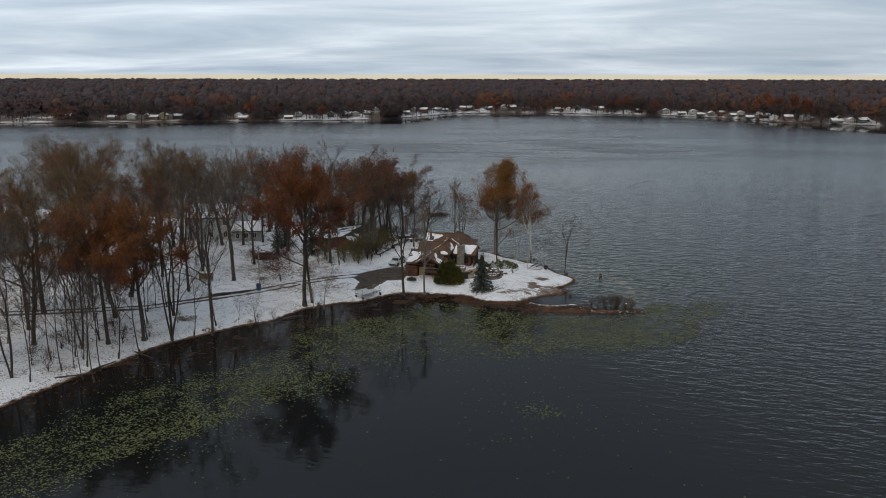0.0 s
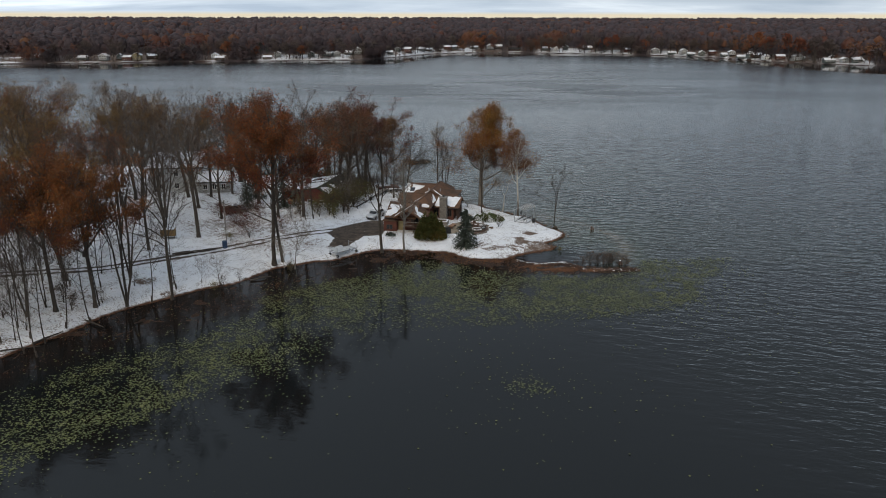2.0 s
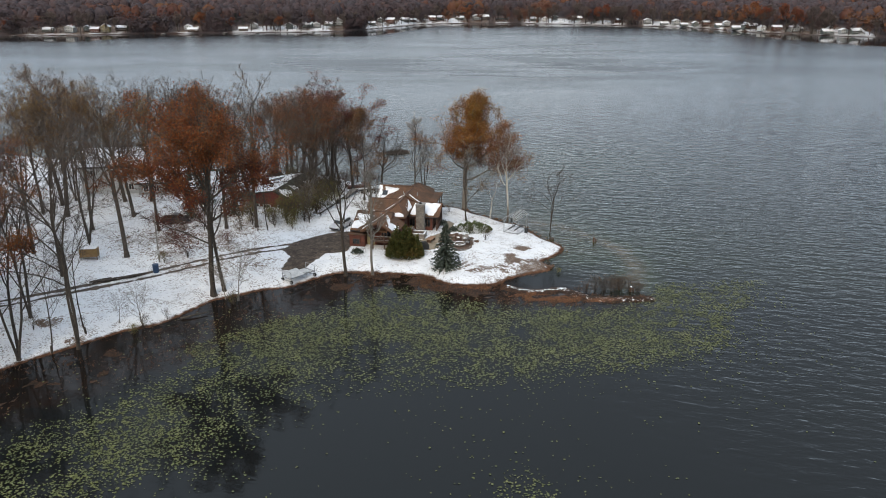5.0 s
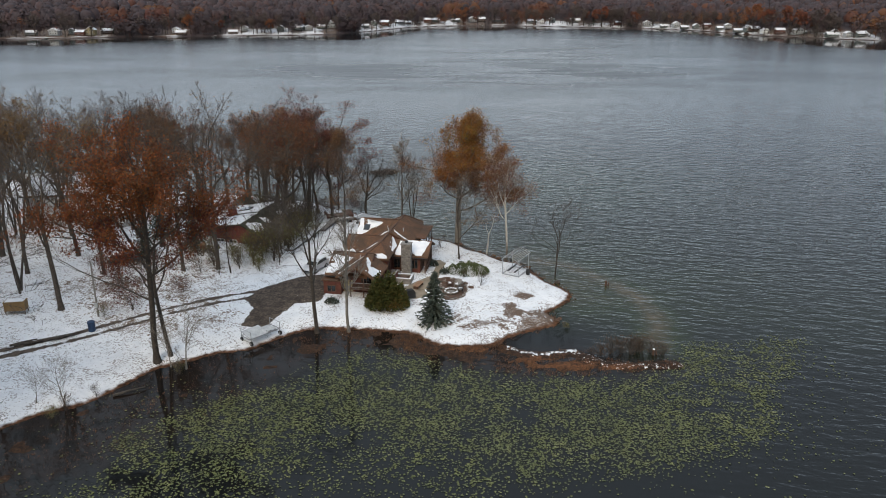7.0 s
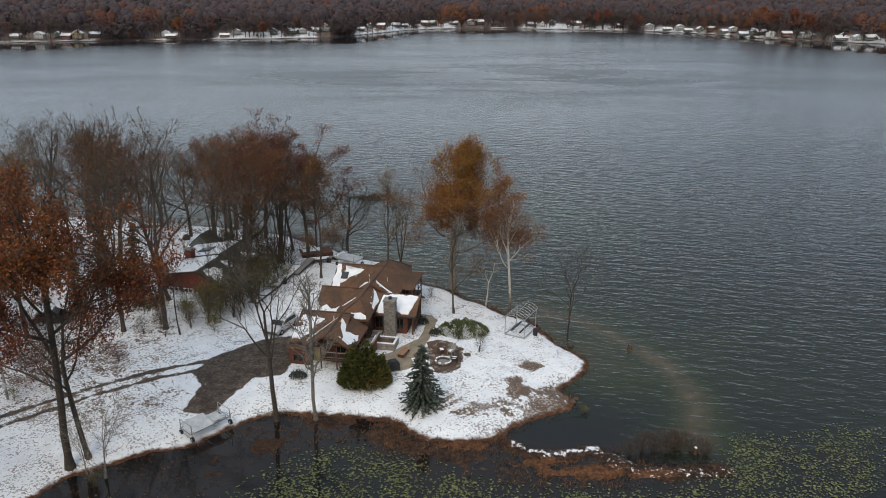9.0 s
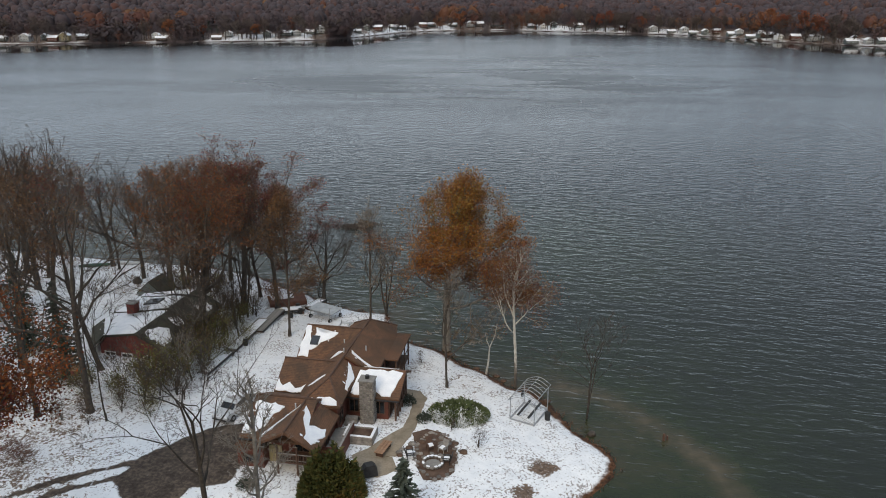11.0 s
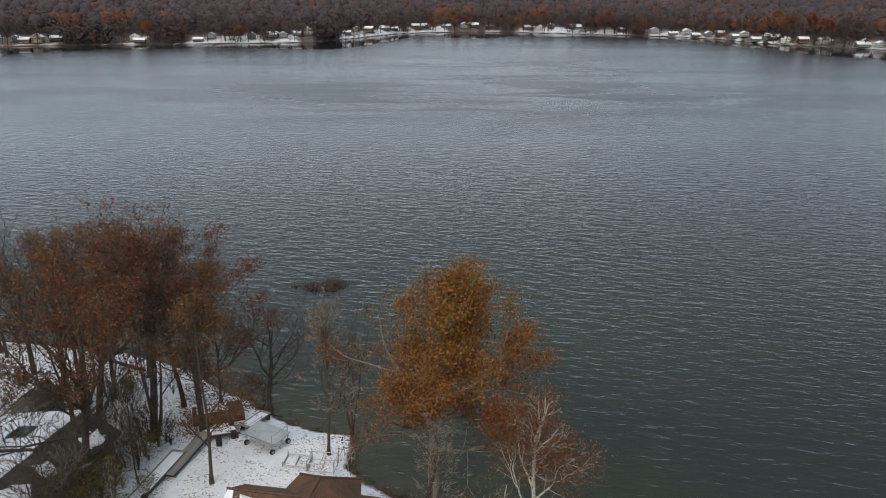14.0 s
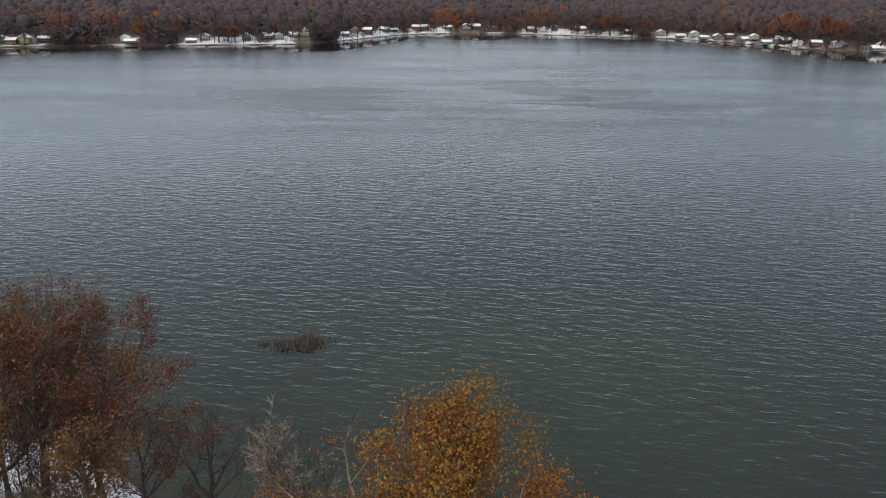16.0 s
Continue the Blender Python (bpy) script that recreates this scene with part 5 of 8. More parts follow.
P["small"] = make_tree("bare_tree", "small bare tree with a spreading pale crown near the shore", 17, 8, 0.10, dict(bare=0.20, spread=3.4, angle=(30, 62), rise=0.12, levels=3, kids=(13, 6, 6), rmin=0.012), twig="twig_pale", bark="bark_pale")
P["pale"] = make_tree("bare_tree", "pale thin tree nearly bare of leaves by the water", 18, 16, 0.16, dict(limbs=7, bare=0.22, stem=0.62, open=(10, 36), angle=(16, 34), side=2, levels=5, sprays=4, first=3.4), [("leaf_brown", 1200, 0.11, 0.3, None)], twig="twig_pale")
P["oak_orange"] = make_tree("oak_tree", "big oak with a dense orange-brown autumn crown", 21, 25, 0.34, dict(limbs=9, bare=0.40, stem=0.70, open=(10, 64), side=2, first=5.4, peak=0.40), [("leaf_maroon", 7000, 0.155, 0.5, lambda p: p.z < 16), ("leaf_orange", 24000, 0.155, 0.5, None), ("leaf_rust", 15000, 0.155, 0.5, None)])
P["oak_rust"] = make_tree("oak_tree", "oak with thinning rust-brown autumn leaves", 22, 22, 0.38, dict(limbs=7, bare=0.30, stem=0.52, open=(12, 58), side=2, peak=0.35), [("leaf_rust", 8500, 0.155, 0.42, None), ("leaf_orange", 4400, 0.155, 0.42, lambda p: p.z > 14)])
P["oak_maroon"] = make_tree("oak_tree", "oak with thin dark maroon leaves", 23, 21, 0.36, dict(limbs=6, bare=0.32, stem=0.52, open=(12, 56), side=2, peak=0.3), [("leaf_maroon", 7500, 0.15, 0.38, None), ("leaf_rust", 2600, 0.15, 0.36, None)])
P["oak_brown"] = make_tree("oak_tree", "oak with sparse dull brown leaves", 24, 23, 0.36, dict(limbs=6, bare=0.32, stem=0.5, open=(12, 54), side=2, peak=0.3), [("leaf_brown", 6500, 0.15, 0.45, None), ("leaf_rust", 4000, 0.15, 0.45, None)])
P["oak_olive"] = make_tree("oak_tree", "tall tree with yellow-brown late autumn foliage", 25, 24, 0.38, dict(limbs=7, bare=0.32, stem=0.52, open=(12, 52), side=2, peak=0.35), [("leaf_olive", 8500, 0.155, 0.5, None), ("leaf_rust", 6500, 0.155, 0.5, None)])
P["willow"] = make_tree("young_tree", "slim tree with fine orange-brown foliage beside the lawn", 26, 17, 0.17, dict(bare=0.22, spread=3.8, angle=(25, 52), rise=0.12), [("leaf_rust", 8000, 0.13, 0.45, None)])
P["sycamore"] = make_tree("sycamore_tree", "tall sycamore with an orange and gold crown and pale upper bark", 37, 23, 0.32,
                          dict(limbs=16, bare=0.25, stem=0.70, open=(10, 66), angle=(24, 48), side=3, levels=5, sprays=3, first=4.5, peak=0.55, ratio=0.76, rise=0.06, wobble=0.13, lean=(0.10, 0.04, 1.0), loads=(0.3, 0.8, 1.0, 1.0, 1.3), cone=0.9, shear=0.10),
                          [("leaf_sycamore", 26000, 0.165, 0.55, lambda p: p.z > 11.5), ("leaf_gold", 6500, 0.165, 0.5, lambda p: noise.noise(p * 0.28) + 0.09 * (p.z - 16.5) > 0.0), ("leaf_maroon", 9000, 0.16, 0.55, lambda p: 8.5 < p.z < 15.5 and noise.noise(p * 0.3) > -0.15), ("leaf_orange", 8500, 0.165, 0.5, lambda p: 10.5 < p.z < 18.5), ("leaf_rust", 7000, 0.15, 0.55, lambda p: p.z < 13.5)], bark="bark_pale", twig="twig")
P["sycamore_thin"] = make_tree("sycamore_tree", "white-barked sycamore with a few rust-coloured leaves at the water", 33, 17.5, 0.17, dict(limbs=9, bare=0.40, stem=0.74, open=(6, 34), side=2, first=2.1, peak=0.3, ratio=0.76),
                               [("leaf_rust", 5000, 0.115, 0.6, None), ("leaf_maroon", 3600, 0.11, 0.6, None), ("leaf_orange", 700, 0.115, 0.5, lambda p: noise.noise(p * 0.35) > 0.0)], bark="bark_sycamore", twig="twig_pale")
P["shrub"] = make_tree("shrub", "brown leafless shrub with thin upright stems", 41, 3.0, 0.04, dict(bare=0.05, spread=1.6, angle=(20, 50), levels=3, kids=(6, 4, 3), rmin=0.010), [("leaf_brown", 220, 0.08, 0.25, None)], forks=3, category="shrub")
P["shrub_rust"] = make_tree("shrub", "thin red-brown marsh shrub standing at the spit", 44, 3.0, 0.03, dict(bare=0.05, spread=1.7, angle=(15, 45), levels=3, kids=(7, 4, 3), rmin=0.010), [("sedge", 260, 0.08, 0.35, None)], forks=5, category="shrub")
P["shrub_green"] = make_tree("shrub", "tangled shrub with some olive-green foliage", 42, 4.0, 0.04, dict(bare=0.05, spread=2.2, angle=(25, 60), levels=3, kids=(6, 4, 3), rmin=0.010), [("leaf_green", 800, 0.14, 0.45, None), ("leaf_brown", 350, 0.12, 0.45, None)], forks=3, category="shrub")
P["shrub_red"] = make_tree("shrub", "low shrub with dull red leaves over snow", 43, 4.5, 0.05, dict(bare=0.10, spread=2.8, angle=(35, 70), levels=3, kids=(7, 4, 3), rmin=0.010), [("leaf_maroon", 1300, 0.13, 0.45, None), ("leaf_brown", 500, 0.13, 0.45, None)], forks=3, category="shrub")
HP = dict(leader=18, shrub_rust=3, tall_a=24, tall_b=24, tall_c=24, multi=22, wide=20, slim=16, small=8, pale=16, oak_orange=25, oak_rust=22, oak_maroon=21, oak_brown=23, oak_olive=24, willow=17,
          sycamore=23, sycamore_thin=17.5, shrub=3, shrub_green=4, shrub_red=4.5)
# kind, x, y, height, turn
TREES = [
    ("sycamore", 9.2, 169.6, 21.0, 0), ("sycamore_thin", 16.3, 160.6, 16.2, 20, 0, 2), ("pale", 9.0, 159.2, 13.5, 40),
    ("pale", -0.1, 176.0, 15.0, 0), ("multi", 1.7, 179.6, 12.5, 70), ("wide", -6.9, 184.2, 12.5, 10), ("tall_b", 22.7, 154.2, 11.5, 120, 0, 3),
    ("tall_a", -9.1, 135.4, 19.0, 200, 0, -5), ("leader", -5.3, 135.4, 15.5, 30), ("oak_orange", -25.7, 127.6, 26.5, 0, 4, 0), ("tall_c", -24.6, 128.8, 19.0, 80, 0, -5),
]
TREES += [
    ("willow", -9.3, 171.1, 17.0, 0), ("oak_rust", -19.4, 170.4, 19.0, 0, 0, -3), ("oak_maroon", -16.3, 177.8, 21.0, 90), ("oak_maroon", -12.2, 179.6, 17.0, 200, 0, 5), ("oak_rust", -22.5, 181, 18.5, 50), ("slim", -15.3, 170.9, 13.0, 0), ("oak_brown", -15.5, 184.5, 15.0, 140), ("slim", -18.2, 174.2, 14.0, 80), ("slim", -21.5, 168.0, 12.0, 190), ("oak_brown", -21, 191, 17.2, 30),
    ("wide", -27, 196, 17.0, 60), ("oak_rust", -28, 187, 16.5, 120), ("wide", -33.3, 191, 14.0, 180), ("tall_a", -38.5, 195.6, 15.0, 0), ("tall_c", -27.6, 161.6, 21.0, 20, 0, -11),
    ("oak_maroon", -19, 194, 16.6, 260), ("willow", -11.7, 184.4, 15.5, 60),
]
TREES += [
    ("oak_brown", -46.6, 191, 18.0, 10), ("wide", -46, 186.4, 21.5, 150), ("wide", -50.6, 193, 22.0, 70), ("wide", -40, 197, 16.5, 200), ("tall_c", -25.5, 153.6, 24.0, 130), ("slim", -23.4, 152.1, 16.0, 0),
    ("tall_c", -60.8, 172.8, 22.0, 20), ("oak_brown", -47.0, 158.0, 20.0, 200), ("oak_olive", -62.0, 165.0, 22.0, 140), ("oak_olive", -52.1, 167.8, 21.0, 40), ("tall_c", -24.7, 184.3, 18.0, 60), ("tall_a", -30.2, 152.9, 20.0, 90), ("slim", -27.4, 158.8, 14.0, 10), ("tall_a", -41.4, 139.6, 27.5, 45), ("slim", -48.6, 144, 14.0, 40), ("tall_c", -47.3, 132, 20.0, 10),
    ("multi", -49.1, 145.2, 23.5, 60), ("tall_a", -51, 151, 22.0, 150), ("tall_c", -47.4, 168, 23.0, 210), ("oak_brown", -36, 162, 21.0, 300), ("tall_c", -40.5, 151, 20.0, 70),
]
TREES += [
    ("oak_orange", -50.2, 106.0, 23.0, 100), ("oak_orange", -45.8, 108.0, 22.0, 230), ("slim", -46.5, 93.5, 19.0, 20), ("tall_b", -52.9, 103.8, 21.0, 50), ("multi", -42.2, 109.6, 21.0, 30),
    ("tall_b", -37.0, 112.6, 25.0, 140), ("slim", -37.4, 115.6, 22.0, 30), 
    ("slim", -44.8, 104.0, 22.0, 70), ("slim", -46.8, 101.6, 21.0, 260), ("slim", -49.5, 98.0, 17.0, 300), ("tall_b", -45.3, 118.9, 23.5, 10), ("small", -31.9, 118.6, 6.2, 30), ("small", -22.2, 126.4, 9.0, 100, 0, 4),
    ("small", -34.6, 118.6, 4.2, 200), ("small", -24.0, 126.9, 6.0, 300), ("slim", -39.5, 111.5, 17.0, 220), ("slim", -45.5, 108.5, 19.0, 130), ("slim", -52, 96, 20.0, 15), ("slim", -47.5, 97.5, 17.0, 5), ("slim", -54, 92, 18.0, 190), ("slim", -55, 99, 20.0, 10), ("tall_b", -57, 93, 22.0, 100), ("slim", -53, 109, 19.0, 160), ("slim", -48.5, 94.5, 12.0, 45),
]
TREES += [
    ("oak_olive", -66, 118, 23.0, 0), ("oak_rust", -72, 108, 23.0, 60), ("oak_olive", -80, 128, 25.0, 120), ("oak_brown", -62, 132, 22.0, 30), ("oak_olive", -58, 158, 23.0, 200), ("oak_brown", -74, 150, 25.0, 90),
    ("oak_rust", -88, 140, 24.0, 150), ("tall_c", -62, 98, 23.0, 40), ("multi", -66, 90, 22.0, 210), ("oak_brown", -70, 178, 24.0, 10), ("oak_olive", -86, 172, 25.0, 250),
    ("tall_c", -62, 186, 22.0, 300), ("oak_maroon", -40, 178, 20.0, 20), ("wide", -60, 200, 20.0, 100), ("oak_brown", -100, 190, 24.0, 60), ("oak_rust", -102, 152, 24.0, 220), ("tall_b", -58, 124, 22.0, 300),
    ("oak_olive", -95, 118, 24.0, 10), ("oak_rust", -56, 128, 22.0, 20), ("oak_olive", -68, 138, 23.0, 40), ("oak_rust", -78, 162, 24.0, 200), ("oak_olive", -54, 117, 20.0, 70), ("tall_a", -78, 98, 23.0, 80), ("tall_c", -55, 140, 22.0, 140), ("tall_b", -61, 168, 21.0, 10), ("tall_a", -44, 172, 19.0, 120),
]
TREES += [("multi", -28.6, 187.3, 16.0, 20), ("tall_c", -26.0, 185.7, 17.0, 130), ("tall_c", -22.7, 185.6, 17.0, 220), ("multi", -16.1, 178.3, 15.0, 300), ("tall_b", -23.5, 181.2, 17.0, 60), ("tall_c", -18.8, 168.8, 18.0, 170),
          ("slim", -18.6, 161.0, 9.0, 30), ("slim", -17.0, 164.5, 10.0, 120), ("slim", -19.8, 156.6, 8.0, 200), ("slim", -16.4, 168.6, 9.5, 260), ("small", -17.6, 158.2, 7.0, 10), ("small", -19.0, 166.2, 7.5, 80), ("slim", -22.0, 160.2, 9.5, 310),
          ("tall_a", -63, 160, 22.0, 20),
          ("oak_brown", -60, 104, 21.0, 10), ("tall_c", -64, 110, 22.0, 100), ("slim", -19.5, 163.5, 13.0, 100), ("slim", -17.5, 159.5, 11.0, 10)]
# thin stems filling the western wood
rw = random.Random(77)
for k in range(30):
    x, y = rw.uniform(-70, -46), rw.uniform(84, 124)
    if poly_dist(np.array([x]), np.array([y]), SHORE)[0] > 1.2:
        TREES.append((rw.choice(("slim", "slim", "slim", "small")), x, y, rw.uniform(9, 19), rw.uniform(0, 360)))
for kind, x, y, h, rz, *lean in TREES:
    h = min(h, 15.0) if kind == "slim" else h * 0.93 if x < -38 else h
    plant(P[kind], x, y, h, HP[kind], rz, lean=lean or (0, 0))
# undergrowth between the two plots
HEDGE = [(-19.6, 158.0), (-15.2, 178.0)]
SHRUBS = [("shrub", -22.5, 153.6, 2.6), ("shrub_green", -19.5, 152.8, 2.2), ("shrub", -17.2, 156, 2.8), ("shrub", -15.8, 159.4, 2.6), ("shrub_green", -15.2, 165.2, 2.8), ("shrub", -17.6, 166.2, 3.4), ("shrub_green", -18.3, 168.5, 3.4), ("shrub", -16.4, 170.4, 3.0), ("shrub_green", -15.6, 174.4, 3.0), ("shrub", -17.6, 178.2, 3.2), ("shrub_red", -13.4, 183.6, 3.2), ("shrub", -19.8, 179.5, 3.0), ("shrub_red", -9.6, 187.4, 3.0), ("shrub", -24.8, 151.4, 2.4), ("shrub", -27.6, 152.2, 2.6), ("shrub_red", -33.5, 152, 3.4), ("shrub_red", -28, 145.5, 2.4), ("shrub", -51, 100, 3.4), ("shrub", -48.3, 106.5, 3.2), ("shrub", -53.5, 95.5, 3.6), ("shrub", -45.5, 109.5, 2.6), ("shrub", -50.5, 109, 3.4), ("shrub", -55.5, 103, 3.6), ("shrub", -43.6, 116, 2.6), ("shrub", -56.5, 97, 3.6), ("shrub", -52.5, 113, 3.2), ("shrub", -38.2, 116.8, 1.8), ("shrub_green", -32.2, 116.6, 1.5), ("shrub_green", -22.8, 125.6, 1.4), ("shrub", 11.5, 147.5, 2.6), ("shrub", 9.2, 150.2, 1.4), ("shrub_rust", 26.4, 129.4, 2.9), ("shrub_rust", 29.8, 129.4, 2.7), ("shrub_rust", 24.0, 129.0, 2.2), ("shrub_rust", 30.9, 129.0, 2.4), ("shrub_rust", 25.2, 129.6, 3.0), ("shrub_rust", 27.3, 129.2, 2.8), ("shrub_rust", 28.6, 129.6, 3.0), ("shrub_rust", 22.9, 129.3, 1.5), ("shrub_green", 21.3, 136.4, 1.0), ("shrub_rust", 28.4, 130.3, 2.6), ("shrub_red", -32.5, 139.5, 5.0),
          ("shrub_red", -37, 148, 4.0), ("shrub_green", -20, 155, 3.2), ("shrub_green", -21.5, 157.5, 3.6), ("shrub_green", -18.5, 158.5, 3.6), ("shrub_green", -16.8, 162, 4.0),
          ("shrub_green", -23, 155.0, 3.0), ("shrub_green", -16.5, 167, 4.5), ("shrub_green", -35.2, 137.3, 1.6), ("shrub", -31.5, 117.8, 2.4), ("shrub", -18.8, 170, 4.5), ("shrub", -16, 173, 4.0),
          ("shrub_green", -19, 161.5, 3.6), ("shrub", -14.5, 177, 3.5), ("shrub", -7.9, 186.2, 3.4), ("shrub_red", -41, 151, 3.4), ("shrub", 7.0, 169.9, 1.2), ("shrub", 6.3, 165, 1.6), ("shrub", -22.5, 125.2, 2.2),
          ("shrub", -29.5, 120.4, 1.8), ("shrub_green", -27.0, 156, 3.4), ("shrub_green", -13.8, 168.6, 2.6), ("shrub_green", -22.1, 158.4, 3.4), ("shrub_green", -23.8, 156.2, 2.8), ("shrub", -20.4, 160.5, 4.2), ("shrub", -17.8, 163.6, 4.4), ("shrub", -18.2, 156.8, 5.2), ("shrub", -20.8, 155.2, 5.0), ("shrub", -16.8, 161.2, 5.4), ("shrub", -19.4, 165.4, 5.6), ("shrub", -24.6, 158.6, 4.6), ("shrub", -26.4, 154.8, 4.2), ("shrub_green", -20.2, 158.8, 3.6)]
rs = random.Random(9)
for k in range(16):
    # brown undergrowth below the oaks
    SHRUBS.append((rs.choice(("shrub", "shrub", "shrub_green")), rs.uniform(-25, -15), rs.uniform(176, 188), rs.uniform(2.4, 4.2)))
for k in range(16):
    q = (k + rs.random()) / 16
    SHRUBS.append((rs.choice(("shrub", "shrub", "shrub_green")), HEDGE[0][0] + (HEDGE[1][0] - HEDGE[0][0]) * q + rs.uniform(-0.9, 0.9), HEDGE[0][1] + (HEDGE[1][1] - HEDGE[0][1]) * q, rs.uniform(3.2, 5.2)))
for i, (kind, x, y, h) in enumerate(SHRUBS):
    plant(P[kind], x, y, h, HP[kind], 57 * i, sink=0.0)


def conifer(name, label, seed, H, R, mat, tiers, tufts):
    """A spruce: a straight stem with drooping whorls of needle tufts."""
    r = random.Random(seed)
    e = thing(name, label, "tree")
    part("trunk", tube_me("trunk", "bark", [(0, 0, -0.3), (0, 0, H * 0.5), (0, 0, H * 0.97)], H * 0.02, 0.015, 7), e)
    vs, fs = [], []
    for k in range(tiers):
        s = k / tiers
        zc = H * (0.04 + 0.94 * s)
        rad = R * (1 - s) ** 0.85 * r.uniform(0.85, 1.1)
        n = max(5, int(15 * (1 - s)))
        for j in range(n):
            a = 6.28 * (j + r.random()) / n
            L = rad * r.uniform(0.7, 1.08)
            for q in range(tufts):
                f = (q + r.random()) / tufts
                c = Vector((math.cos(a) * L * f, math.sin(a) * L * f, zc - 0.25 * L * f * f + r.gauss(0, 0.05)))
                dv = Vector((math.cos(a), math.sin(a), r.uniform(-0.5, 0.1))).normalized()
                sd = Vector((-math.sin(a), math.cos(a), r.uniform(-0.3, 0.3)))
                l2, w2 = 0.09 * R * r.uniform(0.9, 1.8), 0.045 * R * r.uniform(0.7, 1.5)
                o = len(vs)
                vs += [tuple(c - sd * w2), tuple(c + dv * l2), tuple(c + sd * w2), tuple(c + Vector((0, 0, -w2)))]
                fs += [(o, o + 1, o + 2), (o, o + 3, o + 1), (o + 3, o + 2, o + 1)]
    part("crown", mesh_of("crown", vs, fs, mat), e)
    return e


sp = conifer("spruce_tree", "small blue-green spruce on the snowy lawn", 51, 6.9, 2.7, "needle", 26, 10)
sp.matrix_world = pose(5.1, 136.9, z_at(5.1, 136.9))
pn = conifer("spruce_tree", "dark tall spruce among bare trees", 52, 12.0, 2.8, "needle", 34, 7)
pn.matrix_world = pose(-37.6, 166.5, 1.8)
copy_thing(pn, pose(-30.5, 160, 1.6, 0, 0, 50) @ Matrix.Diagonal((1.0, 1.0, 0.95, 1)))
copy_thing(pn, pose(-37.2, 157.5, 1.6, 0, 0, 50) @ Matrix.Diagonal((0.75, 0.75, 0.75, 1)))


def mound_bush(name, label, x, y, rx, ry, h, mat, n, size, seed, frost=0.0):
    """A rounded evergreen: upright stems with many small sprays, uneven at the top."""
    r = random.Random(seed)
    e = thing(name, label, "shrub", (x, y, z_at(x, y)))
    sv, sf, vs, fs, idx = [], [], [], [], []
    for k in range(16):
        a, q = r.uniform(0, 6.28), math.sqrt(r.random()) * 0.85
        p = Vector((math.cos(a) * rx * q, math.sin(a) * ry * q, h * (0.75 * (1 - q * q) + 0.15)))
        v2, f2 = tube([Vector((p.x * 0.3, p.y * 0.3, -0.1)), p * 0.6, p], [0.05, 0.03, 0.012], 4)
        o = len(sv)
        sv += v2
        sf += [tuple(i + o for i in f) for f in f2]
    for k in range(n):
        a, q = r.uniform(0, 6.28), math.sqrt(r.random())
        top = h * (1 - q ** 2.2) ** 0.6 * (0.80 + 0.75 * noise.noise(Vector((math.cos(a) * q * 5.0, math.sin(a) * q * 5.0, seed))))
        zc = top * r.random() ** 0.35
        c = Vector((math.cos(a) * rx * q, math.sin(a) * ry * q, max(0.05, zc)))
        dv = Vector((r.gauss(math.cos(a) * q * 0.6, 0.5), r.gauss(math.sin(a) * q * 0.6, 0.5), r.uniform(0.2, 1.0))).normalized()
        sd = dv.orthogonal().normalized()
        sd = Matrix.Rotation(r.uniform(0, 6.28), 3, dv) @ sd
        s = size * r.uniform(0.6, 1.4)
        o = len(vs)
        vs += [tuple(c - sd * s * 0.3), tuple(c + dv * s), tuple(c + sd * s * 0.3)]
        fs.append((o, o + 1, o + 2))
        patch = 0.8 * noise.noise(Vector((c.x * 0.9, c.y * 0.9, seed))) - 0.55 * c.y / ry - 0.3 * c.x / rx
        idx.append(1 if frost and (patch + r.gauss(0, 0.22) > frost) else 0)
    part("stem", mesh_of("stem", sv, sf, "bark"), e)
    part("crown", mesh_of("crown", vs, fs, [mat, "snow"], idx), e)
    return e


mound_bush("yew_bush", "large dark green yew with brownish tips beside the house", -0.9, 141.3, 2.7, 1.9, 4.3, "yew", 9000, 0.36, 61)
mound_bush("yew_bush", "small round evergreen bush by the path", 5.0, 155.3, 0.8, 0.8, 0.9, "needle", 700, 0.16, 62)
mound_bush("yew_bush", "small round evergreen bush by the path", 6.6, 152.0, 0.7, 0.7, 0.9, "needle", 600, 0.16, 63)
mound_bush("juniper_bed", "low mound of green juniper dusted with snow", 9.9, 153.2, 3.1, 2.5, 1.15, "juniper", 9500, 0.17, 64, 0.42)
mound_bush("yew_bush", "small dark evergreen bush by the garage", -8.1, 142.6, 0.9, 0.7, 0.8, "needle", 600, 0.18, 65)


# ---- lily pads and marsh ----
def scatter_in(poly, n, rnd):
    xs, ys = [p[0] for p in poly], [p[1] for p in poly]
    x = rnd.uniform(min(xs), max(xs), n)
    y = rnd.uniform(min(ys), max(ys), n)
    k = poly_dist(x, y, poly) > 0
    return x[k], y[k]


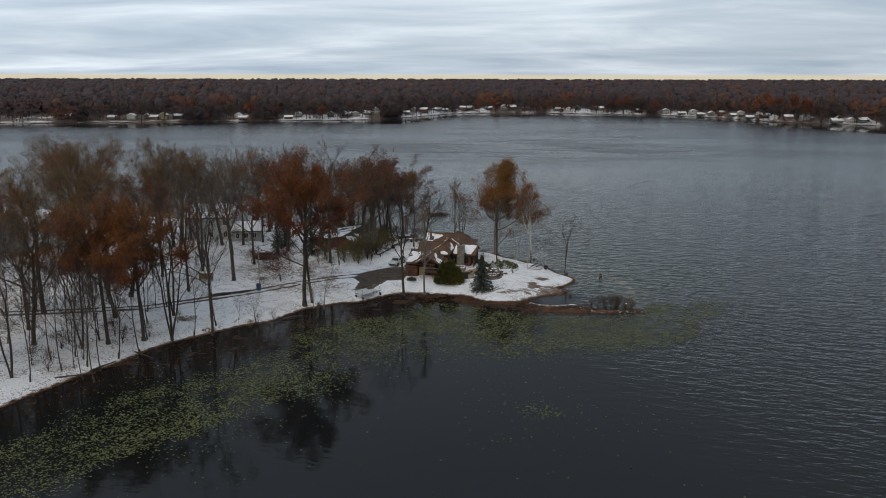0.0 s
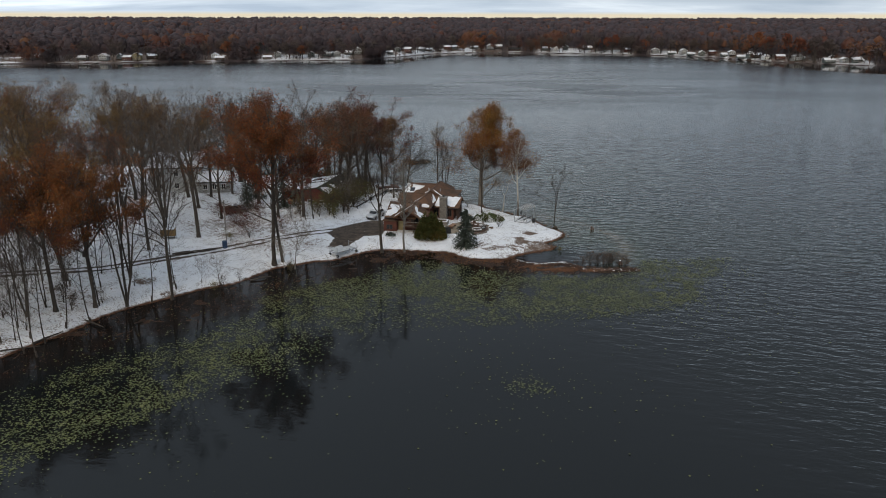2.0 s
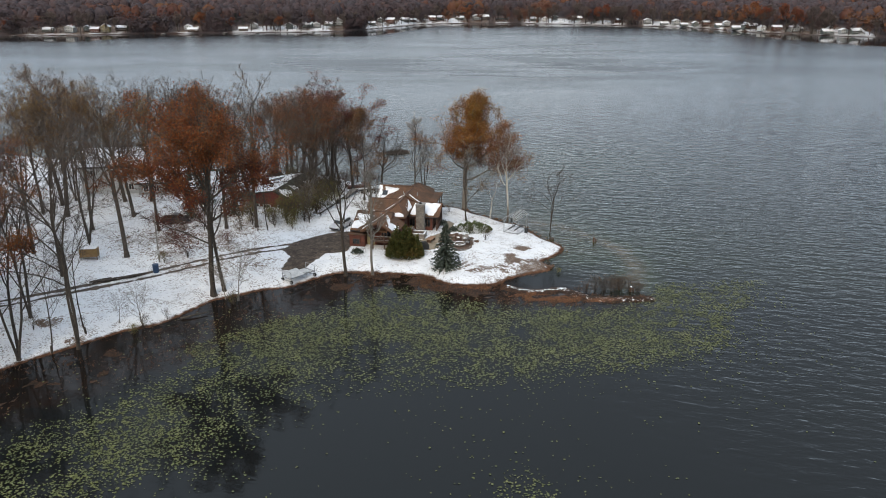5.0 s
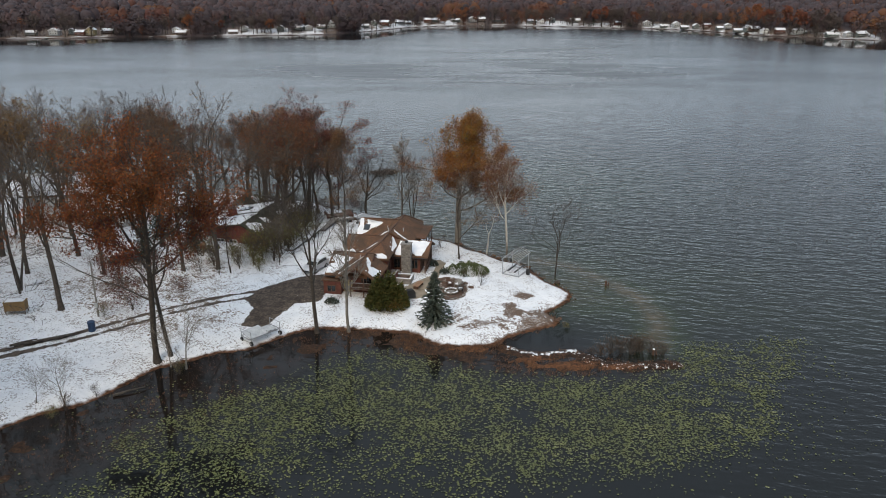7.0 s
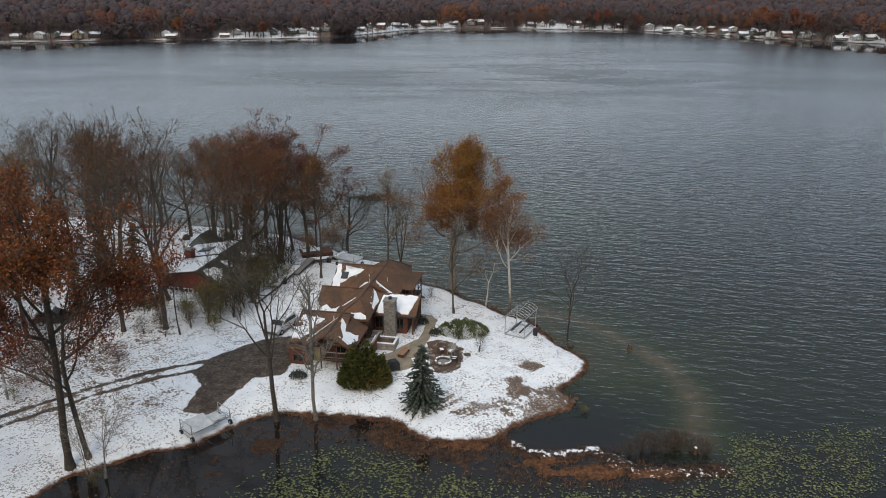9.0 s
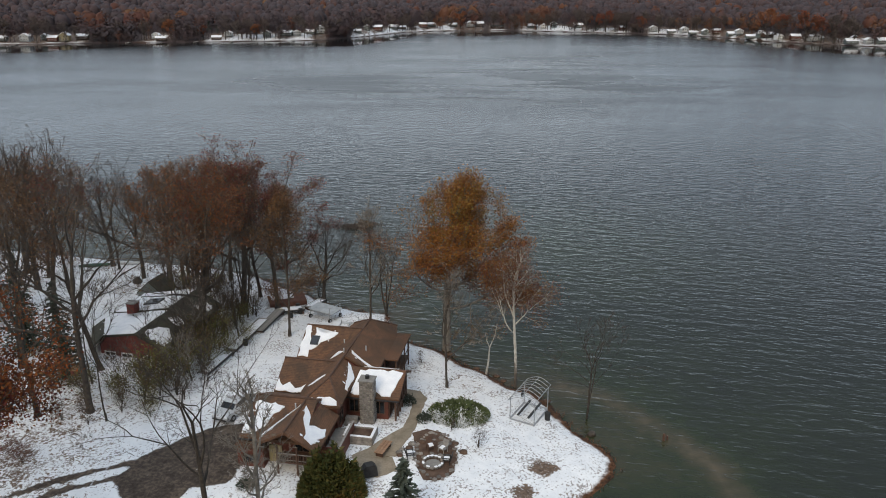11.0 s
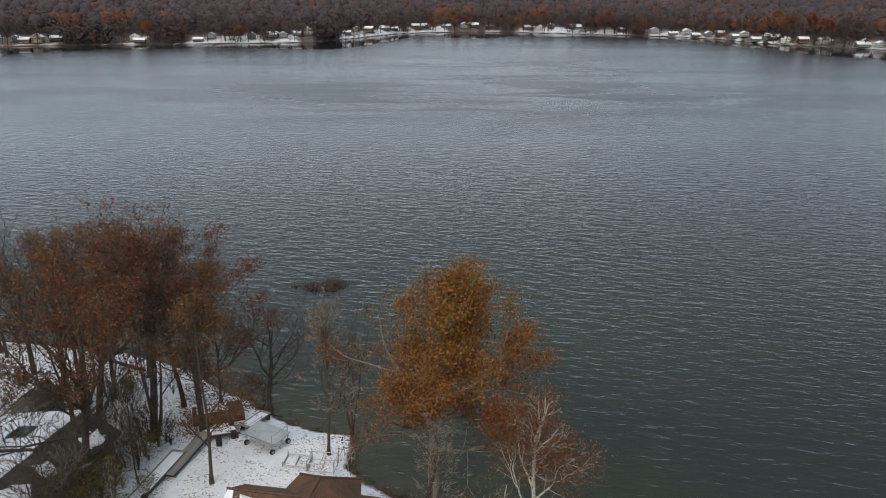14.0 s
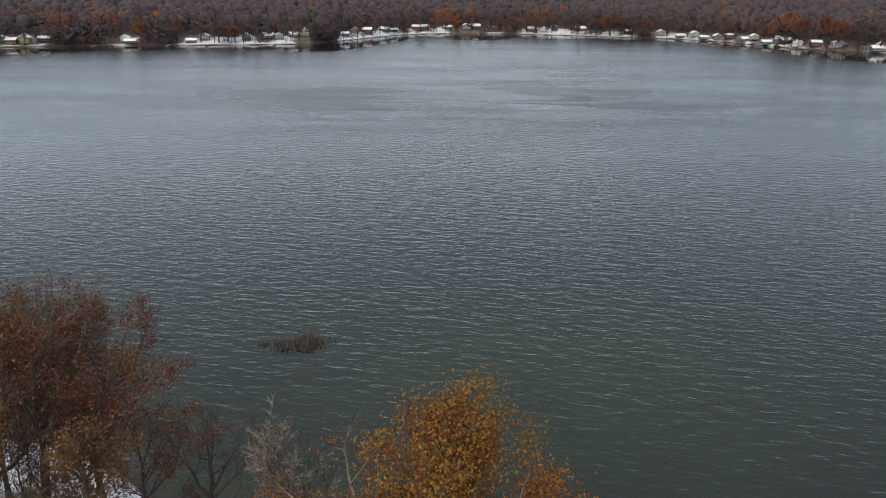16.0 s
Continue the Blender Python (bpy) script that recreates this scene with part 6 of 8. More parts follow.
def lilies():
    rnd = np.random.RandomState(5)
    west = [(-52, 66), (-48, 76), (-41.5, 89.7), (-33, 97), (-27, 104), (-17, 112.5), (-12, 105), (-12.4, 92), (-22, 88), (-28, 79), (-35, 72), (-40, 62)]
    main = [(-24.0, 104.0), (-22.3, 108.3), (-15.4, 117.0), (-8.0, 127.2), (-3.3, 130.6), (3.2, 129.6), (8, 126.4), (13, 124.6), (23.5, 123.2), (31, 125.2), (34.2, 132.0), (41, 131.5), (48.9, 133),
            (46.6, 125.8), (40.4, 119.6), (38.5, 113.3), (31.8, 109.0), (24, 106.5), (14, 104.5), (3.9, 102.6), (-4.2, 101.6), (-11.5, 99.3), (-22.0, 99.6)]
    strip = [(-25, 113), (-17, 120), (-11, 123), (-9, 116), (-11, 104), (-13, 92), (-17, 88), (-22, 96)]
    clump = [(8, 87), (11, 89.5), (15, 87), (12, 84), (9, 84)]
    n = 290000
    x, y = rnd.uniform(-56, 50, n), rnd.uniform(60, 140, n)
    d = np.maximum(np.maximum(poly_dist(x, y, west), poly_dist(x, y, main)), np.maximum(poly_dist(x, y, strip), poly_dist(x, y, clump)))
    # rafts of pads: close together inside the beds, thinning out over open water
    raft = (0.60 + 0.38 * wob(x, y, 0.11) + 0.45 * wob(x, y, 0.6)) * (0.30 + 0.70 * np.maximum(sst(y, 100, 118), sst(-x, 14, 22)))
    thick = 1.25 * sst(d, -1.0, 2.2) + 0.16 * np.exp(np.minimum(d, 0) / 4.0) + 0.0025 + 0.03 * sst(wob(x, y, 0.16), 0.55, 1.1)
    thick = thick * (0.7 + 0.3 * sst(x, -44, -30)) * (0.72 + 0.28 * sst(x + 0.3 * (y - 110), -30, -12))
    ok = (rnd.uniform(0, 1, n) < np.clip(raft, 0.05, 1.2) * thick) & (poly_dist(x, y, SHORE) < -0.3) & (d > -24) & (y < 136) & (y < 124 + np.maximum(0, x - 28) * 0.6 + (d > -1) * 30)
    x, y = x[ok], y[ok]
    vs, fs = [], []
    for px, py in zip(x, y):
        s = 0.052 + 0.086 * rnd.uniform() ** 1.6
        ang = rnd.uniform(0, 6.28)
        tx, ty = rnd.normal(0, 0.16, 2)
        o = len(vs)
        zc = rnd.uniform(0.010, 0.03)
        vs.append((px, py, zc - 0.005))
        for k in range(5):
            w = ang + 0.25 + k * (6.28 - 0.5) / 4
            q = s * rnd.uniform(0.85, 1.15)
            dx, dy = math.cos(w) * q, math.sin(w) * q
            vs.append((px + dx, py + dy, zc + 0.010 + abs(tx * dx + ty * dy)))
        fs += [(o, o + k, o + k + 1) for k in range(1, 5)]
    ob = new("lily_pads", mesh_of("lily_pads", vs, fs, "lily"))
    tagged(ob, "yellow-green lily pads floating on the calm shallow water", "lily pads", kind="stuff")


def sedges():
    rnd = np.random.RandomState(8)
    x, y = scatter_in(MARSH, 90000, rnd)
    d = poly_dist(x, y, SHORE)
    patch = 0.5 + 0.5 * wob(x, y, 0.22) + 0.3 * wob(x, y, 0.7)
    east = sst(x, -12, 0)
    ok = (d < 0.2) & (rnd.uniform(0, 1, len(x)) < np.clip((patch - 0.15) * (0.36 + 0.64 * east), 0.02, 1))
    x, y = x[ok], y[ok]
    # a fringe of leaves and stalks along the whole shore
    sx_, sy_ = [], []
    for (ax, ay), (bx, by) in zip(SHORE[5:-3], SHORE[6:-2]):
        n = int(math.hypot(bx - ax, by - ay) * 5)
        s = rnd.uniform(0, 1, n)
        sx_.append(ax + (bx - ax) * s + rnd.normal(0, 0.35, n))
        sy_.append(ay + (by - ay) * s + rnd.normal(0, 0.35, n))
    x, y = np.concatenate([x] + sx_), np.concatenate([y] + sy_)
    z = land_height(x, y)[0]
    vs, fs = [], []
    for px, py, pz in zip(x, y, z):
        for _ in range(5):
            w = rnd.uniform(0, 6.28)
            l = rnd.uniform(0.14, 0.5) * (0.55 + 0.45 * min(1, max(0, (px + 14) / 12)))
            b0 = Vector((px + rnd.normal(0, 0.10), py + rnd.normal(0, 0.10), max(pz, 0.0) - 0.03))
            dv = Vector((math.cos(w) * rnd.uniform(0.2, 1.2), math.sin(w) * rnd.uniform(0.2, 1.2), rnd.uniform(0.35, 1))).normalized()
            sd = Vector((-math.sin(w), math.cos(w), 0)) * rnd.uniform(0.015, 0.04)
            o = len(vs)
            vs += [tuple(b0 - sd), tuple(b0 + sd), tuple(b0 + dv * l)]
            fs.append((o, o + 1, o + 2))
    ob = new("marsh_grass", mesh_of("marsh_grass", vs, fs, "sedge"))
    tagged(ob, "matted red-brown dead sedge and stalks along the water's edge", "marsh grass", kind="stuff")


lilies()
sedges()


# ---- the far shore ----
def crown_top(store, c0, h, wd, rnd):
    """The uneven rounded top of one crown."""
    V2, F2 = store
    o = len(V2)
    for ring, (rr, zz) in enumerate(((1.0, 0.35), (0.95, 0.68), (0.6, 0.9))):
        for k in range(6):
            w = 6.283 * (k + 0.5 * ring) / 6
            g = rnd.uniform(0.75, 1.25) * wd * rr
            V2.append((c0[0] + math.cos(w) * g, c0[1] + math.sin(w) * g, c0[2] + h * zz * rnd.uniform(0.92, 1.08)))
    V2.append((c0[0] + rnd.normal(0, 0.2) * wd, c0[1], c0[2] + h * rnd.uniform(0.96, 1.06)))
    for ring in range(2):
        for k in range(6):
            p0, p1 = o + ring * 6 + k, o + ring * 6 + (k + 1) % 6
            F2 += [(p0, p1, p0 + 6), (p1, p1 + 6, p0 + 6)]
    F2 += [(o + 12 + k, o + 12 + (k + 1) % 6, o + 18) for k in range(6)]


# place along the shore, kind, set back from the water
LOTS = [(-300, 1, 14), (-283, 0, 12), (-272, 3, 15), (-265, 2, 9), (-258, 5, 11), (-248, 4, 16), (-197, 7, 14), (-192, 4, 8), (-153, 4, 9), (-146, 0, 18), (-117, 3, 16), (-103, 1, 20), (-95, 0, 18), (-85, 1, 24),
        (-78, 0, 28), (-51, 1, 18), (-44, 3, 24), (-35, 2, 18), (-22, 1, 20), (-15, 4, 16), (5, 2, 18), (13, 1, 22), (34, 1, 20), (51, 0, 18), (59, 4, 22), (77, 6, 11), (111, 1, 16), (121, 7, 14)]
LOTS += [(131, 3, 20), (153, 1, 22), (190, 2, 14), (215, 0, 13), (228, 1, 8), (238, 0, 13), (242, 1, 5), (250, 3, 9), (258, 2, 16), (264, 1, 12), (268, 0, 20), (270, 1, 8), (276, 3, 14), (280, 4, 18), (283, 7, 9), (293, 2, 12),
         (303, 0, 12), (307, 1, 16), (321, 1, 7), (325, 3, 14), (331, 0, 10), (339, 1, 13), (-335, 1, 20), (390, 0, 20), (420, 1, 22), (-400, 2, 20)]


def far_woods():
    rnd = np.random.RandomState(3)
    fx = np.array([p[0] for p in FAR])
    fy = np.array([p[1] for p in FAR])
    sets = {"far_wood": ([], []), "far_orange": ([], []), "far_pine": ([], [])}
    canopy = {"far_wood": ([], []), "far_orange": ([], [])}
    n = 10600
    u = rnd.uniform(0, 1, n)
    dist = 1.5 + 3900 * u ** 2.6
    half = 0.60 * (720 + dist) + 60
    x = rnd.uniform(-1, 1, n) * half
    y = np.interp(x, fx, fy) + dist
    z = land_height(x, y)[0]
    grove = wob(x, y * 0.5, 0.021)
    pines = wob(x + 900, y, 0.012)
    cleared = lot_open(x)
    for i in range(n):
        dd = dist[i]
        near = dd < 170
        treed = any(lo < x[i] < hi for lo, hi in TREED)
        lot = dd < 34 and cleared[i] > 0
        if any(abs(x[i] - q[0]) < 4.5 and dd < q[2] + 7 for q in LOTS) and rnd.uniform() < 0.66:
            continue
        if lot and (dd < 2.5 or rnd.uniform() > (0.88 if treed else 0.58 + 0.012 * dd)):
            continue
        if dd < 48 and cleared[i] <= 0 and rnd.uniform() < 0.3:
            continue
        h = rnd.uniform(9, 16) * (0.85 if dd < 40 else 1.0)
        wd = h * rnd.uniform(0.30, 0.45) * (1.0 if dd < 900 else 1.7)
        q = rnd.uniform()
        kind = "far_orange" if q < 0.03 + 0.7 * (grove[i] > 0.85 - 0.5 * (dd < 130)) else ("far_pine" if near and q > 0.985 - 0.3 * (pines[i] > 0.75) else "far_wood")
        V, F = sets[kind]
        c0 = np.array([x[i], y[i], z[i]])
        if near:
            # a trunk, and sprays that face outwards and up like the outside of a crown
            o = len(V)
            V += [(c0[0] - 0.25, c0[1], c0[2] - 0.5), (c0[0] + 0.25, c0[1], c0[2] - 0.5), (c0[0], c0[1] + 0.3, c0[2] - 0.5), (c0[0], c0[1], c0[2] + h * 0.8)]
            F += [(o, o + 1, o + 3), (o + 1, o + 2, o + 3), (o + 2, o, o + 3)]
            if lot:
                # open-grown trees fork above a clear stem
                for w in rnd.uniform(0, 6.28, 5):
                    o = len(V)
                    z0, l = c0[2] + h * rnd.uniform(0.18, 0.4), h * rnd.uniform(0.3, 0.5)
                    ex, ey = math.cos(w) * l * 0.6, math.sin(w) * l * 0.6
                    V += [(c0[0], c0[1], z0), (c0[0], c0[1], z0 + 0.35), (c0[0] + ex, c0[1] + ey, z0 + l)]
                    F.append((o, o + 1, o + 2))
            cards = 34 if lot else 64 if dd < 48 else 42
            if dd >= 48 and kind != "far_pine":
                crown_top(canopy[kind], c0, h * 0.93, wd * 0.9, rnd)
            sz = 0.22 * wd
            a = rnd.uniform(0, 6.28, cards)
            s = rnd.uniform(0, 1, cards)
            if kind == "far_pine":
                rr = wd * 0.55 * (1 - s) * np.sqrt(rnd.uniform(0, 1, cards))
                zz2 = h * (0.08 + 0.95 * s)
            else:
                low = 0.40 if lot else 0.16
                rr = wd * np.sqrt(rnd.uniform(0, 1, cards)) * np.sin(np.pi * np.clip(0.14 + 0.82 * s, 0, 1)) ** 0.7
                zz2 = h * (low + (1 - low) * s)
            P3 = np.stack([c0[0] + np.cos(a) * rr, c0[1] + np.sin(a) * rr, c0[2] + zz2], 1)
            N = P3 - (c0 + np.array([0, 0, h * 0.42])) + rnd.normal(0, 0.35, (cards, 3)) * wd
            N /= np.linalg.norm(N, axis=1)[:, None] + 1e-6
            E1 = np.cross(N, rnd.normal(0, 1, (cards, 3)))
            E1 *= sz * 0.95 / (np.linalg.norm(E1, axis=1)[:, None] + 1e-6)
            E2 = np.cross(N, E1) * rnd.uniform(0.7, 1.5, (cards, 1))
            for k in range(cards):
                o = len(V)
                p = P3[k]
                V += [tuple(p - E1[k] * 0.8 - E2[k] * 0.4), tuple(p + E2[k] * 0.9), tuple(p + E1[k] - E2[k] * 0.4)]
                up_ = np.cross(E2[k], E1[k])
                F.append((o, o + 1, o + 2) if up_[2] * 0.5 - up_[1] * 0.8 > 0 else (o + 2, o + 1, o))
        else:
            # deep in the woods only the uneven tops of crowns show
            crown_top(canopy[kind], c0, h, wd, rnd)
    lab = {"far_wood": "distant purple-brown leafless woods across the lake", "far_orange": "distant orange autumn trees in the far woods", "far_pine": "distant dark pines in the far woods"}
    for k, (V, F) in sets.items():
        # every spray shows its lit side to the lake
        VA, FA = np.array(V), np.array(F)
        fn = np.cross(VA[FA[:, 1]] - VA[FA[:, 0]], VA[FA[:, 2]] - VA[FA[:, 0]])
        back = fn @ np.array([0.0, -1.0, 0.08]) < 0
        FA[back] = FA[back][:, ::-1]
        me = mesh_of(k, V, FA.tolist(), k)
        # crowns far off take the light softly, as a mass of twigs does
        N0 = np.zeros(len(me.loops) * 3, dtype=np.float32)
        me.polygons.foreach_get("normal", N0[:len(me.polygons) * 3])
        fn = N0[:len(me.polygons) * 3].reshape(-1, 3) * 0.2 + np.array([0, -0.35, 0.75])
        me.normals_split_custom_set(np.repeat(fn / np.linalg.norm(fn, axis=1)[:, None], 3, axis=0).tolist())
        tagged(new("distant_woods", me), lab[k], "woods", kind="stuff")
    for k, (V, F) in canopy.items():
        tagged(new("distant_woods", mesh_of(k + "_tops", V, F, k, smooth=True)), lab[k] + ", behind the shore", "woods", kind="stuff")


far_woods()


def lake_house(wall, roof, label, w, dp, eave, peak, front_gable):
    h = thing("lake_house", label, "house")
    al = "y" if front_gable else "x"
    a, e = (dp, w) if front_gable else (w, dp)
    wall_under("wall", al, -a / 2, a / 2, 0, peak - 0.3, -e / 2, eave, e / 2, eave, -1.0, wall, h)
    gable("roof", al, -a / 2 - 0.6, a / 2 + 0.6, 0, peak, -e / 2 - 0.7, eave - 0.2, e / 2 + 0.7, eave - 0.2, roof, h, 0.45)
    for lv in ([1.0, 3.9] if eave > 5 else [1.0]):
        for k in range(-1, 2):
            window(h, "s", k * w / 3.3, -dp / 2 - 0.04, lv, w / 6.5, 1.5)
    part("chimney", box_me("chimney", "siding_brick", w * 0.2, w * 0.2 + 0.9, -0.4, 0.5, eave, peak + 1.1), h)
    part("deck", box_me("deck", "timber_grey", -w / 2, w / 2, -dp / 2 - 3, -dp / 2, 0.2, 0.45), h)
    return h


KINDS = [lake_house("grey_paint", "snow", "grey lakeside house with a snowy roof on the far shore", 12, 9, 5.6, 8.6, True),
         lake_house("green_grey", "snow", "low grey-green lakeside house with a snowy roof on the far shore", 14, 8, 3.2, 5.8, False),
         lake_house("siding_red", "snow", "dark red lakeside house with a snowy roof on the far shore", 13, 9, 5.4, 8.0, False),
         lake_house("green_grey", "snow", "dark grey lakeside house with a snowy roof on the far shore", 10, 8, 5.6, 9.0, True),
         lake_house("timber", "snow", "low brown lakeside house with a snowy roof on the far shore", 15, 9, 3.4, 6.0, False),
         lake_house("khaki", "snow", "beige gabled lakeside house on the far shore", 11, 9, 6.2, 10.0, True),
         lake_house("timber", "roof_dark", "long dark lakeside house on the far shore", 24, 9, 3.6, 6.0, False),
         lake_house("white_paint", "snow", "white gabled lakeside house with a snowy roof on the far shore", 11, 9, 5.4, 9.0, True)]
for k in KINDS:
    tagged(k, group="houses on the far shore")
FX, FY = [p[0] for p in FAR], [p[1] for p in FAR]
rnd = random.Random(12)
used = set()
for x, k, back in LOTS:
    y = float(np.interp(x, FX, FY)) + back - 2
    s = rnd.uniform(0.47, 0.68)
    m = pose(x, y, z_at(x, y) + 0.3, 0, 0, rnd.uniform(-14, 14)) @ Matrix.Diagonal((s, s, s, 1))
    if k in used:
        o = copy_thing(KINDS[k], Matrix.Identity(4))
        o.matrix_basis = m
    else:
        used.add(k)
        KINDS[k].matrix_world = m


# open-grown trees that stand along the far lots, before and between the houses
SHORE_TREES = {
    "rust": (make_tree("shore_tree", "spreading rust-red tree on the far shore", 71, 20, 0.40, dict(limbs=6, levels=4, bare=0.22, stem=0.5, open=(14, 60), side=1, sprays=1, peak=0.3, rmin=0.05), [("shore_rust", 1500, 0.75, 0.8, None), ("shore_brown", 260, 0.7, 0.8, None)], twig="bark"), 20),
    "brown": (make_tree("shore_tree", "bare grey-brown tree on the far shore", 72, 18, 0.34, dict(limbs=6, levels=4, bare=0.20, stem=0.5, open=(14, 54), side=1, sprays=2, peak=0.3, rmin=0.05), [("shore_brown", 620, 0.7, 0.8, None)], twig="bark"), 18),
    "low": (make_tree("shore_tree", "low brown thicket tree at the far waterline", 73, 8, 0.16, dict(limbs=5, levels=3, bare=0.10, stem=0.4, open=(20, 66), side=1, sprays=2, peak=0.3, rmin=0.05), [("shore_brown", 420, 0.55, 0.6, None)], twig="bark"), 8),
}
for k in SHORE_TREES.values():
    tagged(k[0], group="trees on the far shore")
STAND = [("rust", 277.7, 717, 22), ("rust", 297.2, 689, 22), ("brown", 290.5, 710, 19), ("brown", 311.8, 673, 21), ("rust", 305.3, 680, 18), ("brown", 319, 668, 18), ("rust", 284, 704, 19), ("low", 301, 684, 9),
         ("brown", 93.6, 858, 13), ("brown", 126.9, 846, 14), ("rust", 174.2, 823, 18), ("brown", 158.1, 831, 16), ("brown", 191, 815, 18), ("brown", 182, 820, 15), ("brown", 244.8, 783, 15), ("rust", 166, 830, 15), ("low", 148, 836, 8), ("low", 200, 809, 8)]
rnd = random.Random(57)
x = -330.0
while x < 372:
    x += rnd.uniform(4.5, 12.5)
    house_by = min(abs(x - q[0]) for q in LOTS)
    back = rnd.uniform(3, 9) if house_by > 3.2 else rnd.choice((4.0, 4.0, 26.0, 30.0))
    kind = rnd.choice(("rust", "brown", "brown", "brown", "low", "low")) if back < 20 and house_by > 3.2 else "brown"
    STAND.append((kind, x, float(np.interp(x, FX, FY)) + back, rnd.uniform(5, 8.5) if kind == "low" else rnd.uniform(10, 17)))
for kind, x, y, h in STAND:
    plant(SHORE_TREES[kind][0], x, max(y, float(np.interp(x, FX, FY)) + 2.5), h, SHORE_TREES[kind][1], rnd.uniform(0, 360))


def far_dock(x, length):
    y = float(np.interp(x, FX, FY))
    e = thing("dock", "pale wooden dock on posts at the far shore", "dock", (x, y + 1.5, 0), 0, "docks on the far shore")
    part("deck", box_me("deck", "timber_grey", -0.9, 0.9, -length, 0, 0.45, 0.6), e)
    for q in range(3):
        for sx2 in (-0.8, 0.8):
            part("post", tube_me("post", "timber_grey", [(sx2, -length + 0.5 + q * length / 3, -1.2), (sx2, -length + 0.5 + q * length / 3, 0.9)], 0.12), e)


for x, l in ((-355, 10), (-318, 9), (-285, 12), (-212, 9), (-165, 10), (-140, 9), (-95, 10), (-20, 12), (25, 10), (60, 9), (110, 9), (175, 10), (222, 9), (246, 10), (282, 9), (300, 9), (320, 11), (332, 9)):
    far_dock(x, l)


# ---- loose things on the point ----
M["plank_red"] = plain("plank_red", (0.07, 0.03, 0.02), (0.13, 0.055, 0.035), 2.0, 0.85)


def wheel(parent, x, y, z, r, w=0.16, axis_rz=0):
    o = part("wheel", tube_me("wheel", "rubber", [(-w / 2, 0, 0), (-w / 2 + 0.03, 0, 0), (w / 2 - 0.03, 0, 0), (w / 2, 0, 0)], r, sides=14), parent, "", pose(x, y, z, 0, 0, axis_rz))
    part("rim", tube_me("rim", "metal", [(-w / 2 - 0.015, 0, 0), (w / 2 + 0.015, 0, 0)], r * 0.55, sides=12), o)
    return o


def rolling_dock(label, x, y, rz, z, panels, L=4.4, W=1.7, tilt=0.0):
    e = thing("rolling_dock", label, "dock", (x, y, z_at(x, y)), rz)
    for sy in (-W / 2, W / 2):
        part("frame_rail", box_me("frame_rail", "metal", -L / 2, L / 2, sy - 0.05, sy + 0.05, z - 0.22, z - 0.10, 0.01), e)
    for k in range(5):
        xx = -L / 2 + 0.1 + k * (L - 0.2) / 4
        part("cross_bar", box_me("cross_bar", "metal", xx - 0.04, xx + 0.04, -W / 2, W / 2, z - 0.24, z - 0.16, 0.01), e)
    for x0, x1, w2, dz, tl in panels:
        pm = box_me("deck_panel", "tarp", x0, x1, -w2 / 2, w2 / 2, 0, 0.08, 0.02)
        part("deck_panel", pm, e, "", pose(0, 0, z - 0.06 + dz, tl, 0, 0))
    for xx in (-L / 2 + 0.15, L / 2 - 0.15):
        for sy in (-W / 2 - 0.1, W / 2 + 0.1):
            part("leg", tube_me("leg", "metal", [(xx, sy, 0.12), (xx, sy, z + 0.75)], 0.045), e)
            wheel(e, xx, sy, 0.26, 0.26, 0.2)
        part("axle", tube_me("axle", "metal", [(xx, -W / 2 - 0.1, 0.3), (xx, W / 2 + 0.1, 0.3)], 0.03), e)
        part("top_bar", tube_me("top_bar", "metal", [(xx, -W / 2 - 0.1, z + 0.7), (xx, W / 2 + 0.1, z + 0.7)], 0.03), e)
    return e


rolling_dock("grey aluminium dock section on wheels standing on snow", -15.4, 133.4, 48, 0.95, [(-2.1, 0.35, 1.9, 0.12, 14), (0.4, 1.6, 1.7, 0.0, -4)])
rolling_dock("grey dock section with wheels on the snowy lakeside lawn", -5.9, 177.6, -32, 1.15, [(-1.9, 1.9, 2.2, 0.1, 3)], 3.4, 1.9)


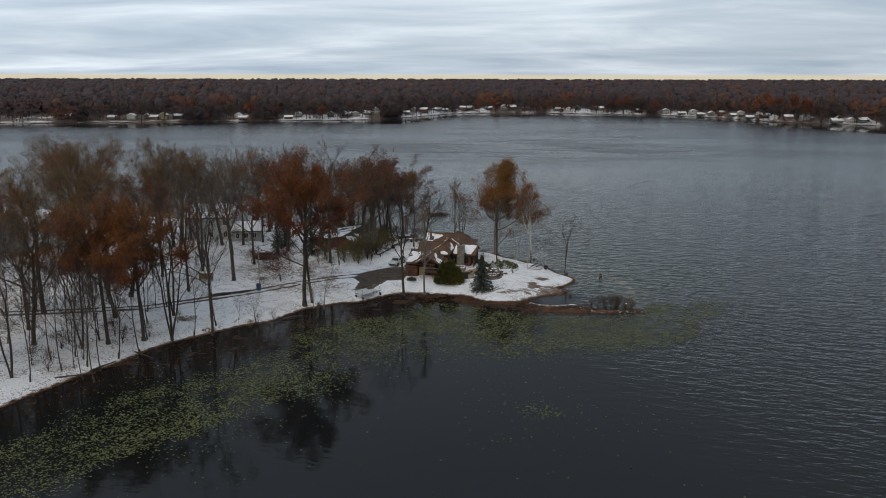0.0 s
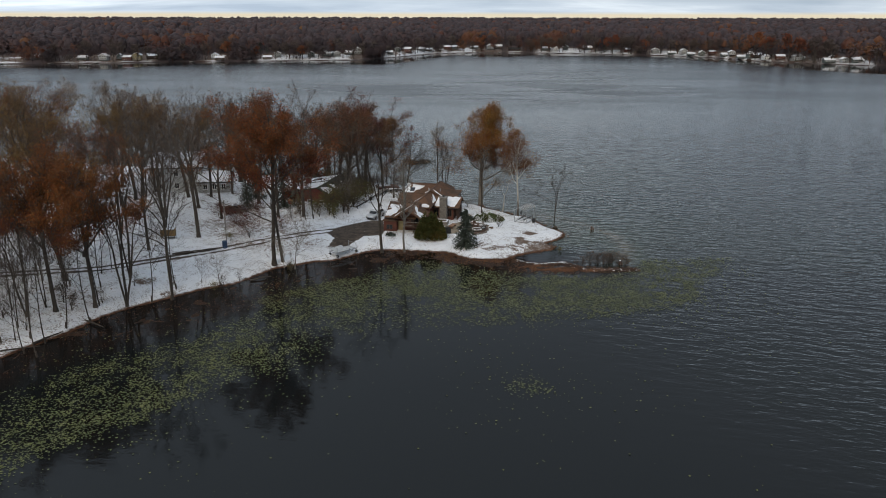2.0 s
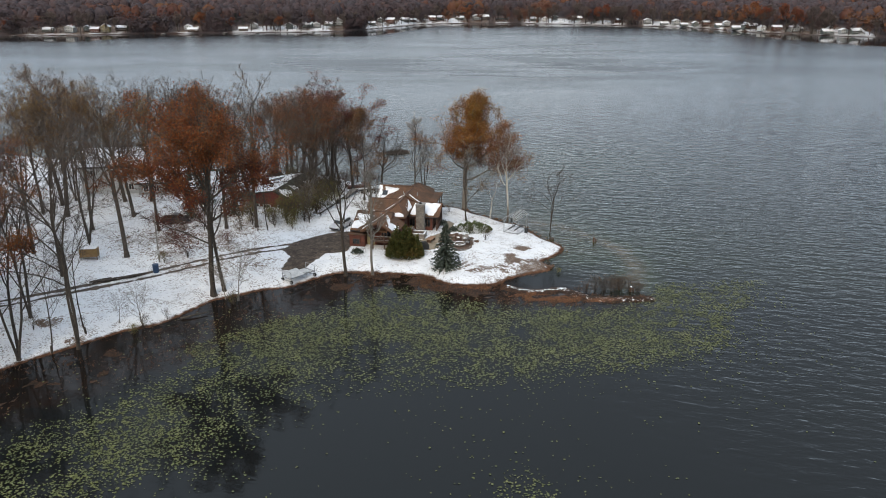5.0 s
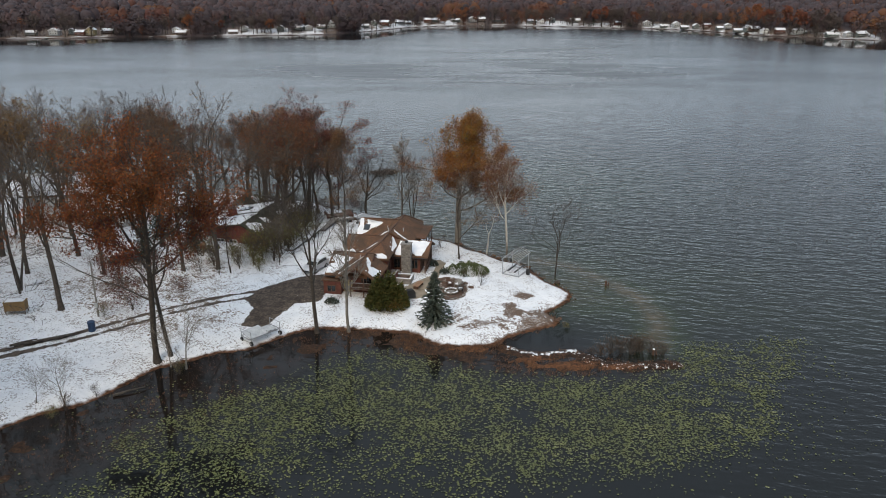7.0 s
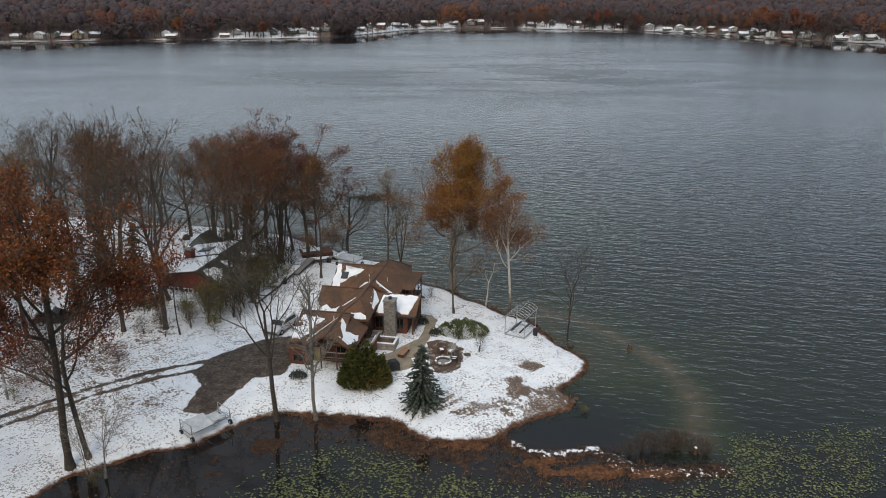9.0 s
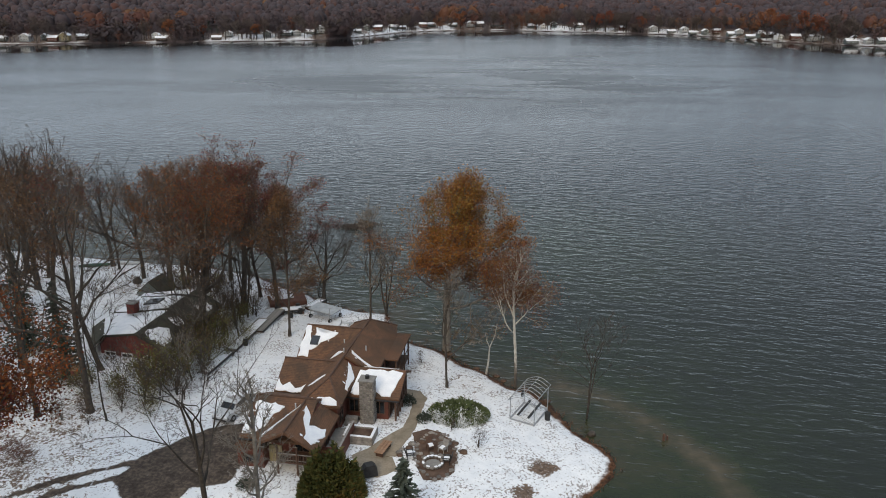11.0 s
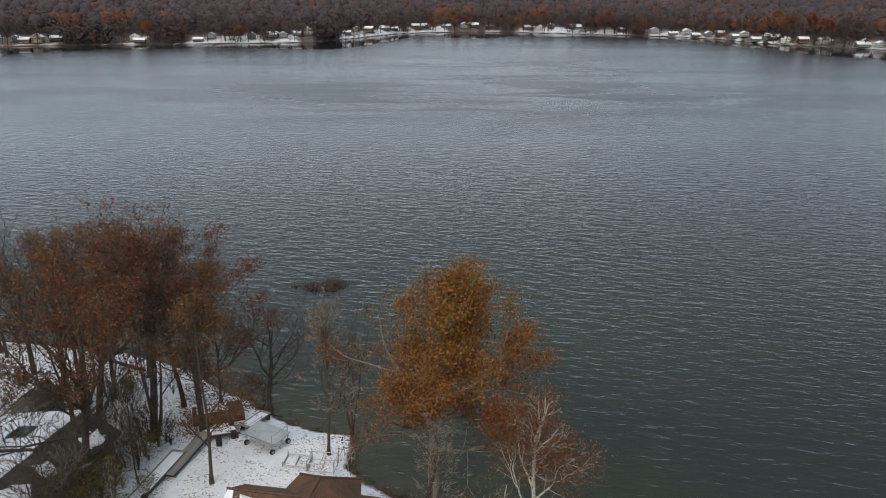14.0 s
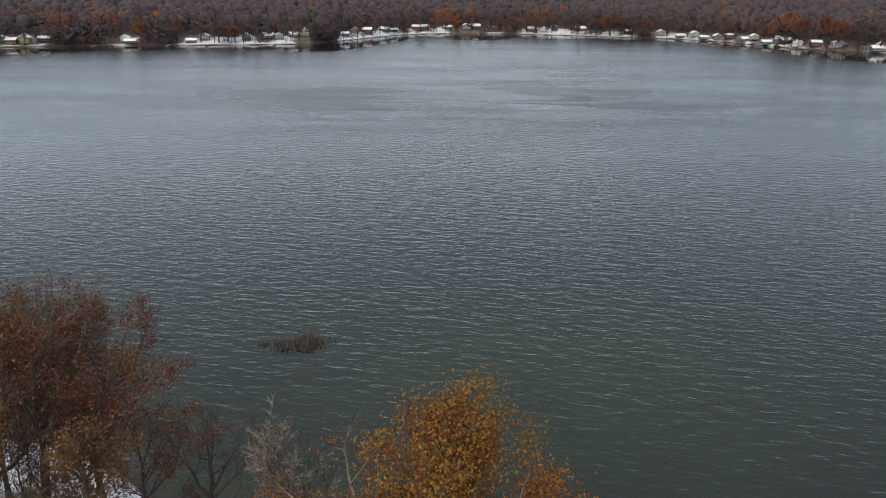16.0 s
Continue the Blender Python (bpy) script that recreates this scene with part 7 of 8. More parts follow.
def car(label, x, y, rz, paint):
    e = thing("car", label, "car", (x, y, z_at(x, y)), rz)
    L, W = 4.6, 1.82
    lower = [(-2.3, 0.35), (-2.32, 0.75), (-2.1, 0.98), (-1.2, 1.02), (1.0, 1.0), (2.0, 0.86), (2.28, 0.68), (2.3, 0.38)]
    top = [(-2.02, 0.96), (-1.75, 1.42), (-1.2, 1.58), (0.1, 1.56), (0.55, 1.42), (1.15, 0.98)]
    part("body", prism_me("body", paint, lower, -W / 2, W / 2), e)
    cab = part("cabin", prism_me("cabin", paint, top, -W / 2 + 0.12, W / 2 - 0.12), e)
    side = [(-1.78, 1.03), (-1.58, 1.40), (-1.15, 1.50), (0.08, 1.48), (0.48, 1.38), (0.9, 1.03)]
    part("side_window", prism_me("side_window", "glass", side, -W / 2 + 0.105, W / 2 - 0.105), cab)
    for x0, z0, x1, z1 in ((0.62, 1.40, 1.12, 1.02), (-1.82, 1.38, -2.02, 1.02)):
        me = mesh_of("windscreen", [(x0 + 0.02, -0.7, z0), (x0 + 0.02, 0.7, z0), (x1 + 0.02, 0.74, z1), (x1 + 0.02, -0.74, z1)], [(0, 1, 2, 3)], "glass")
        part("windscreen", me, cab, "", pose(0.015 if x0 > 0 else -0.05, 0, 0.012))
    for xx in (-1.4, 1.42):
        for sy in (-0.84, 0.84):
            wheel(e, xx, sy, 0.33, 0.33, 0.22, 90)
    for sy in (-0.66, 0.66):
        part("headlight", box_me("headlight", "white_paint", 2.2, 2.31, sy - 0.2, sy + 0.2, 0.66, 0.8), e)
        part("tail_light", box_me("tail_light", "red_plastic", -2.34, -2.26, sy - 0.16, sy + 0.16, 0.72, 0.92), e)
    part("bumper", box_me("bumper", "dark_metal", 2.26, 2.36, -0.8, 0.8, 0.36, 0.52), e)
    part("bumper", box_me("bumper", "dark_metal", -2.38, -2.28, -0.8, 0.8, 0.36, 0.52), e)
    part("snow_cover", box_me("snow_cover", "snow", -1.6, -0.2, -0.68, 0.68, 1.57, 1.63, 0.03), cab, "patch of snow on the car roof")
    return e


car("silver car with snow on its roof parked on the drive", -11.7, 153.7, 246, "car_silver")
car("dark car parked on a snowy lawn under trees", -39.0, 155.0, 12, "car_dark")


def boat_lift(x, y, rz):
    e = thing("boat_lift", "empty aluminium boat lift with a bare canopy frame on snow", "boat lift", (x, y, z_at(x, y)), rz)
    L, W, H = 3.5, 2.5, 2.5
    for sx2 in (-L / 2, L / 2):
        for sy in (-W / 2, W / 2):
            part("post", tube_me("post", "metal", [(sx2, sy, -0.1), (sx2, sy, H)], 0.055), e)
        part("base_beam", box_me("base_beam", "metal", sx2 - 0.06, sx2 + 0.06, -W / 2, W / 2, 0.08, 0.2, 0.01), e)
        part("brace", tube_me("brace", "metal", [(sx2, -W / 2, 0.2), (sx2, W / 2, 0.95)], 0.03), e)
    for sy in (-W / 2, W / 2):
        part("base_beam", box_me("base_beam", "metal", -L / 2, L / 2, sy - 0.06, sy + 0.06, 0.08, 0.2, 0.01), e)
        part("canopy_rail", tube_me("canopy_rail", "metal", [(-L / 2 - 0.6, sy, H), (L / 2 + 0.6, sy, H)], 0.045), e)
    for sy in (-0.55, 0.55):
        part("bunk", box_me("bunk", "dark_metal", -L / 2 + 0.2, L / 2 - 0.1, sy - 0.1, sy + 0.1, 0.55, 0.7, 0.02), e)
    part("winch", tube_me("winch", "dark_metal", [(L / 2 - 0.2, W / 2 + 0.05, 1.2), (L / 2 - 0.2, W / 2 + 0.15, 1.2)], 0.35, sides=14), e)
    for k in range(9):
        xx = -L / 2 - 0.6 + k * (L + 1.2) / 8
        pts = [(xx, -W / 2 + W * q / 8, H + 0.55 * math.sin(math.pi * q / 8)) for q in range(9)]
        part("canopy_bow", tube_me("canopy_bow", "metal", pts, 0.03, sides=5), e)
    part("ridge_rail", tube_me("ridge_rail", "metal", [(-L / 2 - 0.6, 0, H + 0.55), (L / 2 + 0.6, 0, H + 0.55)], 0.03), e)
    return e


boat_lift(16.9, 153.8, 60)


def drum(name, label, x, y, r, h, mat, cat, lid=True):
    z = z_at(x, y)
    e = thing(name, label, cat, (x, y, z))
    part("body", tube_me("body", mat, [(0, 0, -0.02), (0, 0, h * 0.1), (0, 0, h * 0.9), (0, 0, h)], r * 0.92, r, 14), e)
    if lid:
        part("lid", tube_me("lid", mat, [(0, 0, h), (0, 0, h + 0.06), (0, 0, h + 0.09)], r * 1.06, r * 0.8, 14), e)
    return e


drum("barrel", "black plastic barrel beside the boat lift", 18.6, 153.0, 0.28, 0.75, "rubber", "barrel")
drum("bin", "green plastic bin beside the garage wall", -9.0, 146.4, 0.32, 1.0, "green_plastic", "bin")
drum("bin", "blue plastic bin beside the lane", -35.2, 133.7, 0.42, 1.15, "blue_plastic", "bin")
for bx, by in ((-12.3, 179.3), (-13.9, 168.4), (-10.2, 177.2), (-9.2, 178.6), (-9.8, 180.4)):
    drum("barrel", "small dark barrel standing on snow by the docks", bx, by, 0.28, 0.7, "rubber", "barrel", False)
drum("bucket", "small yellow bucket among stored dock parts", -11.6, 178.3, 0.3, 0.55, "yellow_plastic", "bucket")


def mooring(x, y, h, label, cap="timber"):
    e = thing("mooring_post", label, "post", (x, y, -1.0))
    part("post", tube_me("post", "timber", [(0, 0, 0), (0.02, 0, 1.0), (0.04, 0.02, 1.0 + h)], 0.17, 0.13, 9), e)
    part("post", tube_me("post", "timber", [(0.42, 0.1, 0), (0.40, 0.1, 1.0), (0.36, 0.1, 1.0 + h * 0.7)], 0.12, 0.09, 8), e)
    part("cap", tube_me("cap", cap, [(0.04, 0.02, 1.0 + h), (0.04, 0.02, 1.08 + h)], 0.15, 0.10, 9), e)
    return e


mooring(29.2, 150.2, 0.6, "dark weathered wooden post standing in the lake")
mooring(29.9, 128.9, 0.7, "short stump with a cap of snow on the marsh spit", "snow")


def rock(x, y, sx2, sy, sz, label, mat="stone", seed=1, z=None):
    bm = bmesh.new()
    bmesh.ops.create_icosphere(bm, subdivisions=2, radius=1.0)
    for v in bm.verts:
        k = 1 + 0.35 * noise.noise(v.co * 1.6 + Vector((seed * 3.1, 0, 0)))
        v.co = Vector((v.co.x * sx2 * k, v.co.y * sy * k, v.co.z * sz * k))
    o = new("rock", bm_mesh("rock", bm, mat, True))
    o.location = (x, y, (z_at(x, y) if z is None else z) + sz * 0.35)
    return tagged(o, label, "rock")


rock(22.6, 151.2, 0.45, 0.35, 0.3, "dark wet rock at the foot of a tree in the shallows", "bark", 2, 0.0)
rock(-7.2, 184.9, 0.5, 0.4, 0.4, "dark rock at the foot of a tree in the lake", "bark", 3, 0.0)
for k, (rx, ry) in enumerate(((14.6, 163.0), (15.2, 161.9), (12.5, 164.8), (17.3, 160.0), (19.2, 157.2), (9.6, 168.0), (20.9, 139.0), (20.4, 138.1))):
    rock(rx, ry, 0.4, 0.3, 0.25, "rust-stained shore rock at the water's edge", "mulch", 5 + k)


def ground_patch(name, label, mat, outline, lift=0.05, kind="structure", step=0.5):
    """A thin sheet that follows the ground inside an outline."""
    pts = []
    n = len(outline)
    for i in range(n):
        (ax, ay), (bx, by) = outline[i], outline[(i + 1) % n]
        k = max(1, int(math.hypot(bx - ax, by - ay) / step))
        pts += [(ax + (bx - ax) * j / k + random.uniform(-0.08, 0.08), ay + (by - ay) * j / k + random.uniform(-0.08, 0.08)) for j in range(k)]
    bm = bmesh.new()
    lo = [bm.verts.new((x, y, z_at(x, y) - 0.05)) for x, y in pts]
    hi = [bm.verts.new((x, y, z_at(x, y) + lift)) for x, y in pts]
    bm.faces.new(hi)
    for i in range(len(pts)):
        bm.faces.new((lo[i], lo[(i + 1) % len(pts)], hi[(i + 1) % len(pts)], hi[i]))
    bmesh.ops.triangulate(bm, faces=[f for f in bm.faces if len(f.verts) > 4])
    bmesh.ops.recalc_face_normals(bm, faces=bm.faces[:])
    return tagged(new(name, bm_mesh(name, bm, mat)), label, name.replace("_", " "), kind=kind)


ground_patch("path", "tan gravel path winding from the house to the lake side", "paving",
             [(3.4, 157.8), (4.6, 158.4), (6.2, 157.9), (6.9, 156.4), (6.5, 154.4), (6.1, 152.0), (5.6, 149.8), (4.9, 148.0), (4.2, 146.2), (2.2, 146.0), (1.6, 147.4), (3.2, 149.2), (4.6, 150.6), (5.1, 152.6), (5.4, 154.6), (5.4, 156.2), (4.6, 156.8)], 0.06)
ground_patch("flower_bed", "bare brown garden bed edged with stones on the lawn", "mulch",
             [(5.6, 149.6), (6.8, 150.4), (8.2, 149.7), (9.4, 148.0), (9.6, 146.0), (9.2, 143.8), (8.0, 142.8), (6.6, 143.0), (6.0, 144.6), (5.9, 146.6)], 0.10)
ground_patch("path", "tan paved patio beside the house wall", "paving", [(0.2, 146.4), (1.6, 147.4), (2.4, 146.0), (3.8, 146.2), (4.4, 144.4), (2.6, 143.4), (0.9, 144.2)], 0.05)


def fire_ring(x, y):
    z = z_at(x, y) + 0.1
    e = thing("fire_ring", "round stone fire ring with snow on its rim", "fire pit", (x, y, z))
    r = random.Random(6)
    for k in range(15):
        a = 6.283 * k / 15
        part("stone", stone_me, e, "", pose(math.cos(a) * 0.85, math.sin(a) * 0.85, 0.12, 0, 0, math.degrees(a)) @ Matrix.Diagonal((0.16, 0.2, 0.16, 1)))
        if r.random() < 0.75:
            part("snow_cap", stone_me_snow, e, "", pose(math.cos(a) * 0.85, math.sin(a) * 0.85, 0.25, 0, 0, math.degrees(a)) @ Matrix.Diagonal((0.14, 0.19, 0.06, 1)))
    part("ash", tube_me("ash", "mortar", [(0, 0, 0), (0, 0, 0.05)], 0.7, 0.6, 14), e, "grey ash")


stone_me_snow = stone_me.copy()
stone_me_snow.materials.clear()
stone_me_snow.materials.append(M["snow"])
fire_ring(7.4, 144.9)
r = random.Random(9)
for k in range(34):
    a = 6.283 * k / 34
    x, y = 7.7 + math.cos(a) * 1.9 * r.uniform(0.9, 1.05), 146.4 + math.sin(a) * 3.5 * r.uniform(0.9, 1.05)
    s = r.uniform(0.14, 0.30)
    o = new("garden_stone", stone_me)
    o.matrix_world = pose(x, y, z_at(x, y) + 0.08, 0, 0, r.uniform(0, 360)) @ Matrix.Diagonal((s, s * 0.8, s * 0.6, 1))
    tagged(o, "grey field stone edging the garden bed", "stone", "stones round the garden bed")
for k in range(12):
    x, y = r.uniform(6.3, 9.0), r.uniform(145.6, 149.6)
    s = r.uniform(0.16, 0.36)
    o = new("garden_stone", stone_me)
    o.matrix_world = pose(x, y, z_at(x, y) + 0.12, 0, 0, r.uniform(0, 360)) @ Matrix.Diagonal((s, s * 0.8, s * 0.7, 1))
    tagged(o, "rough field stone lying in the garden bed", "stone", "stones in the garden bed")


def chair(x, y, rz, label, mat):
    e = thing("garden_chair", label, "chair", (x, y, z_at(x, y) + 0.08), rz, "chairs by the fire ring")
    part("seat", box_me("seat", mat, -0.3, 0.3, -0.3, 0.3, 0.34, 0.42), e)
    part("backrest", box_me("backrest", mat, -0.3, 0.3, -0.04, 0.04, 0, 0.7), e, "", pose(0, 0.32, 0.36, -18, 0, 0))
    for sx2 in (-0.3, 0.3):
        part("armrest", box_me("armrest", mat, sx2 - 0.06, sx2 + 0.06, -0.35, 0.3, 0.58, 0.63, 0.01), e)
        for sy in (-0.28, 0.28):
            part("leg", box_me("leg", mat, sx2 - 0.035, sx2 + 0.035, sy - 0.035, sy + 0.035, -0.1, 0.6, 0.01), e)
    part("snow_cover", box_me("snow_cover", "snow", -0.26, 0.26, -0.26, 0.26, 0.42, 0.52, 0.04), e, "snow on the seat")


chair(7.2, 147.0, 20, "dark timber garden chair with snow on its seat", "timber")
chair(8.3, 146.6, -40, "grey timber garden chair with snow on its seat", "timber_grey")
chair(5.4, 145.9, 100, "dark garden chair with snow on its seat", "dark_metal")
chair(8.6, 145.0, -100, "dark garden chair with snow on its seat", "dark_metal")


def planter(x, y, rz, w, d, h):
    e = thing("planter", "raised stone planter with snow on its rim by the chimney", "planter", (x, y, z_at(x, y)), rz)
    for x0, x1, y0, y1 in ((-w / 2, w / 2, -d / 2, -d / 2 + 0.3), (-w / 2, w / 2, d / 2 - 0.3, d / 2), (-w / 2, -w / 2 + 0.3, -d / 2 + 0.3, d / 2 - 0.3), (w / 2 - 0.3, w / 2, -d / 2 + 0.3, d / 2 - 0.3)):
        part("wall", box_me("wall", "stone", x0, x1, y0, y1, -0.2, h, 0.03), e)
        part("snow_cover", box_me("snow_cover", "snow", x0 + 0.02, x1 - 0.02, y0 + 0.02, y1 - 0.02, h, h + 0.07, 0.03), e, "strip of snow")
    part("soil", box_me("soil", "mulch", -w / 2 + 0.25, w / 2 - 0.25, -d / 2 + 0.25, d / 2 - 0.25, 0, h - 0.15), e)


planter(0.8, 149.0, -11, 2.8, 2.0, 0.75)
e = thing("bench", "tan plank bench on the patio", "bench", (3.0, 146.9, z_at(3.0, 146.9)), 68)
for k in range(3):
    part("plank", box_me("plank", "plank_tan", -1.05, 1.05, -0.42 + k * 0.29, -0.16 + k * 0.29, 0.45, 0.52, 0.01), e)
for x in (-0.8, 0.8):
    part("leg", box_me("leg", "timber", x - 0.05, x + 0.05, -0.35, 0.35, 0, 0.45, 0.01), e)
e = thing("grill", "black covered barbecue grill on the patio", "grill", (2.0, 143.6, z_at(2.0, 143.6)), 20)
part("cover", prism_me("cover", "rubber", [(-0.65, 0.15), (-0.6, 0.95), (-0.35, 1.25), (0.35, 1.25), (0.6, 0.95), (0.65, 0.15)], -0.35, 0.35), e)
for x in (-0.5, 0.5):
    wheel(e, x, 0, 0.12, 0.12, 0.08)


def dock_section(label, x, y, rz, L, W, z, tilt=0.0, mat="timber_grey", snow=True):
    e = thing("dock_section", label, "dock", (0, 0, 0))
    e.matrix_world = pose(x, y, z_at(x, y) + z, 0, tilt, rz)
    for sy in (-W / 2, W / 2):
        part("side_beam", box_me("side_beam", "dark_metal", -L / 2, L / 2, sy - 0.05, sy + 0.05, -0.16, 0.02, 0.01), e)
    pm = box_me("board", mat, -0.068, 0.068, -W / 2 + 0.02, W / 2 - 0.02, 0, 0.04, 0)
    n = int(L / 0.15)
    for k in range(n):
        part("board", pm, e, "", pose(-L / 2 + (k + 0.5) * L / n, 0, 0))
    for xx in (-L / 2 + 0.3, L / 2 - 0.3):
        part("foot", box_me("foot", "timber", xx - 0.12, xx + 0.12, -W / 2, W / 2, -z - 0.1, -0.16, 0.01), e)
    if snow:
        part("snow_cover", box_me("snow_cover", "snow", -L / 2 + 0.3, L / 2 - 0.4, -W / 2 + 0.06, W / 2 - 0.2, 0.045, 0.09, 0.03), e, "thin snow")


dock_section("grey plank dock section laid on the snow", -12.4, 175.0, 77, 6.6, 1.15, 0.45, 0, snow=False)
dock_section("long snow-covered dock section along the wood's edge", -14.2, 171.0, 77, 9.0, 1.3, 0.3)
dock_section("snow-covered dock section by the wood's edge", -16.0, 163.6, 74, 5.5, 1.3, 0.3)
dock_section("stacked snowy dock section near the water", -10.4, 178.8, 15, 3.4, 1.3, 0.55)
dock_section("snowy dock section leading toward the lake", -7.7, 181.2, 60, 3.2, 1.2, 0.5)
e = thing("platform", "low red-brown wooden platform with patches of snow", "deck", (-11.6, 182.6, z_at(-11.6, 182.6)), 18)
for k in range(12):
    part("board", box_me("board", "plank_red", -2.4, 2.4, -1.5 + k * 0.25, -1.27 + k * 0.25, 0.55, 0.61, 0.01), e)
for x in (-2.2, 2.2):
    for y in (-1.3, 1.3):
        part("post", box_me("post", "timber", x - 0.08, x + 0.08, y - 0.08, y + 0.08, -0.3, 0.55, 0.01), e)
part("rail", box_me("rail", "plank_red", -2.4, 2.4, -1.56, -1.48, 0.0, 0.55, 0.01), e)
part("snow_cover", box_me("snow_cover", "snow", -2.0, 0.9, -0.2, 1.3, 0.615, 0.67, 0.04), e, "patch of snow")


def pipe_frame(x, y, rz, L, W, h):
    e = thing("pipe_frame", "pale metal pipe frame of a dismantled lift on the lawn", "frame", (x, y, z_at(x, y)), rz)
    for z in (0.1, h):
        for sy in (-W / 2, W / 2):
            part("rail", tube_me("rail", "metal", [(-L / 2, sy, z), (L / 2, sy, z)], 0.04), e)
        for sx2 in (-L / 2, 0, L / 2):
            part("cross_bar", tube_me("cross_bar", "metal", [(sx2, -W / 2, z), (sx2, W / 2, z)], 0.035), e)
    for sx2 in (-L / 2, L / 2):
        for sy in (-W / 2, W / 2):
            part("post", tube_me("post", "metal", [(sx2, sy, -0.1), (sx2, sy, h + 0.3)], 0.045), e)


pipe_frame(-2.7, 174.6, -8, 2.2, 1.7, 0.25)
pipe_frame(-0.4, 174.0, -8, 2.4, 1.8, 0.9)
e = thing("handrail", "metal handrail at steps down to the lake", "railing", (1.6, 175.6, z_at(1.6, 175.6)), 75)
for y in (-0.5, 0.5):
    part("rail", tube_me("rail", "metal", [(-1.2, y, 0.95), (0.6, y, 0.95), (1.4, y, 0.45)], 0.035), e)
    for x in (-1.2, -0.3, 0.6):
        part("post", tube_me("post", "metal", [(x, y, -0.3), (x, y, 0.95)], 0.035), e)
for k in range(3):
    part("step", box_me("step", "timber_grey", 0.5 + k * 0.32, 0.82 + k * 0.32, -0.5, 0.5, -0.5, -0.08 - 0.14 * k), e)


# ---- things under the western trees ----
e = thing("plywood_box", "weathered tan plywood box on legs with snow on top", "box", (-46.2, 138.4, z_at(-46.2, 138.4)), 8)
for x0, x1, y0, y1 in ((-1.2, 1.2, -0.6, -0.54), (-1.2, 1.2, 0.54, 0.6), (-1.2, -1.14, -0.54, 0.54), (1.14, 1.2, -0.54, 0.54)):
    part("panel", box_me("panel", "box_tan", x0, x1, y0, y1, 0.45, 1.55, 0.01), e)
part("roof", box_me("roof", "box_tan", -1.25, 1.25, -0.65, 0.65, 1.55, 1.62, 0.01), e)
part("snow_cover", box_me("snow_cover", "snow", -1.1, 1.1, -0.5, 0.55, 1.62, 1.7, 0.04), e, "snow")
for x in (-1.1, 1.1):
    for y in (-0.5, 0.5):
        part("leg", box_me("leg", "timber", x - 0.05, x + 0.05, y - 0.05, y + 0.05, -0.2, 0.5, 0.01), e)
e = thing("utility_pole", "thin grey wooden utility pole beside the lane", "pole", (-36.0, 137.6, z_at(-36.0, 137.6)))
part("pole", tube_me("pole", "timber_grey", [(0, 0, -0.5), (0, 0, 3.5), (0.05, 0, 7.2)], 0.13, 0.09, 10), e)
part("meter_box", box_me("meter_box", "grey_paint", -0.18, 0.18, -0.3, -0.12, 1.3, 1.9), e)
r = random.Random(15)
for k in range(9):
    a = r.uniform(-12, 12)
    p0 = Vector((r.uniform(-41.5, -37.5), 0, 0))
    p0.y = 130.6 + (p0.x + 40) * 0.45 + r.uniform(-0.35, 0.35)
    L = r.uniform(1.6, 3.4)
    d = Vector((math.cos(radians(25 + a)), math.sin(radians(25 + a)), 0)) * L / 2
    z = z_at(p0.x, p0.y) + 0.1 + 0.1 * (k % 3)
    o = new("log", tube_me("log", "bark", [p0 - d + Vector((0, 0, z)), p0 + Vector((0, 0, z + 0.05)), p0 + d + Vector((0, 0, z))], 0.13, 0.09, 8))
    tagged(o, "dark cut log lying beside the lane in snow", "log", "logs beside the lane")
for lx, ly, rz, L in ((-50.5, 94.5, 20, 7.0), (-44.2, 103.4, -35, 5.0), (-26.5, 121.3, 30, 3.2), (-47.6, 98.6, 60, 4.0)):
    d = Vector((math.cos(radians(rz)), math.sin(radians(rz)), 0)) * L / 2
    z = max(z_at(lx, ly), 0) + 0.15
    c = Vector((lx, ly, z))
    o = new("fallen_trunk", tube_me("fallen_trunk", "bark", [c - d, c + Vector((0, 0, 0.12)), c + d + Vector((0, 0, 0.1))], 0.16, 0.06, 8))
    tagged(o, "fallen bare trunk lying at the marshy shore", "log")
rock(-33.3, 188.6, 0.6, 0.6, 0.7, "dark stump in the snow behind the red house", "bark", 21)


def canoe(x, y, rz, mat, label):
    e = thing("canoe", label, "canoe", (x, y, z_at(x, y) + 0.1), rz)
    vs, fs = [], []
    n = 13
    for i in range(n):
        s = i / (n - 1) * 2 - 1
        w = 0.45 * (1 - s * s) ** 0.6 + 0.01
        lift = 0.12 * s * s
        ring = [(-w, 0.02), (-w * 0.8, 0.28), (0, 0.42 - lift), (w * 0.8, 0.28), (w, 0.02)]
        vs += [(s * 2.4, p, q) for p, q in ring]
        if i:
            o = (i - 1) * 5
            fs += [(o + k, o + k + 1, o + k + 6, o + k + 5) for k in range(4)]
    me = mesh_of("hull", vs, fs, mat, smooth=True)
    part("hull", me, e)
    part("keel", tube_me("keel", "dark_metal", [(-2.2, 0, 0.32), (0, 0, 0.43), (2.2, 0, 0.32)], 0.02), e)


canoe(-42.4, 196.6, 10, "green_plastic", "upturned green canoe on snow near the water")
canoe(-38.5, 198.0, -5, "tarp", "upturned grey canoe by the lake edge")


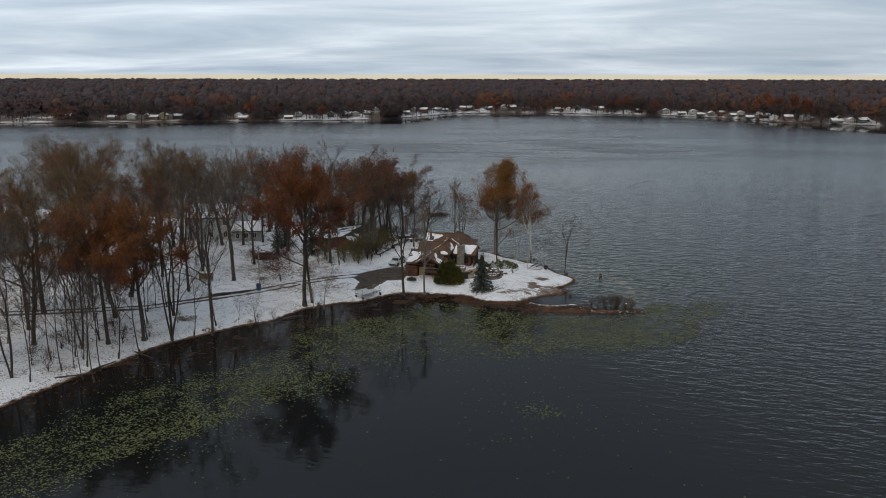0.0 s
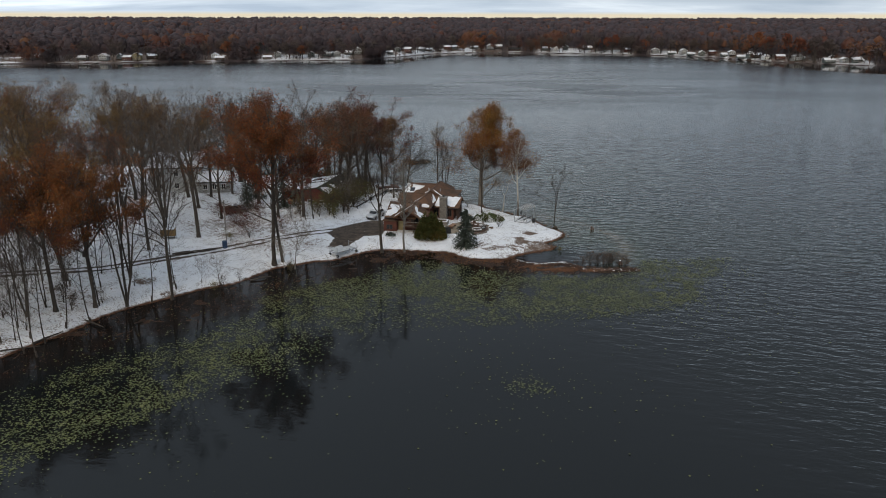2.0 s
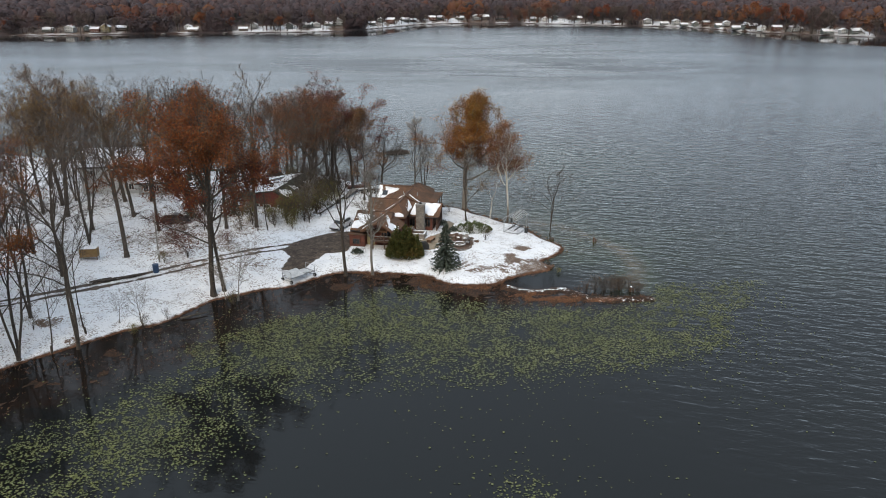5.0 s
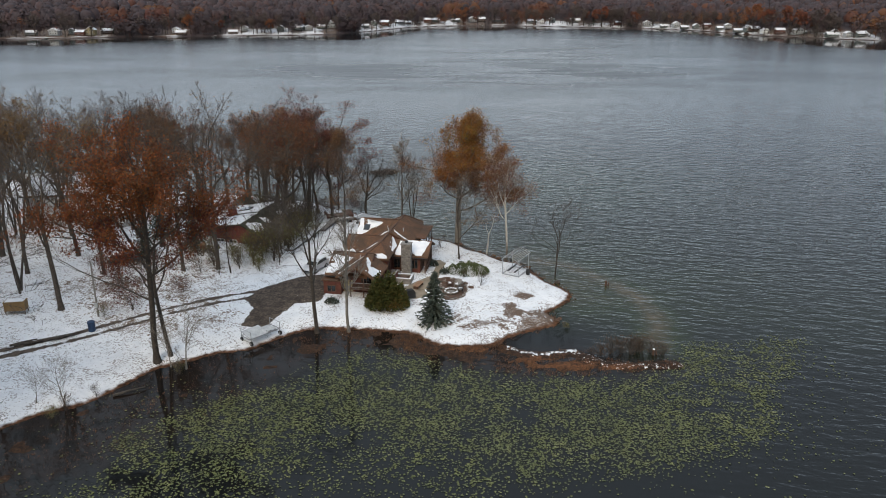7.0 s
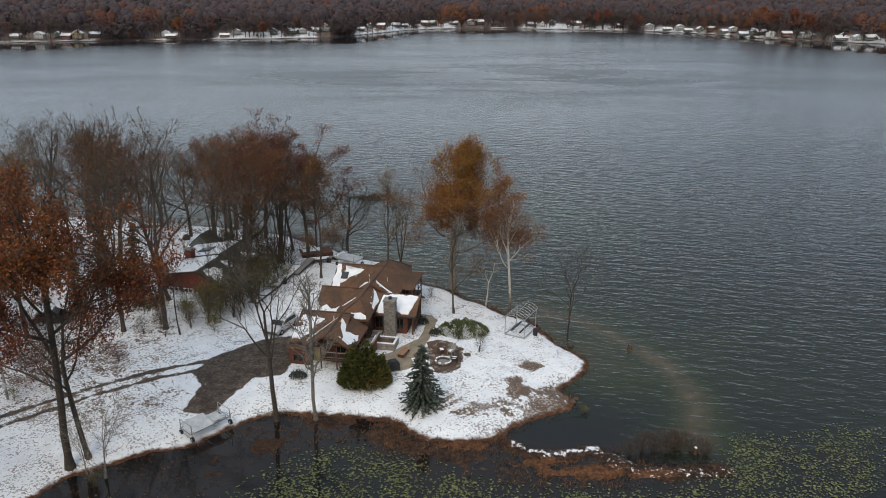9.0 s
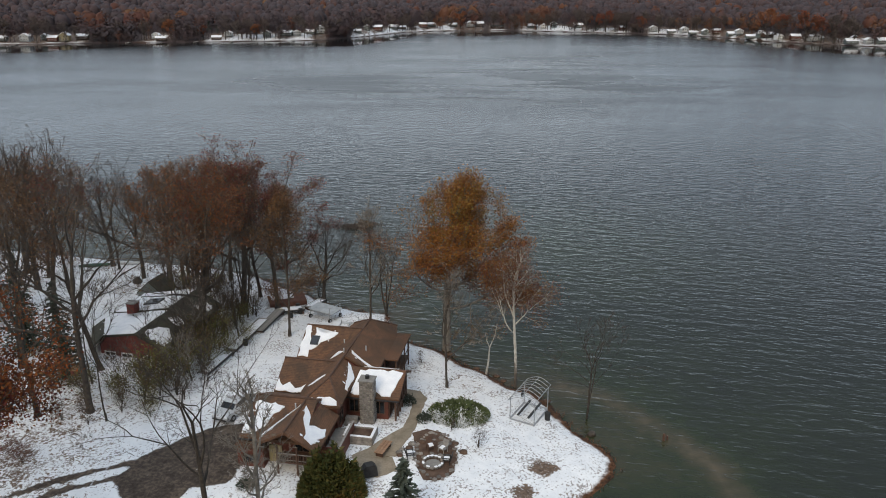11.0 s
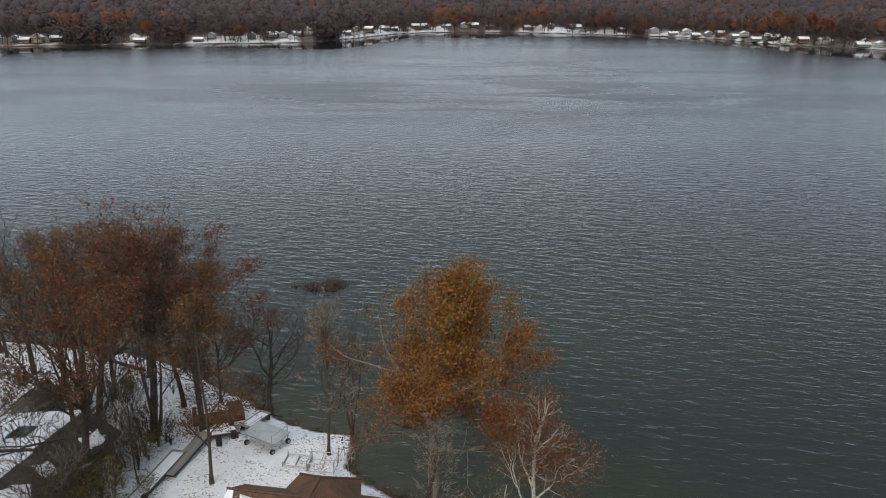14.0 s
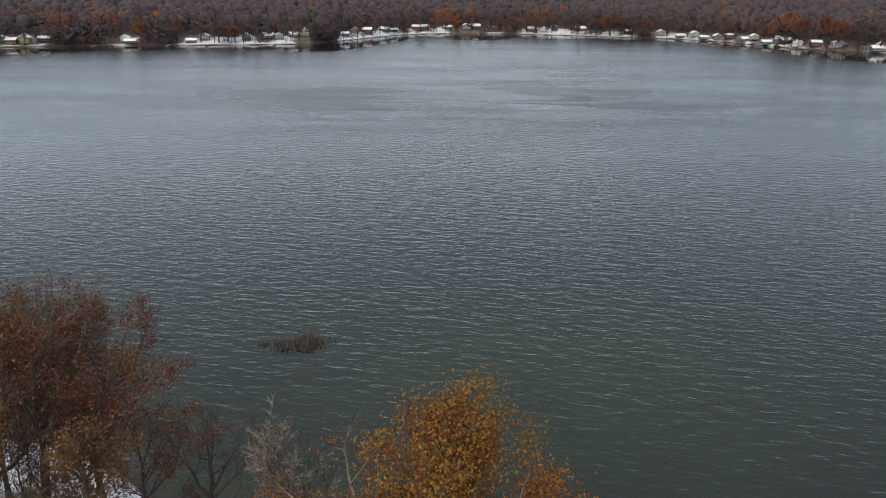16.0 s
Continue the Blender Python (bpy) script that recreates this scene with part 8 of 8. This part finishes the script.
# sunken brush in the lake
rn = np.random.RandomState(31)
vs, fs = [], []
for cx, cy, rx, ry, n in ((-5.6, 218.4, 2.0, 1.3, 900), (-3.9, 219.6, 1.4, 1.0, 480), (-7.9, 219.2, 0.9, 0.7, 70), (-9.6, 218.8, 0.7, 0.5, 40), (-4.6, 221.2, 0.8, 0.8, 80)):
    for k in range(n):
        x, y = rn.normal(cx, rx * 0.6), rn.normal(cy, ry * 0.6)
        l = rn.uniform(0.15, 0.9)
        w = rn.uniform(0, 6.28)
        o = len(vs)
        vs += [(x - 0.05, y, -0.1), (x + 0.05, y, -0.1), (x + math.cos(w) * l * 0.9, y + math.sin(w) * l * 0.7, l * 0.7)]
        fs.append((o, o + 1, o + 2))
tagged(new("sunken_brush", mesh_of("sunken_brush", vs, fs, "twig")), "dark sunken brush just breaking the lake surface", "brush", kind="stuff")



# a broken white stem leaning over the water, and a rust-coloured feeder on a post in the neighbour's yard
snag = thing("dead_tree", "broken white dead stem leaning over the water's edge", "tree", (13.4, 163.3, z_at(13.4, 163.3)))
part("trunk", tube_me("trunk", "birch", [(0, 0, -0.3), (0.25, 0, 1.6), (0.35, 0.1, 3.2), (0.9, 0.1, 4.6), (1.1, 0.2, 6.0)], 0.13, 0.03, 7), snag)
part("branch", tube_me("branch", "birch", [(0.35, 0.1, 3.2), (0.0, 0.3, 4.0), (-0.1, 0.4, 4.9)], 0.05, 0.012, 5), snag)
feeder = thing("bird_feeder", "small rust-coloured feeder with a pitched roof on a post", "feeder", (-29, 158.9, z_at(-29, 158.9)))
part("post", tube_me("post", "timber", [(0, 0, -0.2), (0, 0, 1.0)], 0.06, 0.06, 6), feeder)
part("box", box_me("box", "siding_brick", -0.35, 0.35, -0.3, 0.3, 0.9, 1.6), feeder)
part("roof", prism_me("roof", "plank_tan", [(-0.5, 1.55), (0.5, 1.55), (0, 1.95)], -0.42, 0.42), feeder)

# a loose bank of stones round the fire ring
rk = random.Random(44)
for k in range(16):
    w = radians(20 + 150 * (k + rk.random() * 0.7) / 16)
    rad = rk.uniform(2.5, 3.1)
    q = rk.uniform(0.14, 0.34)
    rock(7.3 + math.cos(w) * rad * 1.1, 145.6 + math.sin(w) * rad * 0.95, q * 1.3, q, q * 0.7, "rough brown stone in the bank round the fire ring", "mulch" if k % 3 == 0 else "stone", k)
